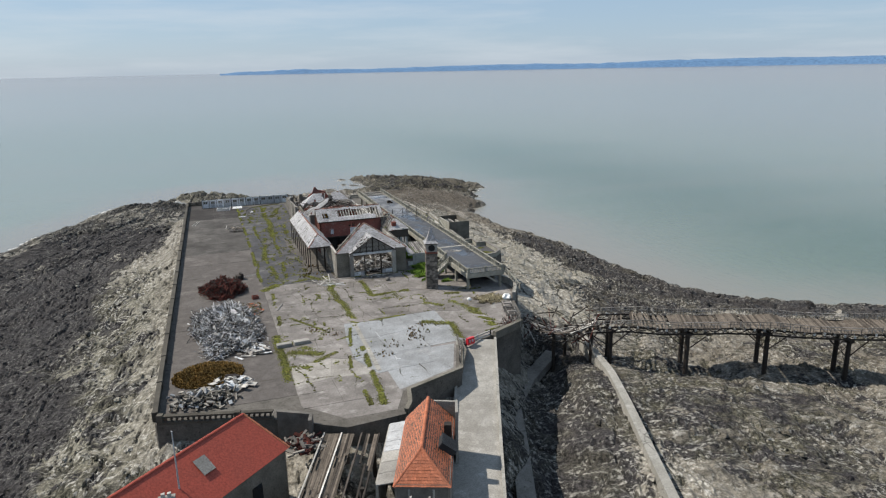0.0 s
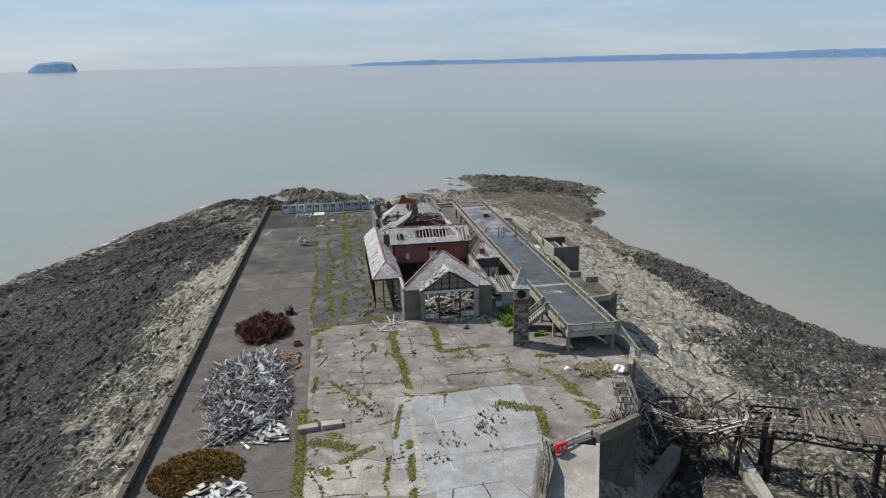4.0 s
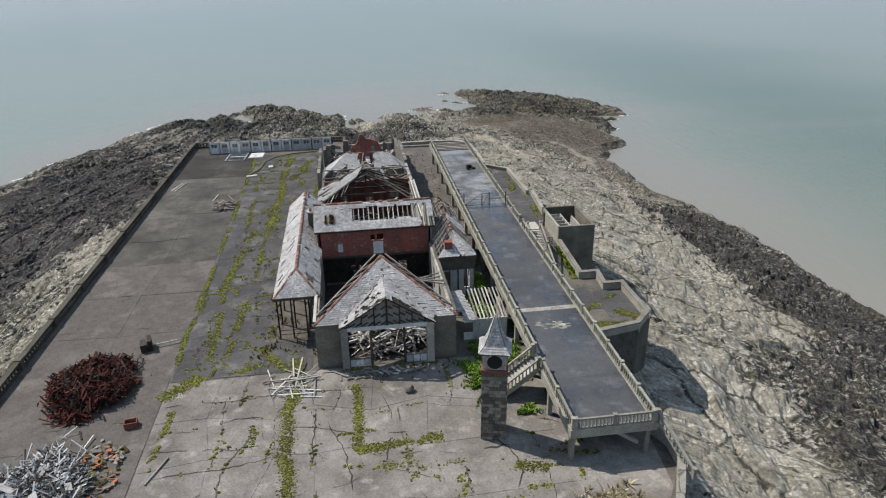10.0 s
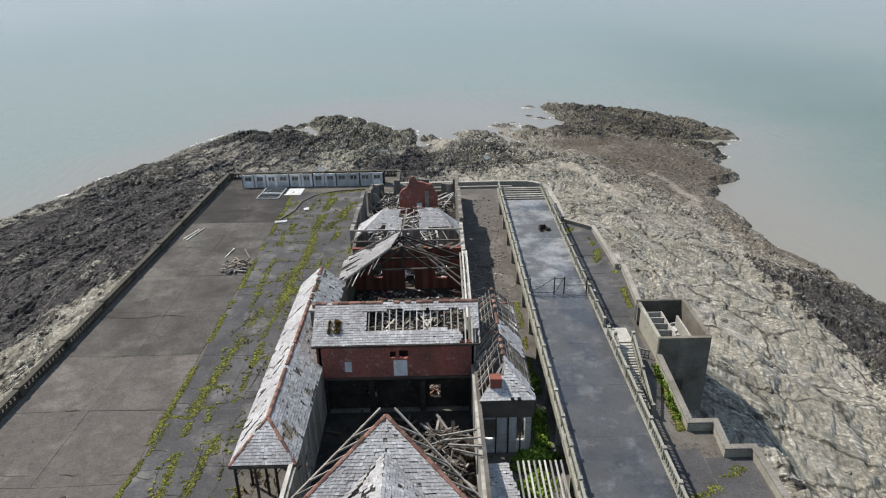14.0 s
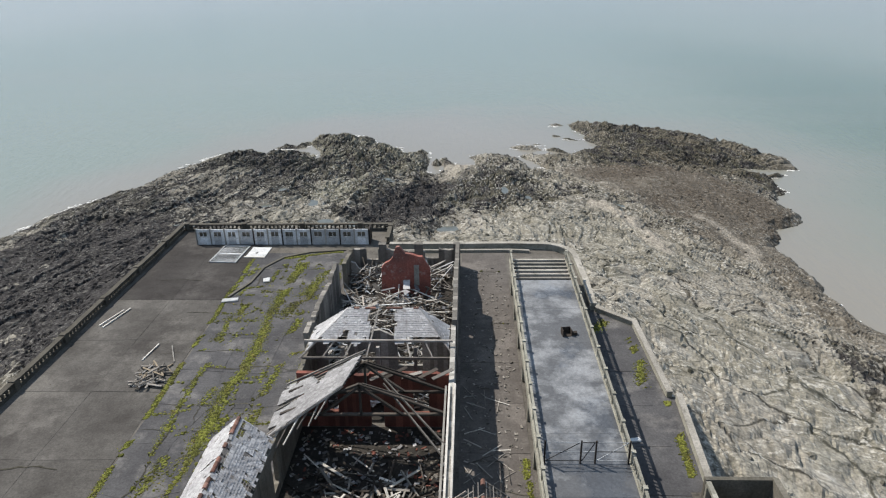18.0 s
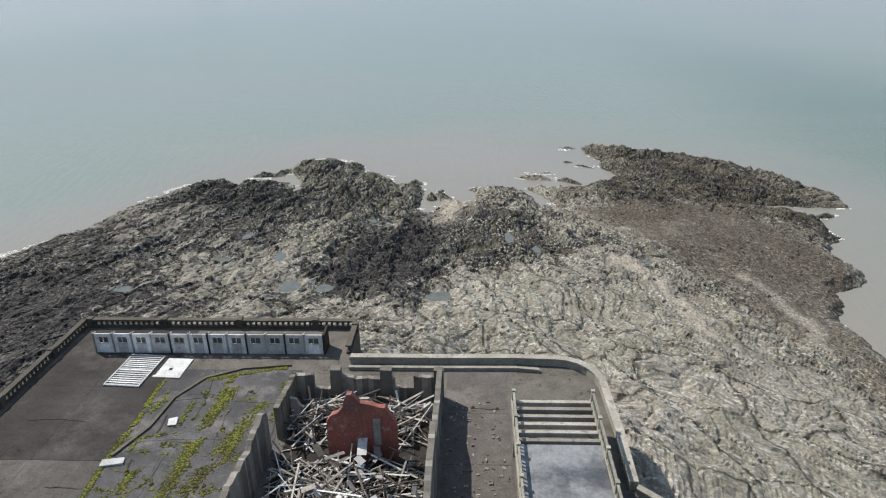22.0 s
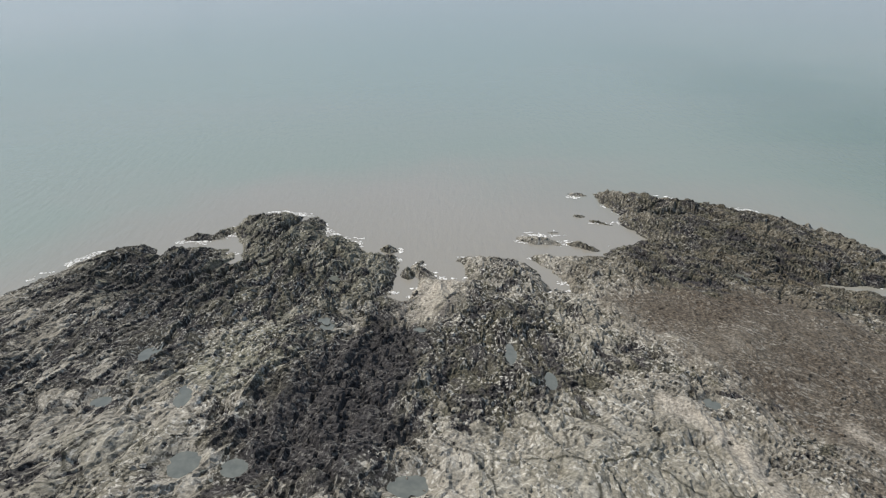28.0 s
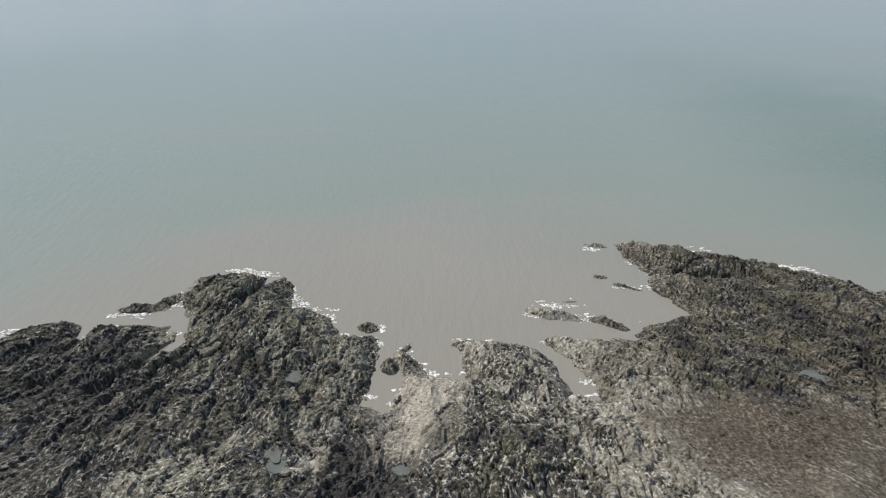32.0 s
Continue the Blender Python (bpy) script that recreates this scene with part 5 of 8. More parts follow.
def front_hole(u, v):
    t_ = abs(u - 0.5) * (1 - v) * 14
    in_gable = t_ < 4.55 - v * 6.9
    strip = noise.noise(Vector((u * 7 + v * 4, v * 26, 4.0))) > (0.22 if u > 0.5 else 0.42)
    return in_gable or (0.02 < u - 0.46 < 0.07 and 0.35 < v < 0.8) or (strip and 0.06 < v < 0.9)


slates(hall, FL, FR, APEX, APEX, front_hole, seed=11)
rafters(hall, FL, FR, APEX, APEX, 0.7, seed=3, battens=0.27)
ridge_tiles(hall, FL, APEX, 0.24, seed=5)
ridge_tiles(hall, FR, APEX, 0.24, seed=6, loss=0.15)
GB = (PX, 131.1, PZ)
for s_ in (-1, 1):
    e = (PX + s_ * 4.75, PY - 0.2, 23.5)
    f = (PX, PY - 0.2, PZ + 0.05)
    v_ = (PX + s_ * 4.6, 126.9, 23.62)
    if s_ < 0:
        slates(hall, v_, e, f, GB, lambda u, v: noise.noise(Vector((u * 6, v * 9, 1.0))) > 0.1, seed=21, loss=0.15)
    else:
        slates(hall, e, v_, GB, f, lambda u, v: 0.25 < v < 0.9 and u < 0.3, seed=22, loss=0.14)
for s_, xw in ((-1, XW), (1, XE)):
    foot, peak = Vector(FL if s_ < 0 else FR), Vector(APEX)
    shift = Vector((0, 1.7, -0.08))
    bm = bmesh.new()
    beam(bm, foot.lerp(peak, 0.02) + shift, foot.lerp(peak, 0.93) + shift, 0.11, 0.15)
    wpart("purlin", bm, M_WOOD, hall)
    for k in range(6):
        t_ = 0.3 + 0.125 * k
        bm = bmesh.new()
        beam(bm, foot.lerp(peak, t_) - Vector((0, 0, 0.1)), foot.lerp(peak, t_ - 0.268) + shift, 0.08, 0.12)
        wpart("rafter", bm, M_WOOD, hall)
    bm = bmesh.new()
    beam(bm, (xw + 0.2 * s_, 127.5, EAVE + 0.1), (xw + 0.1 * s_, 145.6, EAVE + 0.12), 0.3, 0.12)
    wpart("wall_plate", bm, M_WOOD_PALE if s_ < 0 else M_WOOD, hall)
    for k in range(4 if s_ > 0 else 0):
        bm = bmesh.new()
        beam(bm, (xw, 133.6 + k * 1.0, EAVE + 0.1), (xw - 2.2 - 0.3 * k, 133.9 + k * 1.1, EAVE + 0.5 - 0.5 * k), 0.1, 0.14)
        wpart("rafter", bm, M_WOOD, hall)
debris("timber_heap", "heap of pale fallen roof timbers inside the hall", "debris", 24.2, 35.6, 127.4, 134.5, TOP, 230, 0.8, 4.0, [M_WOOD_PALE, M_WOOD, M_WHITE, M_WOOD], 1.6, 0.4, 31)
debris("timber_heap", "heap of grey fallen rafters against the hall wall", "debris", 31.6, 36.0, 133.6, 143.5, TOP, 190, 0.6, 3.6, [M_WOOD, M_WOOD_DARK, M_WOOD_PALE, M_WOOD_DARK], 1.6, 0.5, 32)
debris("timber_heap", "thin scatter of broken boards on the dark hall floor", "debris", 23.2, 36.0, 138, 145.3, TOP, 90, 0.5, 2.4, [M_WOOD_DARK, M_WOOD_DARK, M_IRON], 0.4, 0.2, 33)

# Near-black hall floors; on inner walls and pillars the colour paints deep shade.
M_INNER_DARK = weathered("hall_inner_dark", (0.038, 0.034, 0.03), (0.014, 0.013, 0.012), 1.5, 0.9, rough=0.95, island=0, stain=(0.085, 0.075, 0.065))
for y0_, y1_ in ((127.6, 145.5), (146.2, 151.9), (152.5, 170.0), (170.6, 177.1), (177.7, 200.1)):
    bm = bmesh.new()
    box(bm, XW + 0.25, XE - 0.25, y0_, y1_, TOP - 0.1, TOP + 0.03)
    tagged(part("floor", bm, M_INNER_DARK), "near-black floor of the ruined hall", "floor", kind="structure")

# middle block
mid_b = thing("middle_block", "red brick cross block with a half-stripped slate roof", "ruined building", (29.6, 147.5, TOP), kind="structure")
M_BRICKWALL = M_BRICK
wall("brick_wall", M_BRICK_FADED, mid_b, "x", 145.8, XW, XE, 22.6, 26.0, 0.4, [(29.0, 29.55, 24.4, 25.2), (29.8, 30.6, 24.4, 25.3)], label="faded red brick wall with two small openings")
for k, (x_, w_, z0_, z1_) in enumerate(((25.0, 0.6, 23.2, 24.2), (29.3, 1.2, 22.7, 24.3))):
    bm = bmesh.new()
    box(bm, x_, x_ + w_, 145.57, 145.6, z0_, z1_, 0.01)
    wpart("plaster_patch", bm, M_WHITE, mid_b)
for x_ in (XW + 0.2, 27.2, 31.8, XE - 0.2):
    bm = bmesh.new()
    box(bm, x_ - 0.25, x_ + 0.25, 145.6, 146.1, TOP, 22.6)
    wpart("pillar", bm, M_INNER_DARK, mid_b)
bm = bmesh.new()
box(bm, XW, XE, 145.5, 146.1, 22.35, 22.6)
wpart("lintel", bm, M_WOOD_DARK, mid_b)
# Wall added to close the opening; its dark colour stands for the unlit void.
wall("inner_wall", M_INNER_DARK, mid_b, "x", 146.4, XW + 0.2, XE - 0.2, TOP, 22.6, 0.3, [(26.4, 27.6, TOP, 21.0), (32.4, 33.4, 19.8, 21.2)], label="added inner wall painted dark as deep shade")
wall("rear_wall", M_INNER_DARK, mid_b, "x", 152.2, XW, XE, TOP, 23.4, 0.4, [(25, 26.6, TOP, 21.2), (31, 33, TOP, 21.4)], 0.1, 7)
for x_ in (XW, XE):
    bm = bmesh.new()
    prism_pts = [(145.6, TOP), (152.4, TOP), (152.4, 25.4), (149.1, 28.0), (145.6, 26.0)]
    fa = [bm.verts.new((x_ - 0.2, y_, z_)) for y_, z_ in prism_pts]
    fb = [bm.verts.new((x_ + 0.2, y_, z_)) for y_, z_ in prism_pts]
    bm.faces.new(fa[::-1])
    bm.faces.new(fb)
    for k in range(5):
        bm.faces.new((fa[k], fa[(k + 1) % 5], fb[(k + 1) % 5], fb[k]))
    wpart("gable_wall", bm, M_BRICK if x_ == XW else M_CONC_PALE, mid_b)
E0, E1, R1, R0 = (XW - 0.5, 145.35, 26.05), (XE + 0.5, 145.35, 26.05), (XE + 0.5, 149.0, 28.3), (XW - 0.5, 149.0, 28.3)


def mid_hole(u, v):
    n_ = noise.noise(Vector((u * 9, v * 5, 2.0)))
    return (0.31 < u < 0.96 and 0.30 + 0.05 * n_ < v < 0.80 + 0.10 * n_) or (u > 0.8 and v < 0.35 and n_ > 0)


slates(mid_b, E0, E1, R1, R0, mid_hole, seed=41, loss=0.02)
rafters(mid_b, E0, E1, R1, R0, 0.62, (0.1, 0.16), M_WOOD_PALE, 0.04, 4, 0.1)
ridge_tiles(mid_b, R0, R1, 0.3, seed=12, loss=0.12)
rafters(mid_b, (XW, 152.2, 25.6), (XE, 152.2, 25.6), R1, R0, 1.5, (0.1, 0.16), M_WOOD, 0.35, 9)
bm = bmesh.new()
box(bm, XW - 0.5, XE + 0.5, 145.2, 145.34, 25.88, 26.05)
wpart("gutter", bm, M_IRON, mid_b)

roof_tuft = [(24.2 + 0.5 * math.sin(k * 2.1), 146.8 + 0.5 * math.cos(k * 1.3), 26.95 + 0.62 * 0.5 * math.cos(k * 1.3), 0.22 + 0.01 * (k % 17)) for k in range(70)]
blades("roof_weeds", "tuft of dry yellow weeds rooted on the slates", "weeds", roof_tuft, M_BRUSH)

# second hall
hall2 = thing("second_hall", "roofless brick hall with charred trusses and a gutted floor", "ruined building", (29.6, 161, TOP), kind="structure")
wall("side_wall", M_CONC_DARK, hall2, "y", XW, 152.4, 178.5, TOP, 23.6, 0.4, [(156, 157.5, 19.6, 22.5), (161, 162.5, 19.6, 22.5)], 0.12, 11)
wall("side_wall", M_CONC_PALE, hall2, "y", XE, 152.4, 178.5, TOP, 24.4, 0.45, [(165, 165.9, 20.2, 22.0)], 0.05, 12)
wall("end_wall", M_BRICK, hall2, "x", 170.3, XW + 0.2, XE - 0.2, TOP, 24.4, 0.4, [(25.4, 26.4, 20.4, 22.4), (29.2, 30.4, TOP, 21.6), (33, 34.4, 20.2, 22.6)], 0.15, 13)
for x_, z_ in ((XE - 0.25, 24.5), (XE + 0.2, 24.55), (XE - 0.55, 24.3)):
    bm = bmesh.new()
    beam(bm, (x_, 152.5, z_), (x_ + 0.1, 168.3, z_ + 0.05), 0.16, 0.2)
    wpart("wall_plate", bm, M_WOOD_PALE, hall2)
TR = [((XW, 24.3), (29.3, 27.2)), ((29.3, 27.2), (XE, 24.3)), ((XW, 24.3), (XE, 24.4)), ((26.0, 24.3), (29.3, 27.0)), ((32.6, 24.3), (29.3, 27.0)), ((29.3, 24.3), (29.3, 27.2))]
for y_ in (165.2, 168.2):
    truss = part("truss", bmesh.new(), M_WOOD_DARK, hall2, "charred timber roof truss")
    bm = bmesh.new()
    for (xa, za), (xb, zb) in TR:
        beam(bm, (xa, y_, za - 0.5), (xb, y_, zb - 0.5), 0.18, 0.24, (0, 1, 0))
    bm.transform(world_of(hall2).inverted())
    bm.to_mesh(truss.data)
    bm.free()
LP = ((XW - 0.7, 170.0, 23.4), (XW - 0.7, 162.8, 23.3), (28.0, 165.2, 26.6), (29.2, 169.6, 27.1))
slates(hall2, LP[1], LP[0], LP[3], LP[2], lambda u, v: u < 0.22 + 0.3 * noise.noise(Vector((v * 5, u * 3, 8.0))) or noise.noise(Vector((u * 5, v * 4, 6.0))) > 0.42, mat=M_SLATE_DULL, seed=51, loss=0.08, label="leaning sheet of grey slates", row=0.3)
rafters(hall2, LP[1], LP[0], LP[3], LP[2], 0.6, (0.09, 0.14), M_WOOD, 0.1, 14)
for k in range(7):
    bm = bmesh.new()
    p_ = Vector(LP[1]).lerp(Vector(LP[2]), 0.05 + 0.13 * k) - Vector((0, -0.4, 0.16))
    beam(bm, p_, p_ + Vector((-0.9 + 0.1 * (k % 3), -1.5 - 0.25 * (k % 4), -1.0 - 0.2 * (k % 2))), 0.08, 0.13)
    wpart("rafter", bm, M_WOOD_PALE if k % 2 else M_WOOD, hall2)
rafters(hall2, (29.6, 168.0, 27.0), (29.6, 165.0, 27.0), (XE, 165.0, 24.5), (XE, 168.0, 24.5), 1.5, (0.08, 0.12), M_WOOD_DARK, 0.3, 15)
for k in range(5):
    bm = bmesh.new()
    x_ = 29.6 + k * 1.3
    beam(bm, (x_, 168.6 + 0.2 * (k % 3), 24.75 + 0.12 * (k % 2)), (x_ + 1.7, 169.6 + 0.3 * (k % 2), 24.9 + 0.15 * ((k + 1) % 3)), 0.4, 0.05)
    wpart("roof_board", bm, M_WOOD_DARK if k % 2 else M_WOOD, hall2)
for k in range(2):
    bm = bmesh.new()
    beam(bm, (31.0, 167.0 - 0.4 * k, 26.0 - 0.2 * k), (XE + 0.1, 160.5 - 1.2 * k, 24.2 - 0.3 * k), 0.1, 0.16)
    wpart("rafter", bm, M_WOOD, hall2)
debris("timber_heap", "mixed timber, plaster and slates on the gutted hall floor", "debris", 23.3, 36.0, 152.8, 166, TOP, 260, 0.5, 3.6, [M_WOOD, M_WOOD_DARK, M_WOOD_DARK, M_WOOD_DARK, M_WOOD_PALE], 0.6, 0.2, 34)
debris("rubble_heap", "broken slates, plaster and brick strewn over the hall floor", "debris", 23.2, 36.1, 152.7, 169.6, TOP, 1100, 0.08, 0.5, [M_SLATE_DARK, M_WOOD_DARK, M_CONC_DARK, M_BRICK, M_WOOD_DARK, M_WOOD, M_SLATE], 0.3, 0.2, 134, (0.08, 0.35), (0.02, 0.06), lie=1, parts=20)
shrub_ = [(34.4 + 0.3 * math.sin(k * 1.7), 155.2 + 1.1 * math.cos(k * 2.3), TOP + 0.04 * (k % 20), 0.45 + 0.02 * (k % 19)) for k in range(110)]
blades("shrub", "small green shrub rooted in the hall rubble", "shrub", shrub_, M_GREEN)
debris("timber_heap", "fallen ridge tiles and timber behind the cross block", "debris", 23.3, 36.0, 146.5, 151.8, TOP, 150, 0.4, 2.2, [M_RIDGE, M_WOOD, M_WOOD_PALE], 0.7, 0.25, 35)

# third block: stripped hipped roof
blk3 = thing("third_block", "pavilion block with a stripped hipped roof of slates and bare rafters", "ruined building", (29.6, 175, TOP), kind="structure")
Q0, Q1, Q2, Q3 = (XW - 0.3, 173.2, 23.9), (XE + 0.3, 173.2, 23.9), (33.2, 177.4, 26.8), (26.6, 177.4, 26.8)


def blk3_hole(u, v):
    xx = (1 - u) * (Q0[0] + (Q3[0] - Q0[0]) * v) + u * (Q1[0] + (Q2[0] - Q1[0]) * v)
    return abs(xx - 29.8) < 1.25 + 0.5 * noise.noise(Vector((v * 4, 2.0, xx))) or v < 0.42 + 0.3 * noise.noise(Vector((xx * 0.7, v * 2, 5.0)))


slates(blk3, Q0, Q1, Q2, Q3, blk3_hole, seed=61, loss=0.05)
slates(blk3, (XW - 0.3, 178.2, 23.9), Q0, Q3, (26.6, 177.5, 26.8), lambda u, v: v < 0.15, seed=62, loss=0.1)
slates(blk3, Q1, (XE + 0.3, 178.2, 23.9), (33.2, 177.5, 26.8), Q2, lambda u, v: v < 0.2, seed=63, loss=0.12)
rafters(blk3, Q0, Q1, Q2, Q3, 2.0, (0.12, 0.18), M_WOOD, 0.1, 17)
for y_, z_ in ((173.2, 23.95), (174.6, 24.9)):
    bm = bmesh.new()
    beam(bm, (XW, y_, z_), (XE, y_, z_), 0.18, 0.2)
    wpart("purlin", bm, M_WOOD, blk3)
for x_ in (26.4, 29.6, 33.0):
    bm = bmesh.new()
    box(bm, x_ - 0.15, x_ + 0.15, 173.9, 174.2, TOP, 24.6)
    wpart("post", bm, M_WOOD, blk3)
wall("partition", M_CONC_PALE, blk3, "x", 177.4, XW + 0.3, XE - 0.3, TOP, 24.6, 0.3, [(24.2, 26.2, 20.5, 23.8), (27.4, 28.8, TOP, 22), (31, 33.4, 20.5, 23.8)], 0.3, 16)
ridge_tiles(blk3, Q3, Q2, 0.22, seed=18, loss=0.3)
debris("timber_heap", "broken boards and plaster between the trusses", "debris", 23.3, 36, 170.8, 177, TOP, 120, 0.5, 3, [M_WOOD, M_WOOD_DARK, M_WHITE], 0.6, 0.2, 36)

# rear ruin
rear = thing("rear_ruin", "collapsed rear wing with broken walls full of fallen timber", "ruined building", (29.6, 192, TOP), kind="structure")
wall("side_wall", M_STONE, rear, "y", XE + 0.1, 178.5, 192.5, TOP, 24.9, 0.5, [(186.2, 187.0, 20.6, 22.0)], 0.16, 23)
wall("side_wall", M_STONE, rear, "y", XE + 0.1, 192.5, 203.4, TOP, 23.0, 0.5, (), 0.25, 27)
wall("side_wall", M_STONE, rear, "y", XW - 0.9, 178.5, 195.8, TOP, 23.4, 0.5, [(182, 183.4, 20, 22.8)], 0.4, 24)
wall("side_wall", M_CONC_DARK, rear, "y", XW - 0.3, 197.2, 203.4, TOP, 22.2, 0.5, (), 0.35, 28)
wall("end_wall", M_STONE, rear, "x", 203.4, XW - 0.3, XE + 0.1, TOP, 21.6, 0.5, [(24.4, 26, 20, 22), (32.2, 34, 20.2, 22)], 0.18, 25)
wall("cross_wall", M_CONC_PALE, rear, "x", 200.4, XW, XE, TOP, 21.0, 0.3, [(24, 26, TOP, 21.1), (33, 35, TOP, 21.1)], 0.4, 26)
for x_, y_, s_ in ((26.6, 203.3, 1.0), (31.4, 203.3, 1.1), (XE, 203.3, 0.9)):
    bm = bmesh.new()
    box(bm, x_ - s_ / 2, x_ + s_ / 2, y_ - 0.4, y_ + 0.4, TOP, 22.3, 0.03)
    wpart("pier", bm, M_STONE, rear)
bm = bmesh.new()
gable = [(27.4, TOP), (33.3, TOP), (33.35, 22.5), (32.9, 23.4), (32.45, 24.25), (31.9, 24.3), (31.3, 24.55), (30.4, 24.7), (30.1, 25.1), (29.75, 25.55), (29.35, 25.5), (29.1, 24.9), (28.9, 24.2), (28.5, 23.7), (27.9, 23.4), (27.5, 22.8)]
fa = [bm.verts.new((x_, 194.6, z_)) for x_, z_ in gable]
fb = [bm.verts.new((x_, 195.1, z_)) for x_, z_ in gable]
bm.faces.new(fa)
bm.faces.new(fb[::-1])
for k in range(len(gable)):
    q = (k + 1) % len(gable)
    bm.faces.new((fa[k], fb[k], fb[q], fa[q]))
wpart("chimney_wall", bm, M_BRICK_FADED, rear, "bright red brick chimney breast left standing")
bm = bmesh.new()
box(bm, 31.4, 32.0, 194.45, 194.6, 20.6, 23.2)
wpart("plaster_patch", bm, M_CONC_PALE, rear)
debris("timber_heap", "huge tangle of bleached collapsed roof timbers", "debris", 22.9, 36.0, 179.0, 194.2, TOP, 470, 1.0, 7.0, [M_WOOD, M_WOOD_PALE, M_WOOD_PALE, M_WHITE, M_WOOD_DARK, M_WOOD_DARK, M_WOOD_DARK], 2.0, 0.32, 37, (0.05, 0.17), (0.03, 0.08), lie=1, parts=160)
debris("timber_heap", "tangle of bleached timbers behind the brick chimney", "debris", 22.9, 36.0, 195.4, 202.8, TOP, 190, 1.0, 5.6, [M_WOOD, M_WOOD_PALE, M_WHITE, M_WOOD_DARK, M_WOOD_DARK], 1.8, 0.35, 38, (0.05, 0.18), (0.03, 0.08), lie=1, parts=60)
debris("slate_heap", "slumped sheets of slate and board among the timbers", "debris", 23.5, 36, 180, 202, TOP + 0.6, 46, 0.5, 1.7, [M_SLATE, M_WHITE, M_SLATE_DARK, M_WOOD], 1.8, 0.6, 39, (0.3, 0.8), (0.02, 0.04), parts=46)

# verandah on the west side
ver = thing("verandah", "long open verandah with a hipped slate roof on iron posts", "verandah", (20.6, 148, TOP), kind="structure")
V = dict(fl=(18.2, 133.1, 23.8), fr=(23.0, 133.1, 23.8), bl=(18.2, 162.4, 23.6), br=(23.0, 162.4, 23.6), h=(20.6, 135.9, 25.9), b=(20.6, 162.4, 25.7))


def ver_hole(u, v):
    return noise.noise(Vector((u * 34, v * 2.5, 7.0))) > 0.36 or (noise.noise(Vector((u * 60, v * 7, 3.0))) > 0.44)


slates(ver, V["bl"], V["fl"], V["h"], V["b"], ver_hole, seed=71)
slates(ver, V["fr"], V["br"], V["b"], V["h"], lambda u, v: ver_hole(u + 5, v) or noise.noise(Vector((u * 9 + 3, v * 3, 1.0))) > 0.35, seed=72, loss=0.06)
slates(ver, V["fl"], V["fr"], V["h"], V["h"], None, seed=73)
rafters(ver, V["bl"], V["fl"], V["h"], V["b"], 0.9, (0.08, 0.13), M_WOOD, 0, 19)
rafters(ver, V["fr"], V["br"], V["b"], V["h"], 0.9, (0.08, 0.13), M_WOOD, 0, 20, battens=0.27)
ridge_tiles(ver, V["h"], V["b"], 0.22, seed=20, loss=0.08)
ridge_tiles(ver, V["fl"], V["h"], 0.2, seed=21)
ridge_tiles(ver, V["fr"], V["h"], 0.2, seed=22)
bm = bmesh.new()
for p, q in (("fl", "fr"), ("fl", "bl")):
    a_, b_ = Vector(V[p]), Vector(V[q])
    beam(bm, a_ - Vector((0, 0, 0.15)), b_ - Vector((0, 0, 0.15)), 0.16, 0.22)
wpart("eaves_beam", bm, M_WOOD_DARK, ver)
for x_, y_ in [(18.45, 133.4 + 3.2 * k) for k in range(10)] + [(19.9, 133.4), (21.4, 133.4), (22.7, 133.4), (20.0, 135.5), (21.6, 135.5)]:
    bm = bmesh.new()
    box(bm, x_ - 0.08, x_ + 0.08, y_ - 0.08, y_ + 0.08, TOP, 23.6)
    wpart("post", bm, M_IRON, ver)
    if y_ < 134:
        bm = bmesh.new()
        beam(bm, (x_, y_, 22.6), (x_ + 0.6, y_, 23.5), 0.07)
        wpart("bracket", bm, M_IRON, ver)
for z_ in (TOP + 0.5, TOP + 1.0):
    bm = bmesh.new()
    beam(bm, (18.5, 133.4, z_), (22.7, 133.4, z_), 0.06)
    wpart("rail", bm, M_IRON, ver)
stack = thing("chimney", "short weathered chimney stack with a buff brick top", "chimney", (21.9, 150.8, 24.5))
for nm, q, mt in (("shaft", (-0.5, 0.5, -0.45, 0.45, 0, 2.2), M_STONE), ("cap", (-0.6, 0.6, -0.55, 0.55, 2.2, 2.4), M_CONC_PALE), ("pot", (-0.3, 0.0, -0.15, 0.15, 2.4, 2.8), M_RIDGE)):
    bm = bmesh.new()
    box(bm, *q, 0.02)
    part(nm, bm, mt, stack)

# east annex
anx = thing("annex", "small white-boarded annex with a stripped hipped roof", "annex", (38.7, 147, TOP), kind="structure")
A0, A1, A2, A3 = (36.5, 139.4, 24.3), (41.0, 139.4, 24.3), (41.0, 155.5, 24.3), (36.5, 155.5, 24.3)
AH, AB = (38.7, 142.2, 26.2), (38.7, 155.5, 26.2)
wall("front_wall", M_WHITE, anx, "x", 139.9, 36.7, 40.7, TOP, 23.9, 0.25, [(36.9, 38.0, 20.2, 22.2), (39.6, 40.3, 20.0, 22.4)], label="flaking white boarded wall")
wall("side_wall", M_WHITE, anx, "y", 40.7, 140.0, 155.4, TOP, 24.1, 0.25, [(141.2, 142.4, 20.2, 22.4), (146, 147.4, 20.2, 22.4), (150.5, 152, TOP, 21.5)])
bm = bmesh.new()
box(bm, 36.6, 40.9, 139.6, 139.75, 22.5, 24.1)
wpart("fascia", bm, M_WOOD_DARK, anx)
for x_ in (37.9, 38.9, 39.9):
    bm = bmesh.new()
    box(bm, x_ - 0.06, x_ + 0.06, 139.62, 139.8, TOP, 22.5)
    wpart("post", bm, M_WOOD_DARK, anx)
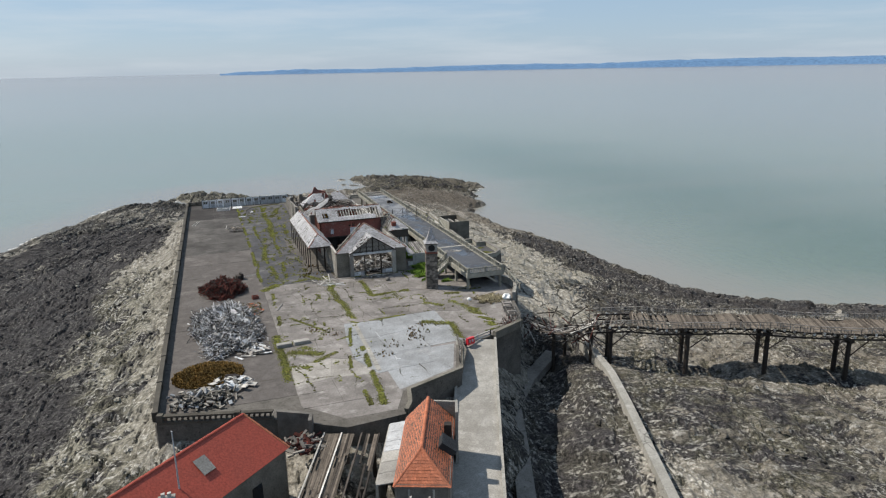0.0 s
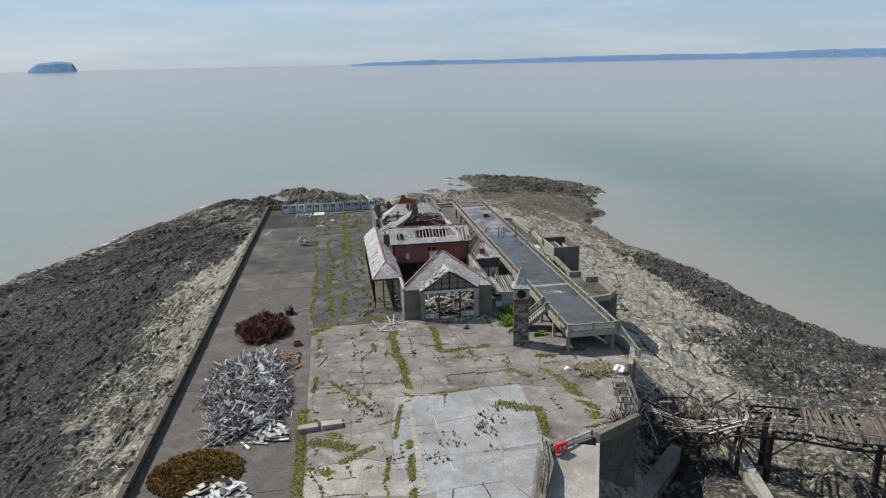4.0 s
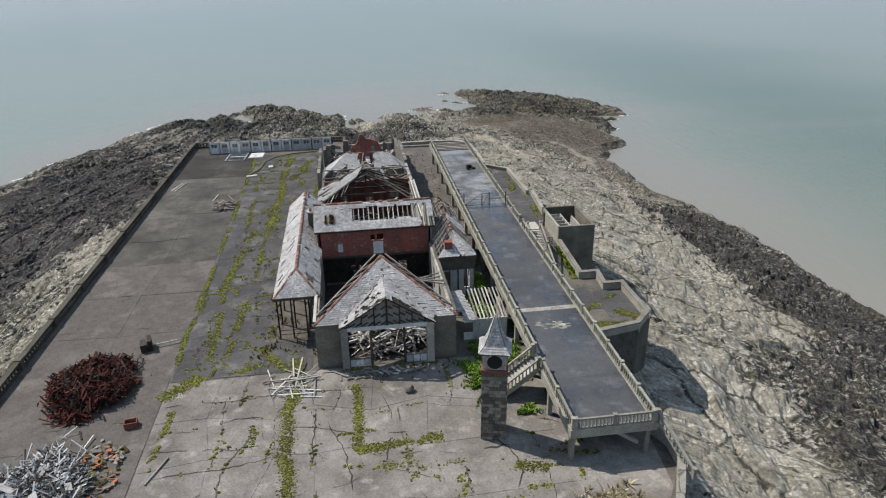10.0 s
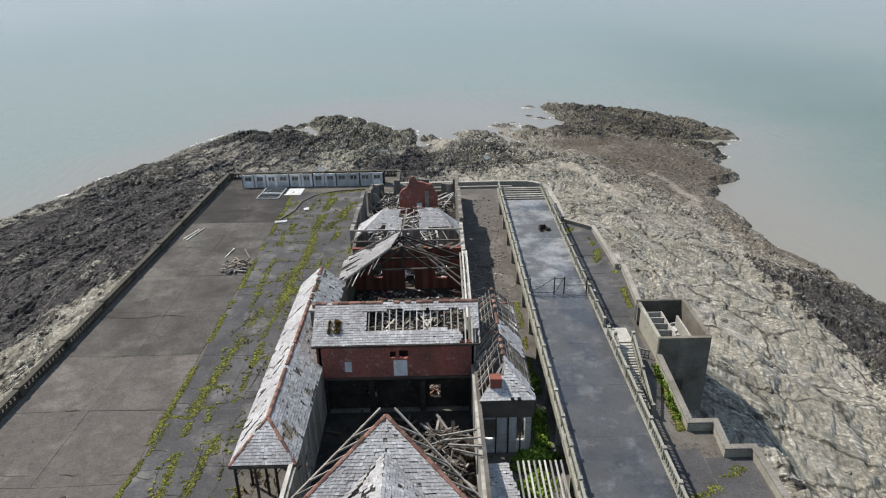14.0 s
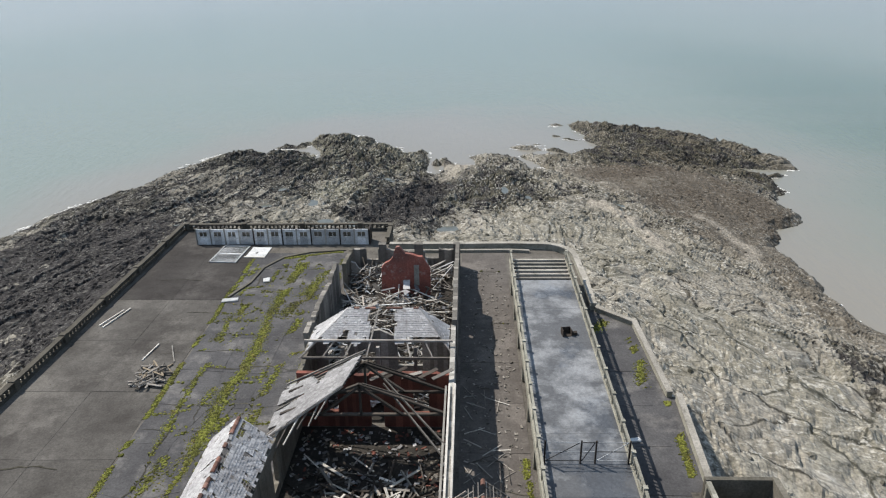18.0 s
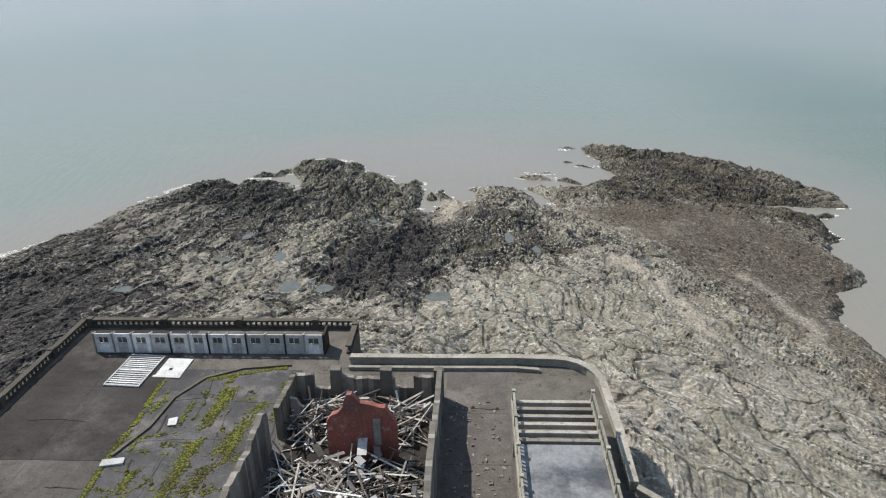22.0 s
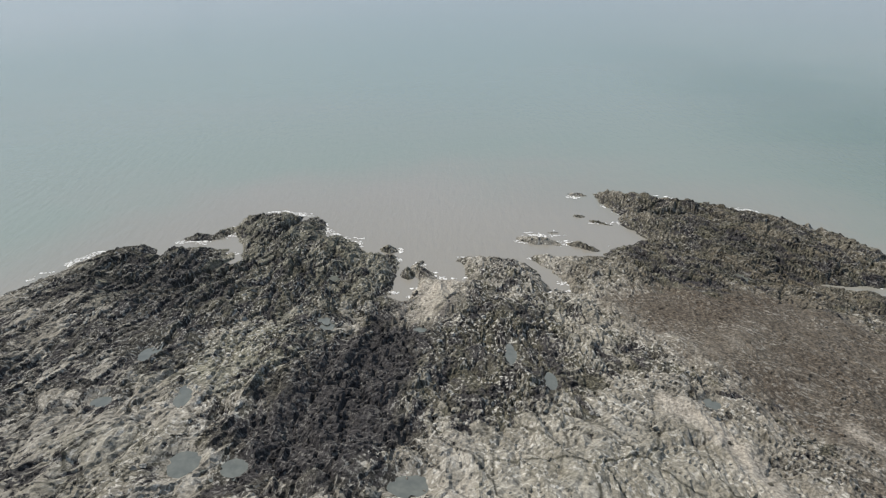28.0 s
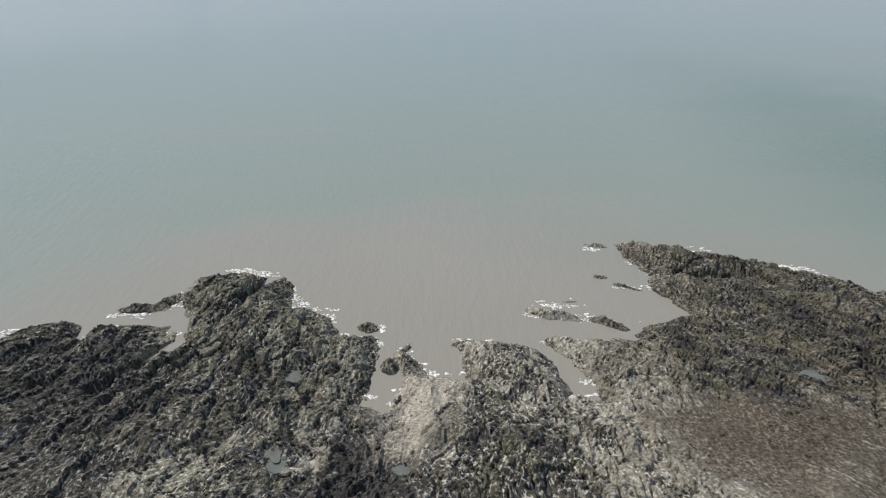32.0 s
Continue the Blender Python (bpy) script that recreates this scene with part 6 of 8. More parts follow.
slates(anx, A0, A1, AH, AH, lambda u, v: v > 0.55 and u < 0.5, seed=81, loss=0.12)
slates(anx, A1, A2, AB, AH, lambda u, v: not (0.34 < u < 0.55 and v > 0.1) and not (u < 0.1) or noise.noise(Vector((u * 20, v * 6, 2.0))) > 0.3, seed=82, loss=0.1)
rafters(anx, A1, A2, AB, AH, 0.5, (0.08, 0.13), M_WOOD, 0.2, 25, battens=0.4)
rafters(anx, A3, A0, AH, AB, 0.5, (0.08, 0.13), M_WOOD, 0.3, 26, battens=0.4)
rafters(anx, A0, A1, AH, AH, 0.5, (0.08, 0.13), M_WOOD, 0.1, 27)
ridge_tiles(anx, AH, AB, 0.2, seed=28, loss=0.35)
ridge_tiles(anx, (36.5, 155.6, 24.4), (41.0, 155.6, 24.4), 0.22, seed=29, loss=0.2)
ridge_tiles(anx, (36.5, 149.6, 24.6), (41.0, 149.6, 24.5), 0.2, seed=30, loss=0.3)
stack = thing("chimney", "stub of a red brick chimney on the annex roof", "chimney", (37.9, 140.6, 23.9))
bm = bmesh.new()
box(bm, -0.45, 0.45, -0.4, 0.4, 0, 1.9, 0.03)
part("shaft", bm, M_BRICK, stack)

# lean-to shed beside the front hall
shed = thing("lean_to_shed", "lean-to shed with half its slats bare", "shed", (39.8, 131.5, TOP), kind="structure")
wall("front_wall", M_WHITE, shed, "x", 130.0, 37.9, 42.5, TOP, 21.2, 0.25, [(37.9, 38.9, 19.6, 20.9)], label="dirty white rendered wall")
wall("side_wall", M_CONC, shed, "y", 42.5, 130, 134.4, TOP, 21.3, 0.25)
L0, L1, L2, L3 = (36.8, 129.7, 21.25), (42.7, 129.7, 21.25), (42.3, 134.6, 22.5), (36.8, 134.2, 22.5)
slates(shed, L0, L1, L2, L3, lambda u, v: u > 0.42 - 0.15 * v or (u < 0.2 and v < 0.3), seed=91, loss=0.08)
for k in range(9):
    bm = bmesh.new()
    x_ = 39.3 + 0.4 * k
    beam(bm, (x_, 129.7, 21.3), (x_ - 0.25, 134.4, 22.55), 0.14, 0.06)
    wpart("slat", bm, M_WOOD_PALE, shed, "pale bare roof slat")
debris("timber_heap", "pile of pale broken laths before the gable", "debris", 17.0, 23.4, 120.8, 129.0, TOP, 26, 1.6, 5.2, [M_WOOD_PALE, M_WHITE, M_WOOD_PALE], 0.3, 0.1, 40, (0.07, 0.15), (0.04, 0.08), parts=26)
debris("timber_heap", "scattered timbers along the foot of the gable", "debris", 23.0, 36.0, 124.2, 126.1, TOP, 60, 0.4, 1.8, [M_WOOD, M_WOOD_PALE, M_STONE], 0.15, 0.1, 41, parts=60)
debris("timber_heap", "scattered broken boards and rubble in the alley", "debris", 37.2, 42.6, 157, 203, TOP, 420, 0.05, 0.4, [M_WOOD, M_STONE, M_STONE, M_CONC], 0.08, 0.08, 42, (0.05, 0.2), (0.02, 0.08), lie=1, parts=60)
debris("timber_heap", "pale laths fallen across the alley", "debris", 37.4, 41.6, 163, 176, TOP, 26, 0.8, 2.6, [M_WOOD_PALE, M_WOOD], 0.1, 0.06, 142, (0.05, 0.12), (0.03, 0.06), lie=1, parts=26)
# ---- clock tower ----
tower = thing("clock_tower", "square rubble-stone clock tower with a slate spire and empty dial", "clock tower", (37.8, 114.5, TOP), -14)
bm = bmesh.new()
box(bm, -0.98, 0.98, -0.98, 0.98, -0.2, 6.7)
part("shaft", bm, M_CONC_DARK, tower)
stone_meshes = []
rng_t = random.Random(4)
for k in range(8):
    bm = bmesh.new()
    w_ = 0.46 + 0.02 * (k % 3)
    vs_ = box(bm, -w_ / 2 + 0.012, w_ / 2 - 0.012, -0.06, 0.04, 0.01, 0.325, 0.014)
    stone_meshes.append(mesh_of(bm, M_TOWER, "stone"))
for course in range(20):
    for side_ in range(4):
        for k in range(4):
            off = -0.75 + 0.5 * k + (0.1 if course % 2 else -0.06)
            m_ = pose(0, 0, 0.02 + course * 0.335, 0, 0, 90 * side_) @ pose(off, -1.0, 0)
            ob = new("stone", stone_meshes[rng_t.randrange(8)])
            ob.parent, ob.matrix_basis = tower, m_
for z0_, z1_, r_, mt, nm in ((6.7, 7.0, 1.1, M_BRICK, "brick_band"), (7.0, 8.5, 0.95, M_CONC_PALE, "clock_stage"), (8.5, 8.64, 1.25, M_WOOD_DARK, "cornice")):
    bm = bmesh.new()
    box(bm, -r_, r_, -r_, r_, z0_, z1_)
    part(nm, bm, mt, tower)
for a_ in range(4):
    bm = bmesh.new()
    # Solid disc; the shade of the empty dial opening is its black colour.
    bmesh.ops.create_cone(bm, cap_ends=True, segments=20, radius1=0.62, radius2=0.62, depth=0.06)
    bm.transform(pose(0, 0, 0, 0, 0, 90 * a_) @ pose(0, -0.98, 7.75, 90, 0, 0))
    dial = part("dial", bm, M_DARK, tower, "black disc painted as the empty opening of the dial")
    bm = bmesh.new()
    for k in range(20):
        p0, p1 = 2 * math.pi * k / 20, 2 * math.pi * (k + 1) / 20
        beam(bm, (0.68 * math.cos(p0), 0, 0.68 * math.sin(p0)), (0.68 * math.cos(p1), 0, 0.68 * math.sin(p1)), 0.1, 0.1, (0, 1, 0))
    bm.transform(pose(0, 0, 0, 0, 0, 90 * a_) @ pose(0, -1.0, 7.75))
    part("dial_ring", bm, M_CONC_PALE, dial)
spire = [(1.3, 8.62), (0.82, 9.1), (0.46, 10.1), (0.05, 11.5)]
for a_ in range(4):
    for (r0_, z0_), (r1_, z1_) in zip(spire, spire[1:]):
        q = [pose(0, 0, 0, 0, 0, 90 * a_) @ Vector(p) for p in ((-r0_, -r0_, z0_), (r0_, -r0_, z0_), (r1_, -r1_, z1_), (-r1_, -r1_, z1_))]
        q = [world_of(tower) @ p for p in q]
        slates(tower, *q, None, M_SLATE, row=0.22, width=0.26, seed=a_ + 5, loss=0.0, label="small grey slates of the spire")
        bm = bmesh.new()
        slab(bm, q, 0.05)
        wpart("spire_face", bm, M_WOOD_DARK, tower)
bm = bmesh.new()
box(bm, -0.05, 0.05, -0.05, 0.05, 10.9, 11.5)
part("finial", bm, M_IRON, tower)

# ---- row of derelict chalets ----
def chalet(place, dark_gap, label):
    th = thing("beach_chalet", label, "chalet", place, group="chalets along the seaward balustrade")
    w_ = 2.08
    bm = bmesh.new()
    for q in ((0.05, 0.45, 0, 2.35), (1.55, w_ - 0.05, 0, 2.35), (0.45, 1.55, 0, 1.25), (0.45, 1.55, 1.95, 2.35)):
        box(bm, q[0], q[1], -0.06, 0.06, q[2], q[3])
    part("front_panel", bm, M_WHITE, th)
    bm = bmesh.new()
    box(bm, 0.42, 1.58, -0.09, -0.06, 1.18, 1.25)
    part("sill", bm, M_CONC_PALE, th)
    bm = bmesh.new()
    box(bm, 0.97, 1.03, -0.05, 0.03, 1.25, 1.95)
    part("mullion", bm, M_WHITE, th)
    # Added backing panel: blocks sunlight from behind so the window looks dark.
    bm = bmesh.new()
    box(bm, 0.4, 1.6, 0.3, 0.36, 0.9, 2.2)
    part("shutter", bm, M_CONC_DARK, th, "added dark backing that blocks light behind the window")
    # With dark_gap the pilaster is near-black, painting in the dark gap between bays.
    bm = bmesh.new()
    box(bm, -0.09, 0.09, -0.14, 0.14, 0, 2.45)
    part("pilaster", bm, M_IRON if dark_gap else M_CONC_PALE, th)
    bm = bmesh.new()
    box(bm, -0.06, 0.06, 0.14, 0.6, 0, 2.3)
    part("side_wall", bm, M_CONC_PALE, th)
    bm = bmesh.new()
    box(bm, 0.06, w_, 0.06, 1.8, 0, 0.06)
    part("floor_slab", bm, M_CONC_DARK, th)
    return th


ch_a = chalet((-1.4, 211.2, TOP), False, "roofless pale blue-white concrete chalet with an empty window")
ch_b = chalet((-1.4 + 2.09 * 4, 211.2, TOP), True, "roofless pale chalet with a dark gap painted on its pilaster")
for k in range(1, 12):
    if k != 4:
        copy_thing(ch_b if k in (6, 8, 10) else ch_a, pose(-1.4 + 2.09 * k, 211.2, TOP))
bm = bmesh.new()
box(bm, 23.6, 23.85, 211.05, 213.1, TOP, 21.2)
tagged(part("end_wall", bm, M_IRON), "dark end partition of the chalet row", "partition")

# boards lying before the chalets
louvre = thing("louvred_panel", "large grey louvred panel lying flat on the asphalt", "panel", (4.5, 207.6, TOP + 0.05), -4)
bm = bmesh.new()
for q in ((-1.9, -1.75, -2.8, 2.9), (1.75, 1.9, -2.8, 2.9), (-1.75, 1.75, 2.75, 2.9), (-1.75, 1.75, -2.8, -2.65), (-1.75, 1.75, -0.1, 0.1)):
    box(bm, *q, 0, 0.14)
part("frame", bm, M_WHITE, louvre)
bm = bmesh.new()
box(bm, -1.7, 1.7, -2.6, 2.7, 0.0, 0.03)
part("backing", bm, M_CONC_PALE, louvre)
for k in range(15):
    bm = bmesh.new()
    y_ = -2.55 + 0.36 * k
    beam(bm, (-1.74, y_, 0.08), (1.74, y_, 0.08), 0.35, 0.02, (0, 0.35, 1))
    if abs(y_) > 0.2:
        part("slat", bm, M_WHITE, louvre)
    else:
        bm.free()
sheet = thing("board", "white painted board with a dark hole lying on the asphalt", "board", (8.4, 208.3, TOP + 0.05), -3)
bm = bmesh.new()
for q in ((-1.35, 1.35, -1.6, -0.6), (-1.35, 1.35, -0.2, 1.6), (-1.35, -0.4, -0.6, -0.2), (0.0, 1.35, -0.6, -0.2)):
    box(bm, *q, 0, 0.07)
part("panel", bm, M_WHITE, sheet)
bm = bmesh.new()
box(bm, -1.5, 1.4, -1.95, -1.65, 0, 0.1, 0.02)
part("batten", bm, M_WOOD_PALE, sheet)
for x_, y_, w_, d_, lb in ((11.9, 199.3, 0.8, 1.1, "small white board lying on the asphalt"), (8.9, 193.8, 1.9, 0.8, "pale broken concrete slab on the asphalt"), (57.0, 169.5, 0, 0, ""), (51.9, 168.4, 1.2, 0.45, "white plastic panel lying on the terrace")):
    if w_:
        th = thing("board", lb, "board", (x_, y_, TOP + 0.05), 12)
        bm = bmesh.new()
        box(bm, -w_ / 2, w_ / 2, -d_ / 2, d_ / 2, 0, 0.12, 0.04)
        part("panel", bm, M_WHITE, th)

# ---- roofless hut on the rock edge ----
hut = thing("roofless_hut", "roofless concrete lavatory hut with pale inner stalls", "hut", (57.9, 157, 13.0), kind="structure")
wall("front_wall", M_CONC_DARK, hut, "x", 153.02, 55.3, 60.5, 12.0, 21.5, 0.4, [(57.4, 58.2, 15.2, 16.6)])
wall("back_wall", M_CONC_DARK, hut, "x", 161.1, 55.3, 60.5, 12.0, 21.4, 0.35)
wall("side_wall", M_CONC_DARK, hut, "y", 60.4, 153.1, 161.1, 12.0, 21.5, 0.45)
wall("side_wall", M_RAIL, hut, "y", 55.5, 153.1, 161.1, 12.0, 21.3, 0.35, [(159.6, 160.6, TOP, 21)])
bm = bmesh.new()
box(bm, 55.7, 60.2, 153.3, 160.9, TOP - 0.2, TOP + 0.02)
wpart("floor_slab", bm, M_CONC_DARK, hut)
for q in ((57.4, 57.5, 154.2, 159.2, TOP, 21.0), (55.8, 57.4, 155.4, 155.5, TOP, 20.9), (55.8, 57.4, 156.7, 156.8, TOP, 20.9), (55.8, 57.4, 158.0, 158.1, TOP, 20.9), (55.8, 57.4, 159.2, 159.3, TOP, 20.9), (58.9, 59.1, 154.4, 158.6, TOP, 20.8)):
    bm = bmesh.new()
    box(bm, *q)
    wpart("stall_partition", bm, M_CONC_PALE, hut)
debris("rubble_heap", "broken white fittings on the hut floor", "debris", 57.6, 60.0, 153.6, 160.6, TOP, 40, 0.3, 1.0, [M_WHITE, M_CONC_PALE], 0.4, 0.3, 43, (0.2, 0.5), (0.05, 0.2), parts=20)
# broken bars by the stair head
for k, (x0_, y0_, x1_, y1_) in enumerate(((50.8, 157.6, 52.2, 156.4), (52.2, 156.4, 52.9, 154.4), (50.9, 158.5, 51.9, 158.9), (52.9, 154.3, 54.6, 153.4))):
    th = thing("railing", "bent pale broken railing beside the stair head", "railing", (x0_, y0_, TOP), group="broken rails")
    for z_ in (0.4, 1.0):
        bm = bmesh.new()
        beam(bm, (x0_, y0_, TOP + z_), (x1_, y1_, TOP + z_ * 0.9), 0.12)
        wpart("rail", bm, M_RAIL, th)
    for q in range(6):
        f_ = q / 5
        bm = bmesh.new()
        beam(bm, (x0_ + (x1_ - x0_) * f_, y0_ + (y1_ - y0_) * f_, TOP), (x0_ + (x1_ - x0_) * f_, y0_ + (y1_ - y0_) * f_, TOP + 1.0), 0.08)
        wpart("baluster", bm, M_RAIL, th)

# ---- heaps on the asphalt ----
debris("scrap_heap", "tangled heap of dark red rusted iron scrap", "scrap heap", -3.2, 5.6, 121.2, 132.2, TOP, 4600, 0.2, 1.3, [M_RUST, M_RUST, M_RUST, M_RUST, M_IRON, M_IRON], 2.4, 0.9, 50, (0.03, 0.2), (0.02, 0.07), parts=120, oval=True)
debris("scrap_heap", "long heap of pale grey metal offcuts and boards", "scrap heap", -5.0, 6.6, 93.0, 120.4, TOP, 7600, 0.15, 1.7, [M_STEEL, M_STEEL, M_STEEL, M_SLATE, M_WOOD_PALE, M_WHITE, M_IRON, M_IRON], 1.7, 0.7, 51, (0.03, 0.15), (0.02, 0.05), parts=140, oval=True)
debris("scrap_heap", "crumpled pale sheets lying on the grey scrap heap", "scrap heap", -3.0, 5.4, 95, 118.5, TOP + 0.4, 60, 0.4, 1.5, [M_WHITE, M_SLATE, M_STEEL, M_CONC_PALE], 1.5, 0.6, 151, (0.3, 0.9), (0.02, 0.05), parts=90, oval=True)
debris("rubble_heap", "orange tiles and weedy rubble at the edge of the scrap heap", "debris", 3.0, 7.4, 110, 119, TOP, 160, 0.15, 0.7, [M_ORANGE, M_CONC, M_STONE, M_BRUSH, M_MOSS], 0.5, 0.4, 152, (0.1, 0.3), (0.03, 0.1), parts=30, oval=True)
debris("timber_heap", "pale broken boards at the edge of the scrap heap", "debris", 1.5, 6.6, 93.5, 99.5, TOP, 50, 0.6, 2.6, [M_WOOD_PALE, M_WHITE, M_WOOD], 0.4, 0.2, 52, (0.1, 0.5), (0.03, 0.08), parts=50)
debris("rubble_heap", "grey rubble and twisted metal in the platform corner", "debris", -7.2, 1.5, 79.6, 85.5, TOP, 420, 0.2, 1.2, [M_STEEL, M_CONC, M_CONC_DARK], 0.9, 0.5, 53, (0.1, 0.4), (0.05, 0.25), parts=40)
debris("timber_heap", "white boards and sheets dumped on the rubble", "debris", -2.5, 3.6, 83.4, 88.4, TOP + 0.2, 60, 0.5, 2.0, [M_WHITE, M_WOOD_PALE, M_IRON], 0.8, 0.3, 54, (0.2, 0.8), (0.03, 0.06), parts=60)
M_STRAW_WOOD = weathered("tan_timber", (0.25, 0.205, 0.15), (0.12, 0.095, 0.07), 2.0, 0.7, island=0.3)
debris("log_pile", "low pile of old grey logs and poles on the asphalt", "log pile", 4.4, 8.0, 175.2, 179.8, TOP, 44, 1.2, 3.4, [M_WOOD, M_WOOD, M_STRAW_WOOD], 0.45, 0.08, 55, (0.09, 0.2), (0.09, 0.18), parts=44)
for k, (x_, y_, x1_, y1_) in enumerate(((3.9, 180.5, 4.4, 183.6), (7.4, 180.2, 6.0, 183.2), (9.4, 112.5, 10.6, 115.5), (-3.6, 187.2, -2.4, 191.6), (-4.2, 187.6, -3.0, 191.2))):
    th = thing("pole", "thin pale pole lying on the asphalt", "pole", (x_, y_, TOP))
    bm = bmesh.new()
    beam(bm, (x_, y_, TOP + 0.1), (x1_, y1_, TOP + 0.16), 0.12)
    wpart("shaft", bm, M_WOOD_PALE, th)
rng = np.random.default_rng(12)
bush = []
for _ in range(2600):
    a_, r_ = rng.uniform(0, 6.28), math.sqrt(rng.uniform(0, 1))
    bx_, by_ = -2.2 + 4.6 * r_ * math.cos(a_), 90.0 + 4.0 * r_ * math.sin(a_)
    bush.append((bx_, by_, TOP + 1.2 * (1 - r_ * r_) * rng.uniform(0.2, 1), rng.uniform(0.16, 0.42)))
scrub = thing("scrub_bush", "broad mound of dry ochre and olive scrub", "bush", (-2.2, 90, TOP))
heart = [(x, y, z - 0.35, 0.45) for x, y, z, _ in bush[::3]]
for o in (mounds("branches", "", "", [(x + 2.2, y - 90, z - TOP, r) for x, y, z, r in heart], M_BRUSH, 0.7, "stuff", scrub), blades("foliage", "ochre dry leaves", "", [(x + 2.2, y - 90, z - TOP, r) for x, y, z, r in bush], M_BRUSH, "stuff", scrub, 9)):
    if "category" in o:
        del o["category"]
bb = thing("winch", "black steel winch drum with a long pale handle", "winch", (4.9, 133.6, TOP), 15)
for nm, q, mt in (("drum", (-0.9, -0.3, -0.6, 0.8, 0, 0.9), M_IRON), ("frame", (-0.2, 0.25, -0.5, 0.9, 0, 1.2), M_IRON), ("handle", (0.25, 3.0, 0.1, 0.2, 0.3, 0.42), M_WOOD_PALE)):
    bm = bmesh.new()
    box(bm, *q, 0.03)
    part(nm, bm, mt, bb)
rb = thing("crate", "small open red plastic crate on the asphalt", "crate", (6.4, 120.4, TOP), 10)
for nm, q in (("floor_panel", (-0.55, 0.55, -0.4, 0.4, 0, 0.08)), ("side", (-0.55, 0.55, -0.4, -0.32, 0.08, 0.6)), ("side", (-0.55, 0.55, 0.32, 0.4, 0.08, 0.6)), ("end", (-0.55, -0.47, -0.32, 0.32, 0.08, 0.6)), ("end", (0.47, 0.55, -0.32, 0.32, 0.08, 0.6))):
    bm = bmesh.new()
    box(bm, *q)
    part(nm, bm, M_BRICK, rb)
bench = thing("concrete_plinth", "long low concrete plinth split in two", "plinth", (9.9, 96.4, TOP), 6)
for q in ((-2.4, -0.25), (0.1, 2.4)):
    bm = bmesh.new()
    box(bm, q[0], q[1], -0.5, 0.5, 0, 0.55, 0.03)
    part("block", bm, M_CONC_PALE, bench)
for x_, y_, r_, mt, lb in ((47.7, 103.0, 0.95, M_CHALK, "big white-painted boulder by the wall"), (41.4, 105, 0.5, M_CHALK, "white-painted stone on the paving"), (31.2, 121.6, 0.6, M_STONE, "loose grey boulder before the gable")):
    th = thing("boulder", lb, "boulder", (x_, y_, TOP))
    bm = bmesh.new()
    bmesh.ops.create_icosphere(bm, subdivisions=2, radius=r_)
    for v_ in bm.verts:
        v_.co *= 0.8 + 0.35 * noise.noise(v_.co * 1.7 + Vector((x_, y_, 0)))
        v_.co.z = max(v_.co.z * 0.8 + r_ * 0.5, -0.05)
    part("stone", bm, mt, th)
straw = [(45.0 + rng.normal(0, 1.1), 104.2 + rng.normal(0, 0.9), TOP, rng.uniform(0.2, 0.5)) for _ in range(520)]
M_STRAW = weathered("dead_grass", (0.36, 0.31, 0.2), (0.2, 0.17, 0.1), 3.0, 0.7, rough=1.0, island=0.4)
blades("grass_heap", "heap of bleached cut grass beside the wall", "dead grass", straw, M_STRAW, per=8, lean=1.6)

# ---- landward edge: barrier, crates, ramp ----
RD = Vector((0.375, 0.927, 0))
RS = Vector((0.927, -0.375, 0))
ramp_o = Vector((35.9, 88.3, 0))


def on_ramp(s, v):
    p = ramp_o + RS * s - RD * v
    return p.x, p.y


bm = bmesh.new()
prof_r = [(0, TOP), (8, 17.4), (14, 16.0), (24, 15.0), (45, 14.2), (80, 13.6)]
for (v0, z0_), (v1, z1_) in zip(prof_r, prof_r[1:]):
    q = [(*on_ramp(-2.7, v1), z1_), (*on_ramp(2.7, v1), z1_), (*on_ramp(2.7, v0), z0_), (*on_ramp(-2.7, v0), z0_)]
    slab(bm, q, 5.0)
tagged(part("ramp_road", bm, M_RAMP), "pale concrete ramp road sloping up to the platform", "ramp", kind="structure")
for s_, lb in ((2.85, "pale kerb along the ramp road"), (-2.75, "low kerb along the ramp road")):
    th = thing("kerb", lb, "kerb", (*on_ramp(s_, 0), TOP), kind="structure")
    bm = bmesh.new()
    for (v0, z0_), (v1, z1_) in zip(prof_r, prof_r[1:]):
        beam(bm, (*on_ramp(s_, v0), z0_ + 0.1), (*on_ramp(s_, v1), z1_ + 0.1), 0.35, 0.5)
    wpart("kerbstone", bm, M_LIME, th)
low_wall("quay wall with a slanting top beside the ramp", [(38.9, 88.3), (44.8, 91.3)], 0.3, 0.7, M_CONC_DARK)
low_wall("curved dark edge wall above the ramp", [(33.2, 88.0), (32.6, 84.5), (30.0, 79.2), (21.6, 75.8), (20.8, 72.5), (19.8, 70.8)], 0.22, 0.3, M_CONC_DARK)
bar = thing("road_barrier", "grey pole barrier with a red plastic barrier block", "barrier", (35.9, 87.6, TOP))
bm = bmesh.new()
beam(bm, (33.4, 87.0, TOP + 0.55), (38.6, 89.0, TOP + 0.75), 0.18)
wpart("pole", bm, M_CONC_PALE, bar)
bm = bmesh.new()
beam(bm, (33.5, 86.9, TOP + 0.2), (38.5, 88.8, TOP + 0.25), 0.12)
wpart("rail", bm, M_STEEL, bar)
for x_, y_ in ((33.5, 87.1), (36.0, 88.0), (38.5, 88.9)):
    bm = bmesh.new()
    box(bm, x_ - 0.08, x_ + 0.08, y_ - 0.08, y_ + 0.08, TOP - 0.2, TOP + 0.9)
    wpart("post", bm, M_STEEL, bar)
red = thing("barrier_block", "bright red plastic road barrier block", "barrier", (34.4, 86.9, TOP), 18)
bm = bmesh.new()
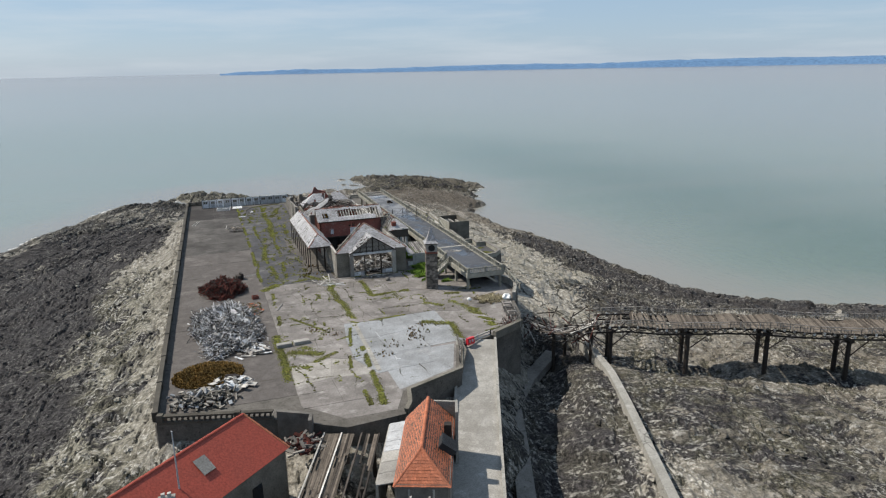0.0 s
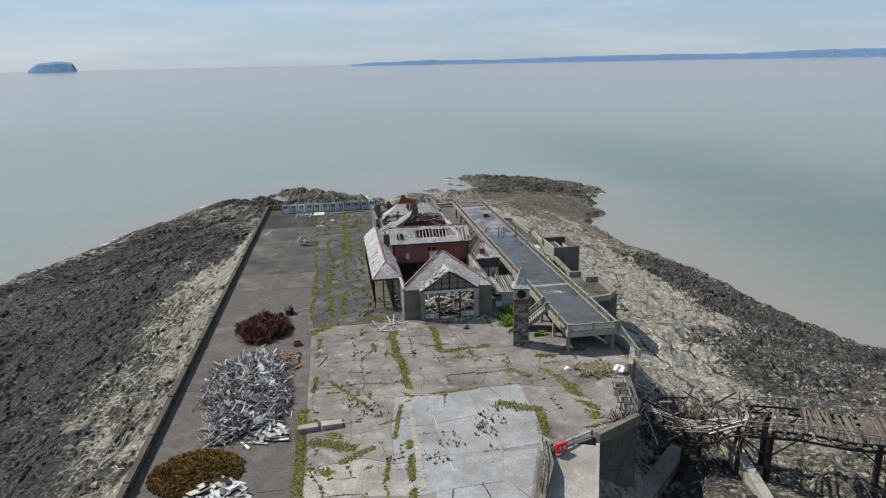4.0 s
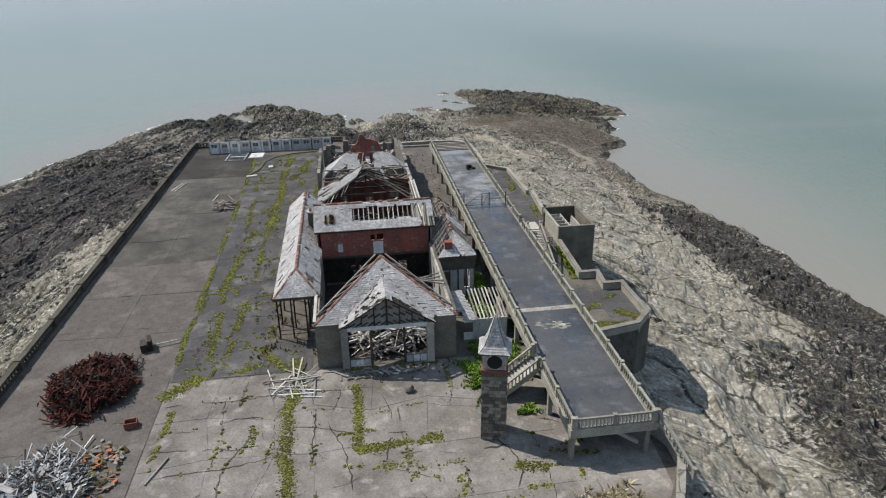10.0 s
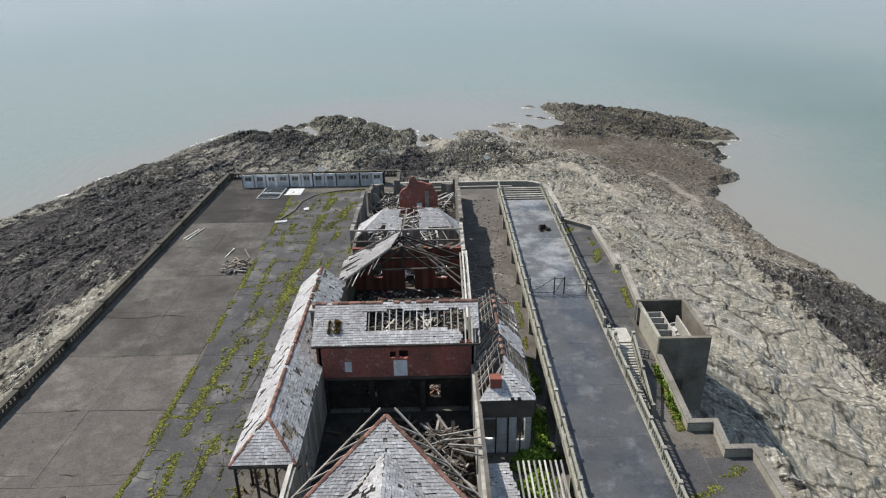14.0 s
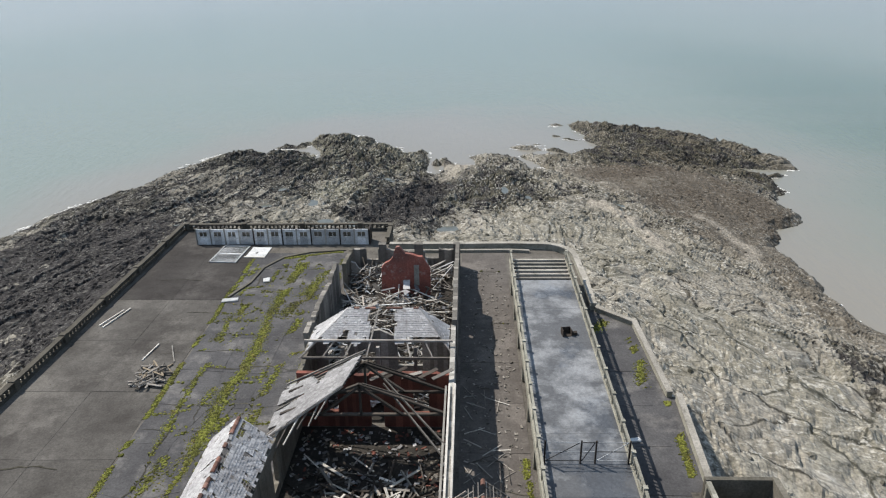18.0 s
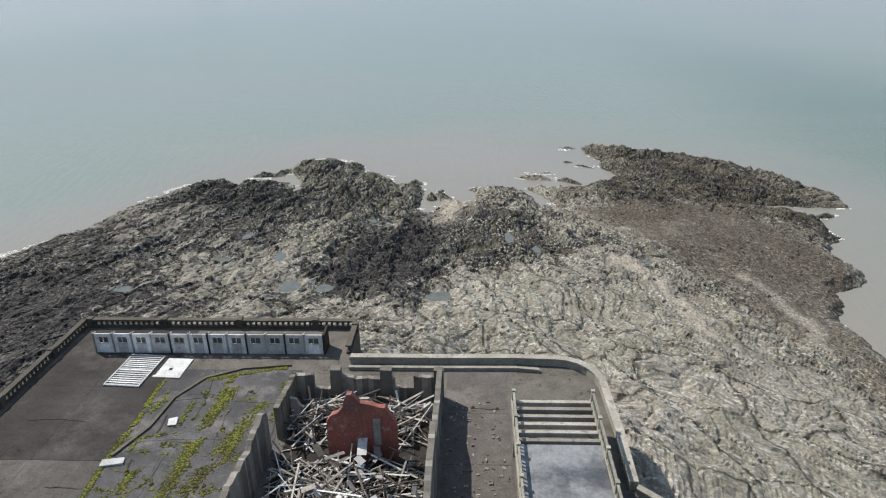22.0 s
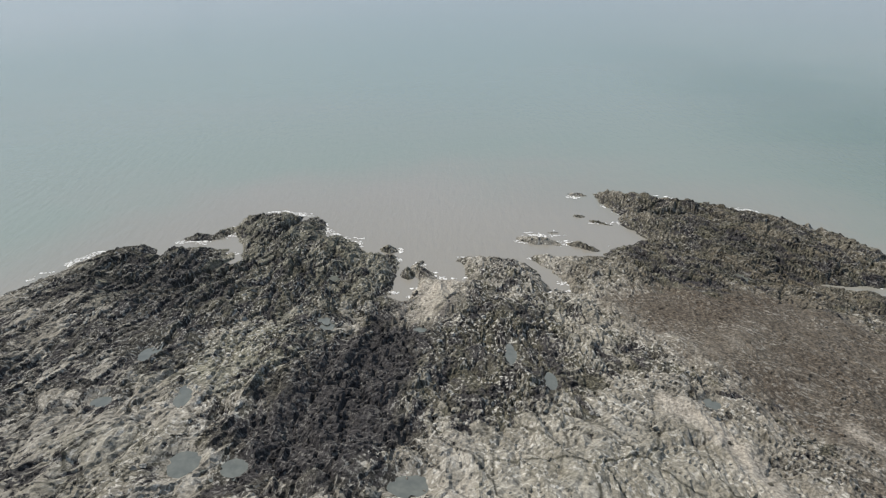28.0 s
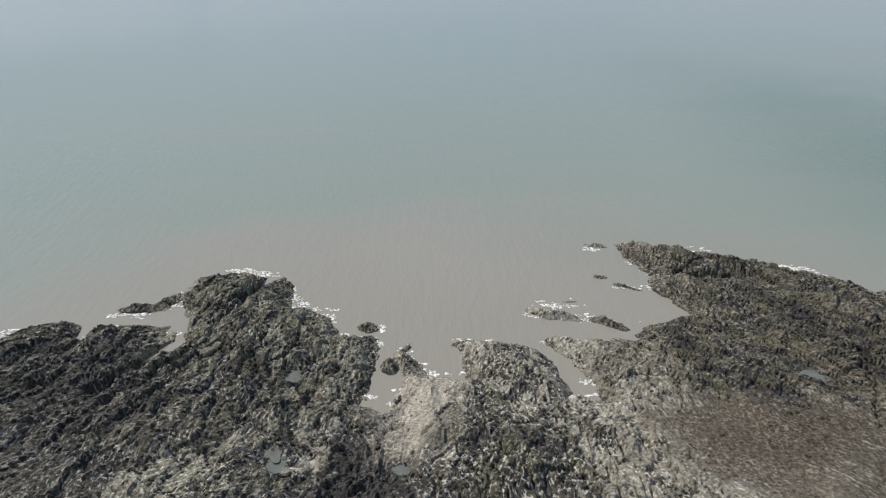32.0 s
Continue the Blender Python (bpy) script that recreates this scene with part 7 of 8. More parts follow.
vs_ = box(bm, -0.65, 0.65, -0.28, 0.28, 0.05, 1.05)
for v_ in vs_[4:]:
    v_.co.y *= 0.6
part("body", bm, M_RED, red)
for x_ in (-0.25, 0.25):
    bm = bmesh.new()
    box(bm, x_ - 0.12, x_ + 0.12, -0.295, -0.2, 0.4, 0.75)
    part("slot", bm, M_WHITE, red)
for k, y_ in enumerate((92.6, 94.4, 96.0, 97.8, 99.2)):
    th = thing("cage", "rusty empty steel lobster cage on the quay edge", "cage", (44.2 + 0.38 * k + 0.2, y_, TOP), -18, group="cages along the quay")
    for z_ in (0.05, 0.95):
        for p, q in (((-0.7, -0.7), (0.7, -0.7)), ((0.7, -0.7), (0.7, 0.7)), ((0.7, 0.7), (-0.7, 0.7)), ((-0.7, 0.7), (-0.7, -0.7))):
            bm = bmesh.new()
            beam(bm, (*p, z_), (*q, z_), 0.12)
            part("bar", bm, M_WOOD, th)
    for p in ((-0.7, -0.7), (0.7, -0.7), (0.7, 0.7), (-0.7, 0.7)):
        bm = bmesh.new()
        beam(bm, (*p, 0), (*p, 1.0), 0.12)
        part("upright", bm, M_WOOD, th)
    bm = bmesh.new()
    box(bm, -0.6, 0.6, -0.6, 0.6, 0.02, 0.1)
    part("base", bm, M_WOOD_DARK, th)
debris("scrap_heap", "rusty iron rods leaning at the quay corner", "scrap heap", 41.0, 44.6, 90.2, 92.6, TOP, 50, 0.8, 2.0, [M_RUST, M_WOOD], 0.3, 1.2, 57, (0.04, 0.1), (0.04, 0.08), parts=30)
fence_p = [(33.0, 88.6), (32.3, 85.5), (31.0, 82.0), (30.2, 80.0)]
th = thing("fence", "leaning grey timber fence above the ramp", "fence", (32.4, 86, TOP))
for k in range(14):
    f_ = k / 13 * 2.999
    i_ = int(f_)
    a_, b_ = Vector((*fence_p[i_], TOP)), Vector((*fence_p[i_ + 1], TOP))
    p = a_.lerp(b_, f_ - i_)
    bm = bmesh.new()
    beam(bm, p, p + Vector((0.1 * math.sin(k * 3), 0.1, 1.2)), 0.1)
    wpart("post", bm, M_WOOD, th)
for z_ in (0.5, 1.0):
    for a_, b_ in zip(fence_p, fence_p[1:]):
        bm = bmesh.new()
        beam(bm, (*a_, TOP + z_), (*b_, TOP + z_), 0.06, 0.12)
        wpart("rail", bm, M_WOOD, th)
# painted marks on the pale paving
for k, (x_, y_, w_, d_, r_) in enumerate(((22.6, 95.6, 0.12, 2.4, 2), (22.9, 86.8, 0.12, 2.2, 0), (23.2, 87.9, 0.7, 0.1, 0), (23.1, 85.7, 0.6, 0.1, 0))):
    bm = bmesh.new()
    box(bm, -w_ / 2, w_ / 2, -d_ / 2, d_ / 2, 0, 0.012)
    ob = part("road_marking", bm, M_WHITE)
    ob.matrix_basis = pose(x_, y_, TOP + 0.062, 0, 0, r_)
    tagged(ob, "worn white painted line on the concrete", "marking", "painted marks", "structure")
bm = bmesh.new()
box(bm, -0.32, 0.32, -9.5, 9.5, 0, 0.014)
ob = part("cement_strip", bm, M_LIME)
ob.matrix_basis = pose(20.0, 92.5, TOP + 0.06, 0, 0, -2)
tagged(ob, "pale cement strip along the paving", "paving", kind="structure")

# ---- orange-roofed house beside the ramp ----
HO = Vector((21.5, 67.5, 0))


def hp(s, v, z):
    p = HO + RS * s - RD * v
    return (p.x, p.y, z)


house = thing("house", "small stone house with an orange tiled roof beside the ramp", "house", hp(0.3, 6, 14.5), kind="structure")
HZ, HE, HL = 22.0, 19.5, 13.0
for (s0, v0), (s1, v1) in (((-2.3, 0.2), (-2.3, HL)), ((-2.3, HL), (2.7, HL)), ((2.7, HL), (2.7, 0.2)), ((2.7, 0.2), (-2.3, 0.2))):
    bm = bmesh.new()
    strip_wall(bm, [hp(s0, v0, 0)[:2], hp(s1, v1, 0)[:2]], 0.2, 12.5, HE)
    wpart("wall", bm, M_STONE, house)
bm = bmesh.new()
g0 = [bm.verts.new(hp(s, 0.0, z)) for s, z in ((-2.3, HE), (2.7, HE), (0, HZ - 0.1))]
g1 = [bm.verts.new(hp(s, 0.4, z)) for s, z in ((-2.3, HE), (2.7, HE), (0, HZ - 0.1))]
bm.faces.new(g0[::-1])
bm.faces.new(g1)
for k in range(3):
    bm.faces.new((g0[k], g0[(k + 1) % 3], g1[(k + 1) % 3], g1[k]))
wpart("gable", bm, M_CONC_PALE, house)
slates(house, hp(-2.6, HL + 0.3, HE - 0.2), hp(-2.6, -0.1, HE - 0.2), hp(0, -0.1, HZ), hp(0, HL - 2.4, HZ), None, M_ORANGE, 0.3, 0.3, 101, "orange clay tiles", 0.0)
slates(house, hp(3.0, -0.1, HE - 0.2), hp(3.0, HL + 0.3, HE - 0.2), hp(0, HL - 2.4, HZ), hp(0, -0.1, HZ), None, M_ORANGE, 0.3, 0.3, 102, "orange clay tiles", 0.0)
slates(house, hp(3.0, HL + 0.3, HE - 0.2), hp(-2.6, HL + 0.3, HE - 0.2), hp(0, HL - 2.4, HZ), hp(0, HL - 2.4, HZ), None, M_ORANGE, 0.3, 0.3, 103, "orange clay tiles", 0.0)
for q in (((-2.6, HL + 0.3), (-2.6, -0.1), (0, -0.1), (0, HL - 2.4)), ((3.0, -0.1), (3.0, HL + 0.3), (0, HL - 2.4), (0, -0.1))):
    bm = bmesh.new()
    slab(bm, [hp(*q[0], HE - 0.25), hp(*q[1], HE - 0.25), hp(*q[2], HZ - 0.05), hp(*q[3], HZ - 0.05)], 0.08)
    wpart("roof_deck", bm, M_WOOD_DARK, house)
ridge_tiles(house, hp(0, -0.1, HZ), hp(0, HL - 2.4, HZ), 0.24, M_ORANGE, 0, 31)
for s_ in (-2.6, 3.0):
    ridge_tiles(house, hp(s_, HL + 0.3, HE - 0.2), hp(0, HL - 2.4, HZ), 0.2, M_ORANGE, 0, 32)
bm = bmesh.new()
strip_wall(bm, [hp(0.6, -0.35, 0)[:2], hp(3.2, -0.2, 0)[:2], hp(3.3, 2.4, 0)[:2]], 0.16, 15, 21.4)
wpart("parapet_wall", bm, M_CONC_PALE, house)
dorm = part("roof_hatch", bmesh.new(), M_STEEL, house, "pale green ribbed roof hatch")
bm = bmesh.new()
slab(bm, [hp(3.1, 7.4, 20.2), hp(3.1, 9.4, 20.2), hp(1.6, 9.4, 21.2), hp(1.6, 7.4, 21.2)], 0.7)
bm.transform(world_of(house).inverted())
bm.to_mesh(dorm.data)
bm.free()
bm = bmesh.new()
box(bm, -0.4, 0.4, -0.4, 0.4, 0, 1.6)
bm.transform(pose(*hp(2.4, 4.5, 19.6), 0, 0, -22))
wpart("flue", bm, M_IRON, house)
for k in range(6):
    bm = bmesh.new()
    slab(bm, [hp(-4.4, 0.5 + 2 * k, 18.9), hp(-4.4, 2.45 + 2 * k, 18.9), hp(-2.5, 2.45 + 2 * k, 19.3), hp(-2.5, 0.5 + 2 * k, 19.3)][::-1], -0.1)
    wpart("lean_to_panel", bm, M_WHITE if k < 3 else M_CONC_PALE, house, "dirty white lean-to roof panel")
bm = bmesh.new()
strip_wall(bm, [hp(-4.4, 0.4, 0)[:2], hp(-4.4, 12, 0)[:2]], 0.14, 14, 18.8)
wpart("lean_to_wall", bm, M_CONC, house)
bay = [(-1.1, HL + 0.2), (-0.8, HL + 1.4), (1.0, HL + 1.4), (1.3, HL + 0.2)]
bm = bmesh.new()
strip_wall(bm, [hp(*q, 0)[:2] for q in bay], 0.12, 14, 16.6)
wpart("bay_window", bm, M_CONC_PALE, house)
for q in bay:
    bm = bmesh.new()
    p_ = hp(*q, 0)
    box(bm, p_[0] - 0.1, p_[0] + 0.1, p_[1] - 0.1, p_[1] + 0.1, 16.6, 19)
    wpart("bay_post", bm, M_CONC_PALE, house)

# ---- red-roofed boathouse ----
BD = Vector((-0.73, -0.683, 0)).normalized()
BS = Vector((-BD.y, BD.x, 0)) * -1
BO = Vector((1.7, 67.8, 0))


def bp(s, v, z):
    p = BO + BS * s + BD * v
    return (p.x, p.y, z)


if (BS.y > 0):
    BS = -BS
boat = thing("boathouse", "grey boathouse with a large plain red roof", "boathouse", bp(0, 8, 15), kind="structure")
BZ, BE, BL, BW = 24.0, 20.6, 22.0, 4.6
for (s0, v0), (s1, v1) in (((-BW + 0.4, -0.4), (-BW + 0.4, BL)), ((BW - 0.4, BL), (BW - 0.4, -0.4)), ((BW - 0.4, -0.4), (-BW + 0.4, -0.4)), ((-BW + 0.4, BL), (BW - 0.4, BL))):
    bm = bmesh.new()
    strip_wall(bm, [bp(s0, v0, 0)[:2], bp(s1, v1, 0)[:2]], 0.2, 12.5, BE)
    wpart("wall", bm, M_CONC_DARK, boat)
for k, quad in enumerate(((bp(BW, -0.9, BE - 0.1), bp(BW, BL, BE - 0.1), bp(0, BL, BZ), bp(0, 0.6, BZ)), (bp(-BW, BL, BE - 0.1), bp(-BW, -0.9, BE - 0.1), bp(0, 0.6, BZ), bp(0, BL, BZ)), (bp(-BW, -0.9, BE - 0.1), bp(BW, -0.9, BE - 0.1), bp(0, 0.6, BZ), bp(0.01, 0.6, BZ)))):
    nrm_z = (Vector(quad[1]) - Vector(quad[0])).cross(Vector(quad[3]) - Vector(quad[0])).z
    quad = quad if nrm_z > 0 else (quad[1], quad[0], quad[3], quad[2])
    bm = bmesh.new()
    slab(bm, quad, 0.12)
    wpart("roof_face", bm, M_REDROOF, boat)
ridge_tiles(boat, bp(0, 0.6, BZ), bp(0, BL, BZ), 0.24, M_REDROOF, 0, 41)
for s_ in (-BW, BW):
    ridge_tiles(boat, bp(s_, -0.9, BE - 0.1), bp(0, 0.6, BZ), 0.22, M_ORANGE if s_ > 0 else M_REDROOF, 0, 42)


def on_roof(s, v):
    return bp(s, v, BZ - (BZ - BE) * abs(s) / BW + 0.12)


sky_l = part("skylight", bmesh.new(), M_CONC_PALE, boat)
bm = bmesh.new()
slab(bm, [on_roof(2.6, 7.2), on_roof(2.6, 8.6), on_roof(1.2, 8.6), on_roof(1.2, 7.2)], 0.06)
bm.transform(world_of(boat).inverted())
bm.to_mesh(sky_l.data)
bm.free()
for k in range(3):
    bm = bmesh.new()
    slab(bm, [Vector(on_roof(2.5, 7.3 + 0.43 * k)) + Vector((0, 0, 0.03)), Vector(on_roof(2.5, 7.6 + 0.43 * k)) + Vector((0, 0, 0.03)), Vector(on_roof(1.3, 7.6 + 0.43 * k)) + Vector((0, 0, 0.03)), Vector(on_roof(1.3, 7.3 + 0.43 * k)) + Vector((0, 0, 0.03))], 0.02)
    wpart("pane", bm, M_DARK, boat)
for v_ in (4.0, 8.5):
    bm = bmesh.new()
    p_ = Vector(bp(BW - 0.2, v_, 0))
    box(bm, p_.x - 0.5, p_.x + 0.5, p_.y - 0.5, p_.y + 0.5, 16.8, 18.8)
    wpart("window", bm, M_DARK, boat)
stack = thing("chimney", "stone chimney with clay pots at the boathouse", "chimney", bp(3.2, 13.4, 20.4))
for nm, q, mt in (("shaft", (-0.6, 0.6, -0.4, 0.4, 0, 2.4), M_STONE), ("cap", (-0.7, 0.7, -0.5, 0.5, 2.4, 2.6), M_CONC_PALE), ("pot", (-0.4, -0.1, -0.15, 0.15, 2.6, 3.1), M_CONC_PALE), ("pot", (0.1, 0.4, -0.15, 0.15, 2.6, 3.1), M_CONC_PALE)):
    bm = bmesh.new()
    box(bm, *q, 0.02)
    part(nm, bm, mt, stack)
pole = thing("flagpole", "slim white flagpole standing beside the boathouse", "flagpole", bp(2.2, 11.2, 20))
bm = bmesh.new()
bmesh.ops.create_cone(bm, cap_ends=True, segments=8, radius1=0.09, radius2=0.05, depth=8, matrix=Matrix.Translation((0, 0, 4)))
part("shaft", bm, M_WHITE, pole)
bm = bmesh.new()
bmesh.ops.create_icosphere(bm, subdivisions=1, radius=0.1, matrix=Matrix.Translation((0, 0, 8)))
part("finial", bm, M_WHITE, pole)

# ---- timber landing stage between the houses ----
stage = thing("timber_stage", "decayed dark plank landing stage with missing boards", "landing stage", (11, 62, 17.9), kind="structure")
rs_ = random.Random(8)
for k in range(28):
    s_ = -3.6 + 0.3 * k
    if rs_.random() < 0.14 and k > 14:
        continue
    a_ = Vector((12.6, 69.3, 0)) + RS * s_ * 0.75
    cuts_ = [0, rs_.uniform(4, 8), rs_.uniform(10, 14), 30]
    for v0, v1 in zip(cuts_, cuts_[1:]):
        bm = bmesh.new()
        p0, p1 = a_ - RD * (v0 + 0.04), a_ - RD * v1
        zj = rs_.uniform(0, 0.05)
        beam(bm, (p0.x, p0.y, 18.2 + zj), (p1.x, p1.y, 17.9 + zj), 0.2, 0.09)
        if not (k > 18 and rs_.random() < 0.35):
            wpart("plank", bm, M_PIER if k < 12 or k % 3 else M_WOOD_DARK, stage)
        else:
            bm.free()
for s_ in (-2.9, -0.9, 1.4, 3.4):
    a_ = Vector((12.6, 69.3, 0)) + RS * s_
    b_ = a_ - RD * 30
    bm = bmesh.new()
    beam(bm, (a_.x, a_.y, 18.32), (b_.x, b_.y, 18.0), 0.16, 0.16)
    wpart("rail_beam", bm, M_WOOD_DARK if s_ > 0 else M_WOOD_PALE, stage)
bm = bmesh.new()
for s_ in (-3, 0, 3):
    for v_ in (2, 10, 18, 26):
        p_ = Vector((12.6, 69.3, 0)) + RS * s_ - RD * v_
        box(bm, p_.x - 0.2, p_.x + 0.2, p_.y - 0.2, p_.y + 0.2, 9, 18.05)
wpart("piles", bm, M_WOOD_DARK, stage, kind="stuff")
yard = thing("boundary_wall", "crumbling stone yard wall beside the landing stage", "wall", (7, 72.6, TOP), kind="structure")
bm = bmesh.new()
strip_wall(bm, [(5.2, 74.3), (8.8, 72.2), (8.4, 70.6)], 0.2, 15, TOP + 1.3)
wpart("wall", bm, M_STONE, yard)
debris("rubble_heap", "rusty scrap and rubble behind the yard wall", "debris", 5.4, 9.6, 66.6, 71.8, 17.8, 160, 0.3, 1.6, [M_RUST, M_STONE, M_WOOD], 0.5, 0.4, 58, (0.1, 0.4), (0.05, 0.2), parts=40)

# ---- collapsing iron pier ----
PZ0 = 17.0
pier = thing("iron_pier", "derelict iron trestle pier with a sagging timber deck", "pier", (80, 88, 9), kind="structure")
pa, pb = Vector((59.7, 93.6, 0)), Vector((133, 55.2, 0))
pd = (pb - pa).normalized()
ps = Vector((-pd.y, pd.x, 0))
PL, PWd = (pb - pa).length, 6.0


def pp(s, v, z):
    p = pa + pd * v + ps * s
    return Vector((p.x, p.y, z))


def sag(v):
    return PZ0 + 0.3 * math.sin(v * 0.26 + 1.2) + 0.16 * math.sin(v * 0.9 + 1) - 0.9 * math.exp(-v / 3)


rp = random.Random(19)
for k in range(int(PL / 0.34)):
    v_ = k * 0.34
    wreck = max(0.0, 1 - v_ / 13)
    if rp.random() < 0.06 + 0.5 * wreck:
        continue
    z_ = sag(v_)
    bm = bmesh.new()
    beam(bm, pp(-PWd / 2 - rp.uniform(0, 0.4), v_ + 1.6 * wreck * rp.uniform(-1, 1), z_ - wreck * rp.uniform(0, 0.5)),
         pp(PWd / 2 * rp.uniform(1 - 0.8 * wreck, 1) + rp.uniform(0, 0.4), v_ + rp.uniform(-0.06, 0.06) + 1.6 * wreck * rp.uniform(-1, 1), z_ + rp.uniform(-0.05, 0.05) + wreck * rp.uniform(-0.4, 0.3)), 0.31 - 0.1 * wreck, 0.07)
    wpart("plank", bm, M_PIER, pier)
for s_ in (-PWd / 2, PWd / 2):
    for dz in (-0.25, -1.1):
        for k in range(16):
            v0, v1 = PL * k / 16, PL * (k + 1) / 16
            bm = bmesh.new()
            beam(bm, pp(s_, v0, sag(v0) + dz), pp(s_, v1, sag(v1) + dz), 0.16, 0.24)
            wpart("girder", bm, M_IRON, pier)
    for k in range(int(PL / 1.5)):
        v_ = 1.5 * k
        bm = bmesh.new()
        beam(bm, pp(s_, v_, sag(v_) - 1.1), pp(s_, v_ + 1.5, sag(v_ + 1.5) - 0.25), 0.1)
        beam(bm, pp(s_ + 0.06, v_, sag(v_) - 0.25), pp(s_ + 0.06, v_ + 1.5, sag(v_ + 1.5) - 1.1), 0.1)
        wpart("lattice_bar", bm, M_IRON, pier)
        bm = bmesh.new()
        p_ = pp(s_ * 1.06, v_ + 0.7, 0)
        box(bm, p_.x - 0.13, p_.x + 0.13, p_.y - 0.13, p_.y + 0.13, sag(v_) - 0.5, sag(v_) - 0.12, 0.03)
        wpart("joist_end", bm, M_WOOD_PALE if k % 3 else M_WOOD, pier)
        bm = bmesh.new()
        beam(bm, pp(s_ * 1.05, v_, sag(v_)), pp(s_ * 1.08, v_, sag(v_) + 1.0), 0.1)
        wpart("rail_post", bm, M_WOOD, pier)
        for e in (0.5, 1.0):
            bm = bmesh.new()
            beam(bm, pp(s_ * 1.06, v_ + e, sag(v_ + e) + 0.05), pp(s_ * 1.06, v_ + e + rp.uniform(-0.1, 0.1), sag(v_ + e) + 0.9), 0.06)
            if rp.random() < 0.8:
                wpart("baluster", bm, M_WOOD, pier)
            else:
                bm.free()
    for k in range(12):
        v0, v1 = PL * k / 12, PL * (k + 1) / 12 - 0.2
        bm = bmesh.new()
        beam(bm, pp(s_ * 1.06, v0, sag(v0) + 0.95), pp(s_ * 1.06, v1, sag(v1) + 0.9), 0.09)
        beam(bm, pp(s_ * 1.06, v0, sag(v0) + 0.5), pp(s_ * 1.06, v1, sag(v1) + 0.48), 0.07)
        wpart("handrail", bm, M_WOOD, pier)
for k in range(7):
    v_ = 2.5 + k * 12.3
    legs = []
    for s_ in (-2.2, 2.2):
        bm = bmesh.new()
        bmesh.ops.create_cone(bm, cap_ends=True, segments=8, radius1=0.42, radius2=0.36, depth=14)
        bm.transform(Matrix.Translation(pp(s_, v_, sag(v_) - 8.1)))
        wpart("column", bm, M_IRON, pier)
        bm = bmesh.new()
        p_ = pp(s_, v_, 0)
        box(bm, p_.x - 0.5, p_.x + 0.5, p_.y - 0.5, p_.y + 0.5, sag(v_) - 1.6, sag(v_) - 1.1)
        wpart("column_head", bm, M_IRON, pier)
        for e in (-3.4, 3.4):
            bm = bmesh.new()
            beam(bm, pp(s_, v_, sag(v_) - 4.2), pp(s_, v_ + e, sag(v_ + e) - 1.1), 0.14)
            wpart("strut", bm, M_IRON, pier)
    for z0_, z1_ in ((-2, -6), (-6, -2)):
        bm = bmesh.new()
        beam(bm, pp(-2.2, v_, sag(v_) + z0_), pp(2.2, v_, sag(v_) + z1_), 0.08)
        wpart("tie_rod", bm, M_IRON, pier)
# the fallen end of the pier, hanging towards the quay
fall = thing("collapsed_span", "collapsed pier span of twisted girders and hanging planks", "pier wreckage", (53.5, 94, 10), kind="structure")
fa, fb = pp(0, 0.5, 16.4), Vector((48.9, 98.6, 16.0))
fd = (fb - fa).normalized()
fs = Vector((-fd.y, fd.x, 0)).normalized()
for k in range(46):
    f_ = k / 45
    dip = -2.2 * math.sin(math.pi * min(1, f_))
    c_ = fa.lerp(fb, f_) + Vector((0, 0, dip + rp.uniform(-0.25, 0.35)))
    tw = rp.uniform(-0.3, 0.3) + 0.35 * math.sin(3 * f_)
    h_ = 2.5 * (1 - 0.25 * f_)
    bm = bmesh.new()
    beam(bm, c_ - fs * h_ - Vector((0, 0, tw * 1.5)), c_ + fs * h_ * rp.uniform(0.5, 1.1) + Vector((rp.uniform(-1, 1), rp.uniform(-0.6, 0.6), tw * 1.5)), 0.22, 0.08)
    wpart("plank", bm, M_WOOD if k % 3 else M_WOOD_DARK, fall)
for s_ in (-2.4, -1.2, 0.0, 1.2, 2.4):
    for k in range(6):
        f0, f1 = k / 6, (k + 1) / 6
        g = lambda f: fa.lerp(fb, f) + fs * s_ + Vector((0, 0, -2.2 * math.sin(math.pi * min(1, f)) - 0.25 + 0.4 * math.sin(5 * f + s_)))
        bm = bmesh.new()
        beam(bm, g(f0), g(f1), 0.12, 0.18)
        wpart("girder", bm, M_WOOD if s_ in (-1.2, 1.2) else M_IRON, fall)
for k in range(30):
    f0 = rp.uniform(-0.02, 0.55)
    f1 = f0 + rp.uniform(0.25, 0.45)
    o0, o1 = rp.uniform(-2.8, 2.6), rp.uniform(-0.6, 0.6)
    g = lambda f, o: fa.lerp(fb, f) + fs * o + Vector((0, 0, -2.2 * math.sin(math.pi * min(1, max(0, f))) + 0.22 * o + rp.uniform(0.0, 0.4)))
    bm = bmesh.new()
    beam(bm, g(f0, o0), g(f1, o0 + o1), rp.uniform(0.12, 0.26), 0.08)
    wpart("plank", bm, rp.choice((M_WOOD_PALE, M_WOOD, M_WOOD, M_PIER)), fall)
for k in range(70):
    f_ = rp.random()
    c_ = fa.lerp(fb, f_) + fs * rp.uniform(-3, 3.4) + Vector((0, 0, rp.uniform(-3.5, 1.2)))
    dv = Vector((rp.uniform(-1, 1), rp.uniform(-1, 1), rp.uniform(-0.8, 0.9))).normalized() * rp.uniform(0.8, 2.6)
    bm = bmesh.new()
    beam(bm, c_ - dv, c_ + dv, rp.uniform(0.07, 0.16))
    wpart("strut", bm, rp.choice((M_WOOD, M_IRON, M_WOOD_DARK, M_RUST)), fall)
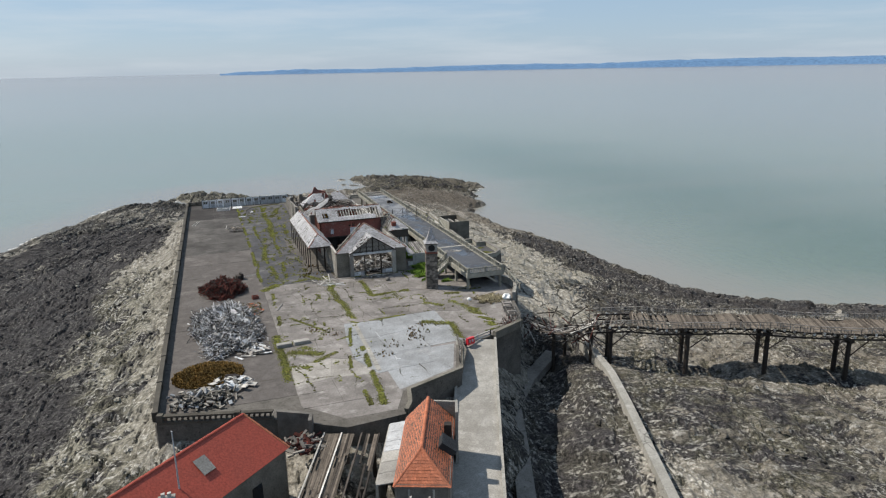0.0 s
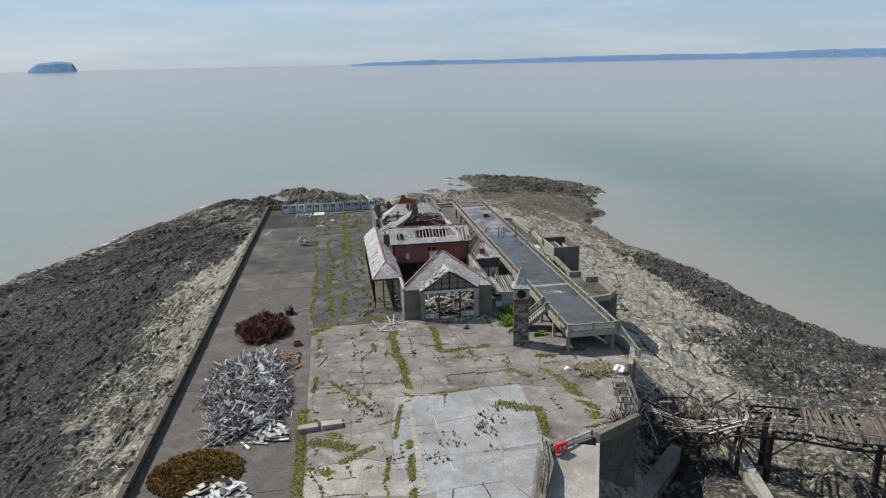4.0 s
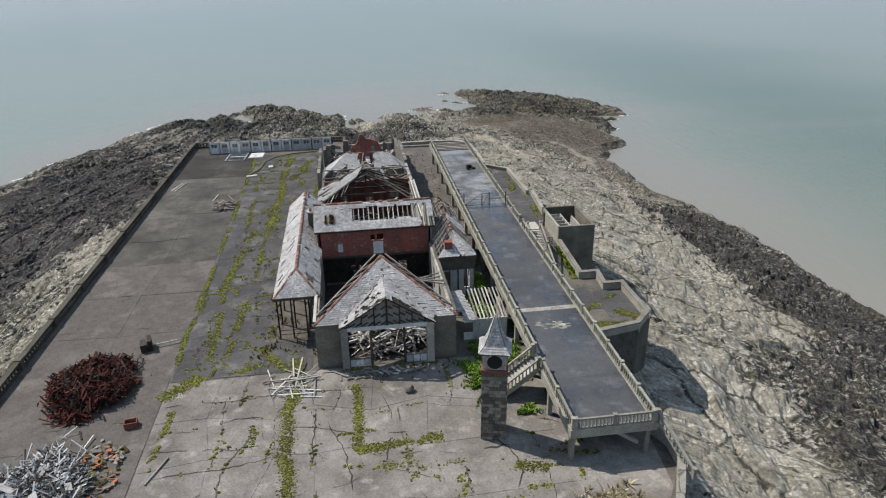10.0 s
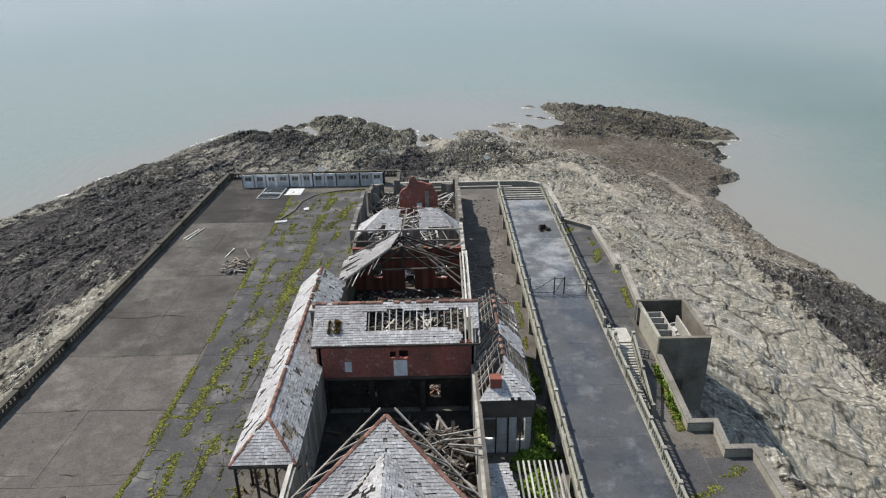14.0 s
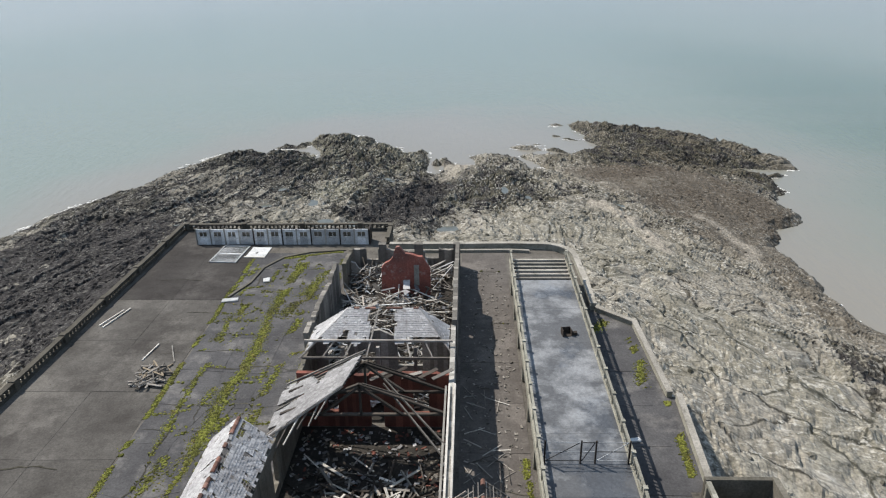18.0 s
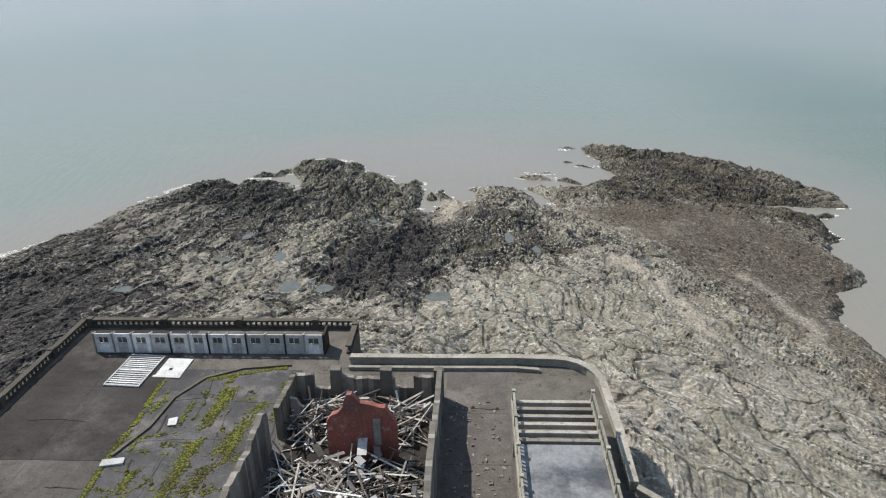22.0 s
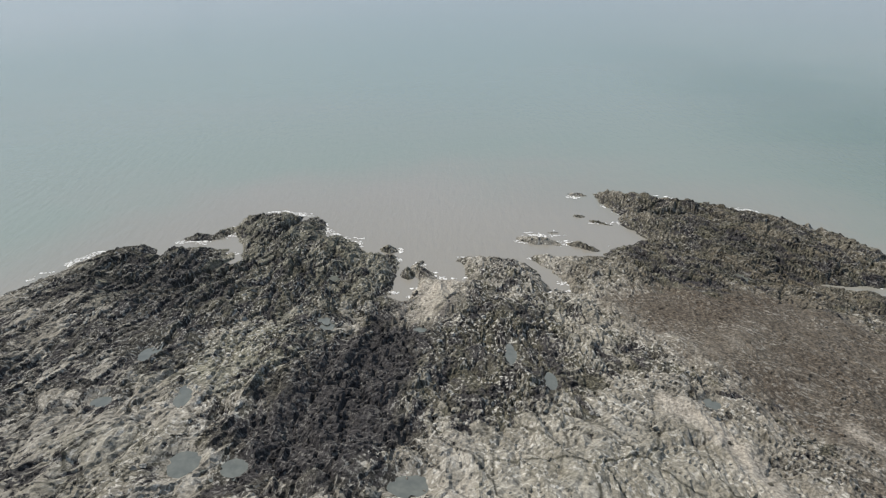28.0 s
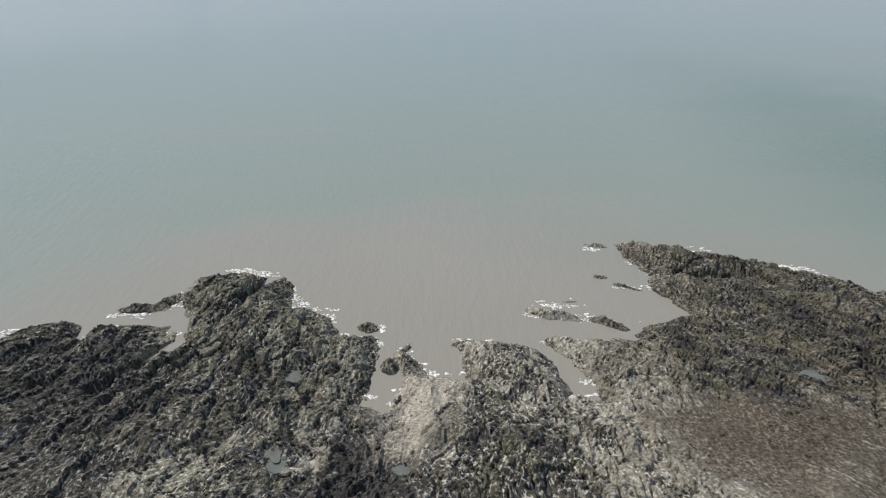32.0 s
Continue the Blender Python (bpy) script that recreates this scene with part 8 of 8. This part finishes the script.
for s_, v_ in ((-1.8, 1.0), (1.8, 1.2), (-1.8, 5.2), (1.9, 7.4)):
    p_ = fa + fd * v_ + fs * s_
    bm = bmesh.new()
    bmesh.ops.create_cone(bm, cap_ends=True, segments=8, radius1=0.34, radius2=0.3, depth=11)
    bm.transform(Matrix.Translation((p_.x, p_.y, 9.4)))
    wpart("column", bm, M_IRON, fall)
# old sea walls in the gully
low_wall("narrow pale sea wall running down the foreshore", [(60.5, 98.5), (57.0, 84.0), (53.6, 74.6), (49.2, 63.4), (44.0, 50.0)], 0.55, 3.0, M_LIME, 8.6)
low_wall("sloping pale slipway kerb below the quay", [(55.5, 100.5), (46.6, 92.2), (40.4, 84.6), (36.8, 75.0), (30, 58)], 1.1, 1.0, M_CONC, 7.6)
# ---- paving pieces and growth in the joints ----
bm = bmesh.new()
prism(bm, [(8.3, 76.8), (12.8, 71.8), (19, 71.8), (21, 76.2), (29.5, 80), (32.6, 88), (38.3, 89.4), (44.4, 92.6), (48.2, 103), (50.2, 106), (50.8, 112), (50.8, 126.6), (8.3, 126.6)], TOP, TOP + 0.012)
part("paving_bed", bm, M_SLAB, platform)
bm = bmesh.new()
prism(bm, [(20.7, 76.6), (29.3, 80.3), (32.3, 88), (20.7, 88)], TOP, TOP + 0.02)
part("paving_bed", bm, M_SLAB_PALE, platform)
paving_field("paving_slab", slab_mat, 8.4, 43.0, 76.0, 126.6, 4.9, 6.3, 0.03, lambda x, y: (36 < x < 40 and 112 < y < 116) or (33 < x and y < 90), 1.15)
paving_field("asphalt_panel", lambda x, y: M_ASPHALT_PALE if y < 156 else M_ASPHALT, -7.2, 8.2, 80.0, 194, 7.7, 9.5, 0.02, None, 0.35, 0.03, lambda y: -7.45 + (y - 80) * 0.0204)
paving_field("asphalt_panel", lambda x, y: M_ASPHALT_DARK, -4.9, 8.2, 194.03, 216, 6.5, 10.8, 0.02, None, 0.3, 0.02, lambda y: -7.45 + (y - 80) * 0.0204)
paving_field("asphalt_panel", lambda x, y: M_ASPHALT_BLUE, 8.4, 22.0, 126.8, 208, 4.5, 5.8, 0.025, lambda x, y: x > 17.8 and 133 < y < 163, 1.0, 0.025)
paving_field("terrace_panel", lambda x, y: M_ASPHALT_BLUE, 50.6, 59.2, 128.5, 190, 4.3, 5.5, 0.025, lambda x, y: x > 54.9 and 138.8 < y < 162, 0.1)
paving_field("yard_panel", lambda x, y: M_ASPHALT_PALE, 37.0, 43.0, 146, 208, 6.0, 7.0, 0.02, None, 0.1)

bm = bmesh.new()
prism(bm, [(55.0, 129.2), (56.7, 129.5), (58.6, 131.4), (58.6, 138.4), (56.4, 138.5), (55.0, 138.5)], TOP, TOP + 0.03)
part("terrace_panel", bm, M_ASPHALT_BLUE, platform)
bm = bmesh.new()
prism(bm, [(50.5, 162.4), (56.2, 162.4), (57.0, 174.3), (56.2, 174.9), (56.2, 187.6), (52.4, 191.2), (50.5, 191.2)], TOP, TOP + 0.012)
part("terrace_panel", bm, M_ASPHALT_BLUE, platform)
rng = np.random.default_rng(5)
moss_spots, tuft_spots, scrub_spots = [], [], []


def scatter(ax, ay, bx, by, width, count, size, into, z=TOP + 0.03, bare_at=0.40):
    t_ = rng.uniform(0, 1, count)
    px_, py_ = -(by - ay), bx - ax
    ln = math.hypot(px_, py_) or 1.0
    o = rng.normal(0, width / 2, count) * (0.55 + 0.9 * fbm(ax + (bx - ax) * t_ + 9, ay + (by - ay) * t_, 1.6, 2, 18))
    o = o + 1.5 * (fbm(ax + (bx - ax) * t_ + 3 * ax, ay + (by - ay) * t_ + 70, 5.0, 3, 28) - 0.5) * min(1.6, width * 1.8)
    clump = fbm(ax + (bx - ax) * t_ + 50, ay + (by - ay) * t_ + 50 + o, 2.2, 3, 8)
    for t1, o1, c1 in zip(t_, o, clump):
        if c1 > bare_at:
            into.append((ax + (bx - ax) * t1 + px_ / ln * o1, ay + (by - ay) * t1 + py_ / ln * o1, z, size * float(rng.uniform(0.35, 1.25)) * max(0.4, 1.15 - 0.55 * abs(o1) / width)))


# fissures across the slabs: a broken, wandering net, with weeds rooted along it
rc = random.Random(41)
crack_lines = []


def fissure(x0, y0, x1, y1, sway, keep=0.6):
    """Short wandering runs along a line, with gaps."""
    L = math.hypot(x1 - x0, y1 - y0)
    k = max(1, int(L / 0.55))
    dx, dy = (x1 - x0) / L, (y1 - y0) / L
    ph, live, run = rc.uniform(0, 40), rc.random() < keep, []
    for i in range(k + 1):
        t_ = L * i / k
        o = sway * 2 * noise.noise(Vector((ph + t_ * 0.22, 0.5, 0))) + 0.22 * noise.noise(Vector((ph + t_ * 1.6, 3.5, 0)))
        p = (x0 + dx * t_ - dy * o, y0 + dy * t_ + dx * o)
        if live:
            run.append(p)
        if rc.random() < (0.14 if live else 0.14 * keep / (1.02 - keep)) or i == k:
            if len(run) > 1:
                crack_lines.append(run)
            run, live = [], not live


for x_ in np.arange(9.8, 44, 3.1):
    fissure(float(x_), 80, float(x_) + rc.uniform(-1.5, 1.5), 126, 0.8, 0.45 if 20.5 < x_ < 33 else 0.62)
for y_ in np.arange(80, 126, 3.3):
    fissure(8.6, float(y_), 20.0, float(y_) + rc.uniform(-0.8, 1.6), 0.6, 0.6)
    fissure(20.4, float(y_) + 0.6, 46.0, float(y_) + rc.uniform(-2, 1.6), 0.9, 0.5 if y_ > 101 else 0.2)
for x_ in (10.4, 12.6, 15.2, 17.6, 20.2):
    fissure(x_, 127, x_ + rc.uniform(-0.8, 0.8), 206, 0.7, 0.6)
for y_ in np.arange(128, 206, 3.4):
    fissure(8.6, float(y_), 21.4 if y_ > 163 or y_ < 133 else 17.6, float(y_) + rc.uniform(-1.6, 1.6), 0.8, 0.55)
for y_ in np.arange(86, 205, 8.7):
    fissure(-6.8, float(y_), 8.0, float(y_) + rc.uniform(-0.5, 0.5), 0.25, 0.7)
for y_ in np.arange(150, 207, 6.5):
    fissure(37.2, float(y_), 42.8, float(y_) + rc.uniform(-1, 1), 0.4, 0.5)
crack_v, crack_f = [], []
weed_spots = []
for run in crack_lines:
    if min(inside_one(*run[0], PLATFORM), inside_one(*run[-1], PLATFORM)) < 0.6:
        continue
    big = rc.uniform(0.012, 0.045) * (1.6 if rc.random() < 0.15 else 1)
    lush = max(0.0, rc.gauss(0.36, 0.5)) * (0.45 if 20.5 < run[0][0] < 33.5 and run[0][1] < 101 else 1)
    west = run[0][1] > 126.5
    for i, (x_, y_) in enumerate(run):
        w_ = big * (0.25 if i in (0, len(run) - 1) else rc.uniform(0.5, 1.5))
        nx_, ny_ = run[min(i + 1, len(run) - 1)], run[max(i - 1, 0)]
        tx, ty = nx_[0] - ny_[0], nx_[1] - ny_[1]
        q = math.hypot(tx, ty) or 1
        crack_v += [(x_ - ty / q * w_, y_ + tx / q * w_, TOP + 0.075), (x_ + ty / q * w_, y_ - tx / q * w_, TOP + 0.075)]
        if i:
            e = len(crack_v)
            crack_f.append((e - 4, e - 3, e - 1, e - 2))
        if x_ > 8.5 and rc.random() < lush:
            for _ in range(rc.randrange(1, 5)):
                sp_ = (x_ + rc.gauss(0, 0.16), y_ + rc.gauss(0, 0.2), TOP + 0.04, rc.uniform(0.1, 0.3))
                (moss_spots if rc.random() < (0.62 if west else 0.35) else weed_spots).append(sp_)
me = bpy.data.meshes.new("fissures")
me.from_pydata(crack_v, [], crack_f)
me.materials.append(M_CRACK)
tagged(new("fissures", me), "dark weathered fissures across the old paving", "cracks", kind="stuff")

# broad growth: x, y to x, y, width, spots per metre
for row in ((20.4, 129, 20.3, 101.5, 0.95, 34), (26.2, 123.5, 26.3, 113.5, 0.8, 26), (26.3, 114.2, 33.4, 114.4, 0.9, 30), (34.4, 96.5, 33.9, 89.0, 0.9, 30),
            (30.6, 98.4, 34.6, 96.6, 1.2, 34), (40.2, 104, 40.8, 92.5, 1.3, 26), (38.6, 106, 41.2, 100, 1.0, 18), (7.9, 101, 7.7, 84, 0.9, 26), (9.4, 87, 15.6, 91.4, 0.8, 24),
            (8, 124, 11, 127.6, 1.3, 36), (10.7, 126, 17, 128.4, 0.9, 20), (33.6, 106.6, 36.2, 104, 1.0, 30), (20.4, 101.6, 29, 102.4, 0.35, 16), (8.3, 97.6, 12.4, 97.6, 0.8, 24),
            (8.35, 130, 8.35, 206, 0.4, 22), (13.4, 128, 14.4, 168, 0.55, 15), (14.6, 166, 15.6, 205, 1.0, 36), (18.0, 164, 18.6, 198, 0.8, 16), (16.6, 190, 19.5, 204, 1.2, 24),
            (21.2, 166, 20.8, 206, 0.5, 14), (20.3, 208.4, 12.5, 206.3, 0.4, 34), (36, 126.2, 24, 126.2, 0.6, 18), (37.5, 110.5, 44, 108.8, 0.9, 22), (16.6, 132, 19.4, 127, 0.9, 26),
            (11.6, 130, 10.6, 150, 0.7, 14), (10.4, 146, 12.6, 166, 0.8, 14), (11.2, 166, 10.4, 190, 0.5, 10), (9.0, 105, 9.6, 122, 0.5, 14), (11, 108, 16, 99, 0.4, 10), (16.0, 84, 19.3, 100, 0.35, 16), (18.0, 73.5, 19.4, 92, 0.6, 26), (16.2, 74, 16.9, 84, 0.5, 18), (8.8, 94, 13.6, 91.4, 1.5, 34), (9.4, 98.6, 12.4, 93, 1.2, 20),
            (56, 133.4, 58.4, 131, 0.9, 40), (54.2, 142, 55, 152, 0.5, 26), (55.6, 164, 56.3, 174, 0.45, 22), (54.6, 176, 55.4, 187, 0.8, 18), (42.2, 146, 42.6, 166, 0.4, 16), (51.4, 131, 57.5, 130, 0.8, 18), (52.6, 134, 57.6, 137.5, 0.8, 12), (51.0, 186, 53.5, 189, 0.8, 16)):
    scatter(*row[:4], row[4] * 0.85, int(math.hypot(row[2] - row[0], row[3] - row[1]) * row[5] * 5.0), 0.155, moss_spots, bare_at=0.3 if row[5] > 25 else 0.4)
for _ in range(150):
    bx, by = (rc.uniform(8.8, 21), rc.uniform(128, 206)) if rc.random() < 0.66 else (rc.uniform(9, 44), rc.uniform(82, 125))
    if 20.5 < bx < 33.5 and by < 101:
        continue
    an_, ln = rc.choice((0.1, 1.5, 1.6, 0.0)) + rc.gauss(0, 0.15), rc.uniform(0.5, 2.4)
    scatter(bx - ln * math.cos(an_), by - ln * math.sin(an_), bx + ln * math.cos(an_), by + ln * math.sin(an_), rc.uniform(0.25, 0.75), int(ln * rc.uniform(25, 90)), 0.15, moss_spots)
ms = np.array(moss_spots)
keep_m = (inside_distance(ms[:, 0], ms[:, 1], PLATFORM) > 0.5) & ~((ms[:, 0] > 17.9) & (ms[:, 0] < 37) & (ms[:, 1] > 134) & (ms[:, 1] < 162)) & ~((ms[:, 0] > 21.6) & (ms[:, 0] < 37) & (ms[:, 1] > 126.6))
moss_spots = ms[keep_m].tolist()
mounds("moss", "yellow-green moss and stonecrop in the joints of the paving", "moss", moss_spots, M_MOSS, 0.4, sides=6)
weed_spots = [q for q in weed_spots if not (17.9 < q[0] < 37 and q[1] > 132)]
for row in ((40.0, 116.5, 41.0, 129, 2.4, 6500), (40.2, 134.6, 41.6, 139.4, 1.8, 2200), (41.9, 140, 42.4, 150, 0.7, 900), (38, 128, 38.6, 121, 1.8, 900), (54.6, 143, 55.2, 152, 0.8, 160)):
    scatter(*row[:4], row[4], row[5], 0.5, tuft_spots)
blades("weeds", "bright green weeds growing beside the deck", "weeds", tuft_spots, M_GREEN)
for bx, by, k in ((13.5, 101, 40), (27.5, 92.5, 60), (28.2, 95, 40), (21.5, 88, 25), (24, 91, 20), (30, 97, 25), (16, 131, 30), (19, 137, 40), (18, 131.5, 40), (16, 98, 25)):
    for _ in range(k // 2):
        scrub_spots.append((bx + rng.normal(0, 0.6), by + rng.normal(0, 0.8), TOP + 0.02, rng.uniform(0.12, 0.38)))
dark_spots = [(x, y, z, 0.6 * r) for x, y, z, r in weed_spots]
for bx, by, k, r_ in ((29.9, 94.4, 26, 0.6), (28.4, 91.6, 16, 0.5), (27.2, 88.8, 14, 0.4), (20.9, 88.4, 16, 0.5), (22.9, 90.4, 10, 0.5), (15.9, 98.8, 20, 0.6), (15.3, 100.9, 14, 0.5), (24.9, 90.0, 8, 0.3), (31.2, 97.2, 18, 0.6),
                      (17.0, 88.3, 8, 0.4), (17.6, 131.5, 40, 0.7), (17.4, 134.5, 30, 0.5), (17.6, 138.5, 24, 0.5), (20.4, 131.4, 30, 0.8), (16.8, 142, 16, 0.4), (12.8, 149, 16, 0.5), (15.2, 153, 18, 0.5), (13.0, 158, 14, 0.5), (35.2, 125.4, 20, 0.8)):
    for _ in range(k // 2):
        dark_spots.append((bx + float(rng.normal(0, r_)), by + float(rng.normal(0, r_)), TOP + 0.03, float(rng.uniform(0.12, 0.34))))
cx_, cy_ = rng.uniform(-6.5, 8.2, 4000), rng.uniform(82, 205, 4000)
ok_ = (np.abs(fbm(cx_, cy_, 7.0, 4, 95) - 0.5) < 0.022) & (inside_distance(cx_, cy_, PLATFORM) > 1)
dark_spots += np.stack([cx_, cy_, 0 * cx_ + TOP + 0.02, rng.uniform(0.05, 0.12, cx_.size)], -1)[ok_ & (rng.uniform(0, 1, cx_.size) < 0.3)].tolist()
M_DARKWEED = weathered("dark_weeds", (0.105, 0.1, 0.045), (0.065, 0.056, 0.03), 3.0, 0.8, rough=1.0, island=0.5)
blades("low_weeds", "low dark weeds rooted in the cracks of the concrete", "weeds", dark_spots, M_DARKWEED)
blades("scrub", "dry brown scrub rooted in cracks of the paving", "scrub", scrub_spots, M_BRUSH)

mounds("loose_stones", "loose weathered stones strewn over the foreshore", "stones", STONES, M_SHORE, 0.6, sides=5)
so = bpy.data.objects["loose_stones"].data
si, sj = np.clip(np.searchsorted(gx[0], STONES[:, 0]), 1, cols_n - 1), np.clip(np.searchsorted(gy[:, 0], STONES[:, 1]), 1, rows_n - 1)
sz = np.stack([weed[sj, si] * 0.85, brown[sj, si], green[sj, si], dark[sj, si]], -1)
za = so.color_attributes.new("zones", "FLOAT_COLOR", "POINT")
za.data.foreach_set("color", np.repeat(sz, 11, 0).ravel().astype(np.float32))
zb = so.color_attributes.new("beds", "FLOAT_COLOR", "POINT")
zb.data.foreach_set("color", np.repeat(np.stack([su[sj, si], sv[sj, si], 0 * si, bare[sj, si]], -1), 11, 0).ravel().astype(np.float32))
fx_, fy_ = np.meshgrid(np.arange(-72, 135, 0.42), np.arange(212, 372, 0.42))
fx_, fy_ = fx_.ravel() + rng.uniform(-0.3, 0.3, fx_.size), fy_.ravel() + rng.uniform(-0.3, 0.3, fy_.size)
fz_, fd_, _ = ground_at(fx_, fy_)
# surf where the swell meets the heads and in the inlets
surf = sum(np.exp(-(((fx_ - px_) / rx_) ** 2 + ((fy_ - py_) / ry_) ** 2)) for px_, py_, rx_, ry_ in
           ((-2, 350, 9, 4), (14, 334, 6, 5), (22, 325, 5, 4), (30, 304, 5, 5), (37, 312, 5, 3), (43, 322, 5, 3), (71, 362, 6, 4), (92, 358, 9, 4), (110, 349, 10, 5),
            (-42, 318, 8, 10), (-60, 275, 8, 16), (59, 335, 6, 2.5), (61, 309, 3, 4), (128, 318, 6, 6), (-24, 331, 7, 3)))
streaky = fbm(fx_ * 0.5 + 0.2 * fy_, fy_ * 1.3, 2.4, 4, 15)
reach = 0.7 + 2.6 * np.clip(surf, 0, 1)
keep_ = (fd_ < 0.25) & (fd_ > -reach) & (streaky > 0.7 - 0.19 * np.clip(surf, 0, 1) - 0.02 * np.clip(fd_ + reach, 0, 1))
M_FOAM = weathered("sea_foam", (0.62, 0.61, 0.59), (0.38, 0.36, 0.335), 2.0, 0.5, rough=0.8, island=0.2)
mounds("foam", "thin white surf breaking round the rocks", "foam", np.stack([fx_, fy_, 0 * fx_ + 0.05, rng.uniform(0.12, 0.36, fx_.size)], -1)[keep_], M_FOAM, 0.04, sides=6)

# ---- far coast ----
# Distance haze is painted into the blue base colour of the far land.
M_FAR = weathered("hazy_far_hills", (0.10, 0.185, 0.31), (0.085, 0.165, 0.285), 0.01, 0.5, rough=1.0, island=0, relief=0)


def far_land(name, label, profile):
    """Low hills across the water: bearing in degrees east of straight ahead, height in metres."""
    bm = bmesh.new()
    rows_ = []
    for k in range(len(profile) - 1):
        (a0, h0), (a1, h1) = profile[k], profile[k + 1]
        for q in range(8):
            f_ = q / 8
            a_, h_ = radians(a0 + (a1 - a0) * f_), h0 + (h1 - h0) * f_ + 5 * noise.noise(Vector((a0 + (a1 - a0) * f_, 0.3, 0)) * 1.7)
            h_ = max(2.0, h_)
            sx, sy = math.sin(a_), math.cos(a_)
            rows_.append([bm.verts.new((4560 * sx, 4560 * sy, 22)), bm.verts.new((4640 * sx, 4640 * sy, 28 + h_ * 0.8)), bm.verts.new((4780 * sx, 4780 * sy, 30 + h_)), bm.verts.new((4840 * sx, 4840 * sy, 22))])
    for a, b_ in zip(rows_, rows_[1:]):
        for k in range(3):
            bm.faces.new((a[k], b_[k], b_[k + 1], a[k + 1]))
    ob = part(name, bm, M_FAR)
    return tagged(ob, label, "far coast", kind="structure")


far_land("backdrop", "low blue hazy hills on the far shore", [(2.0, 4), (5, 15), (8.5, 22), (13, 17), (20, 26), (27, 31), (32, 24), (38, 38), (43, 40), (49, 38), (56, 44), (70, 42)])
far_land("backdrop", "steep islet on the horizon in painted haze blue", [(-21.0, 6), (-20.4, 44), (-18.8, 55), (-18.2, 52), (-17.9, 8)])
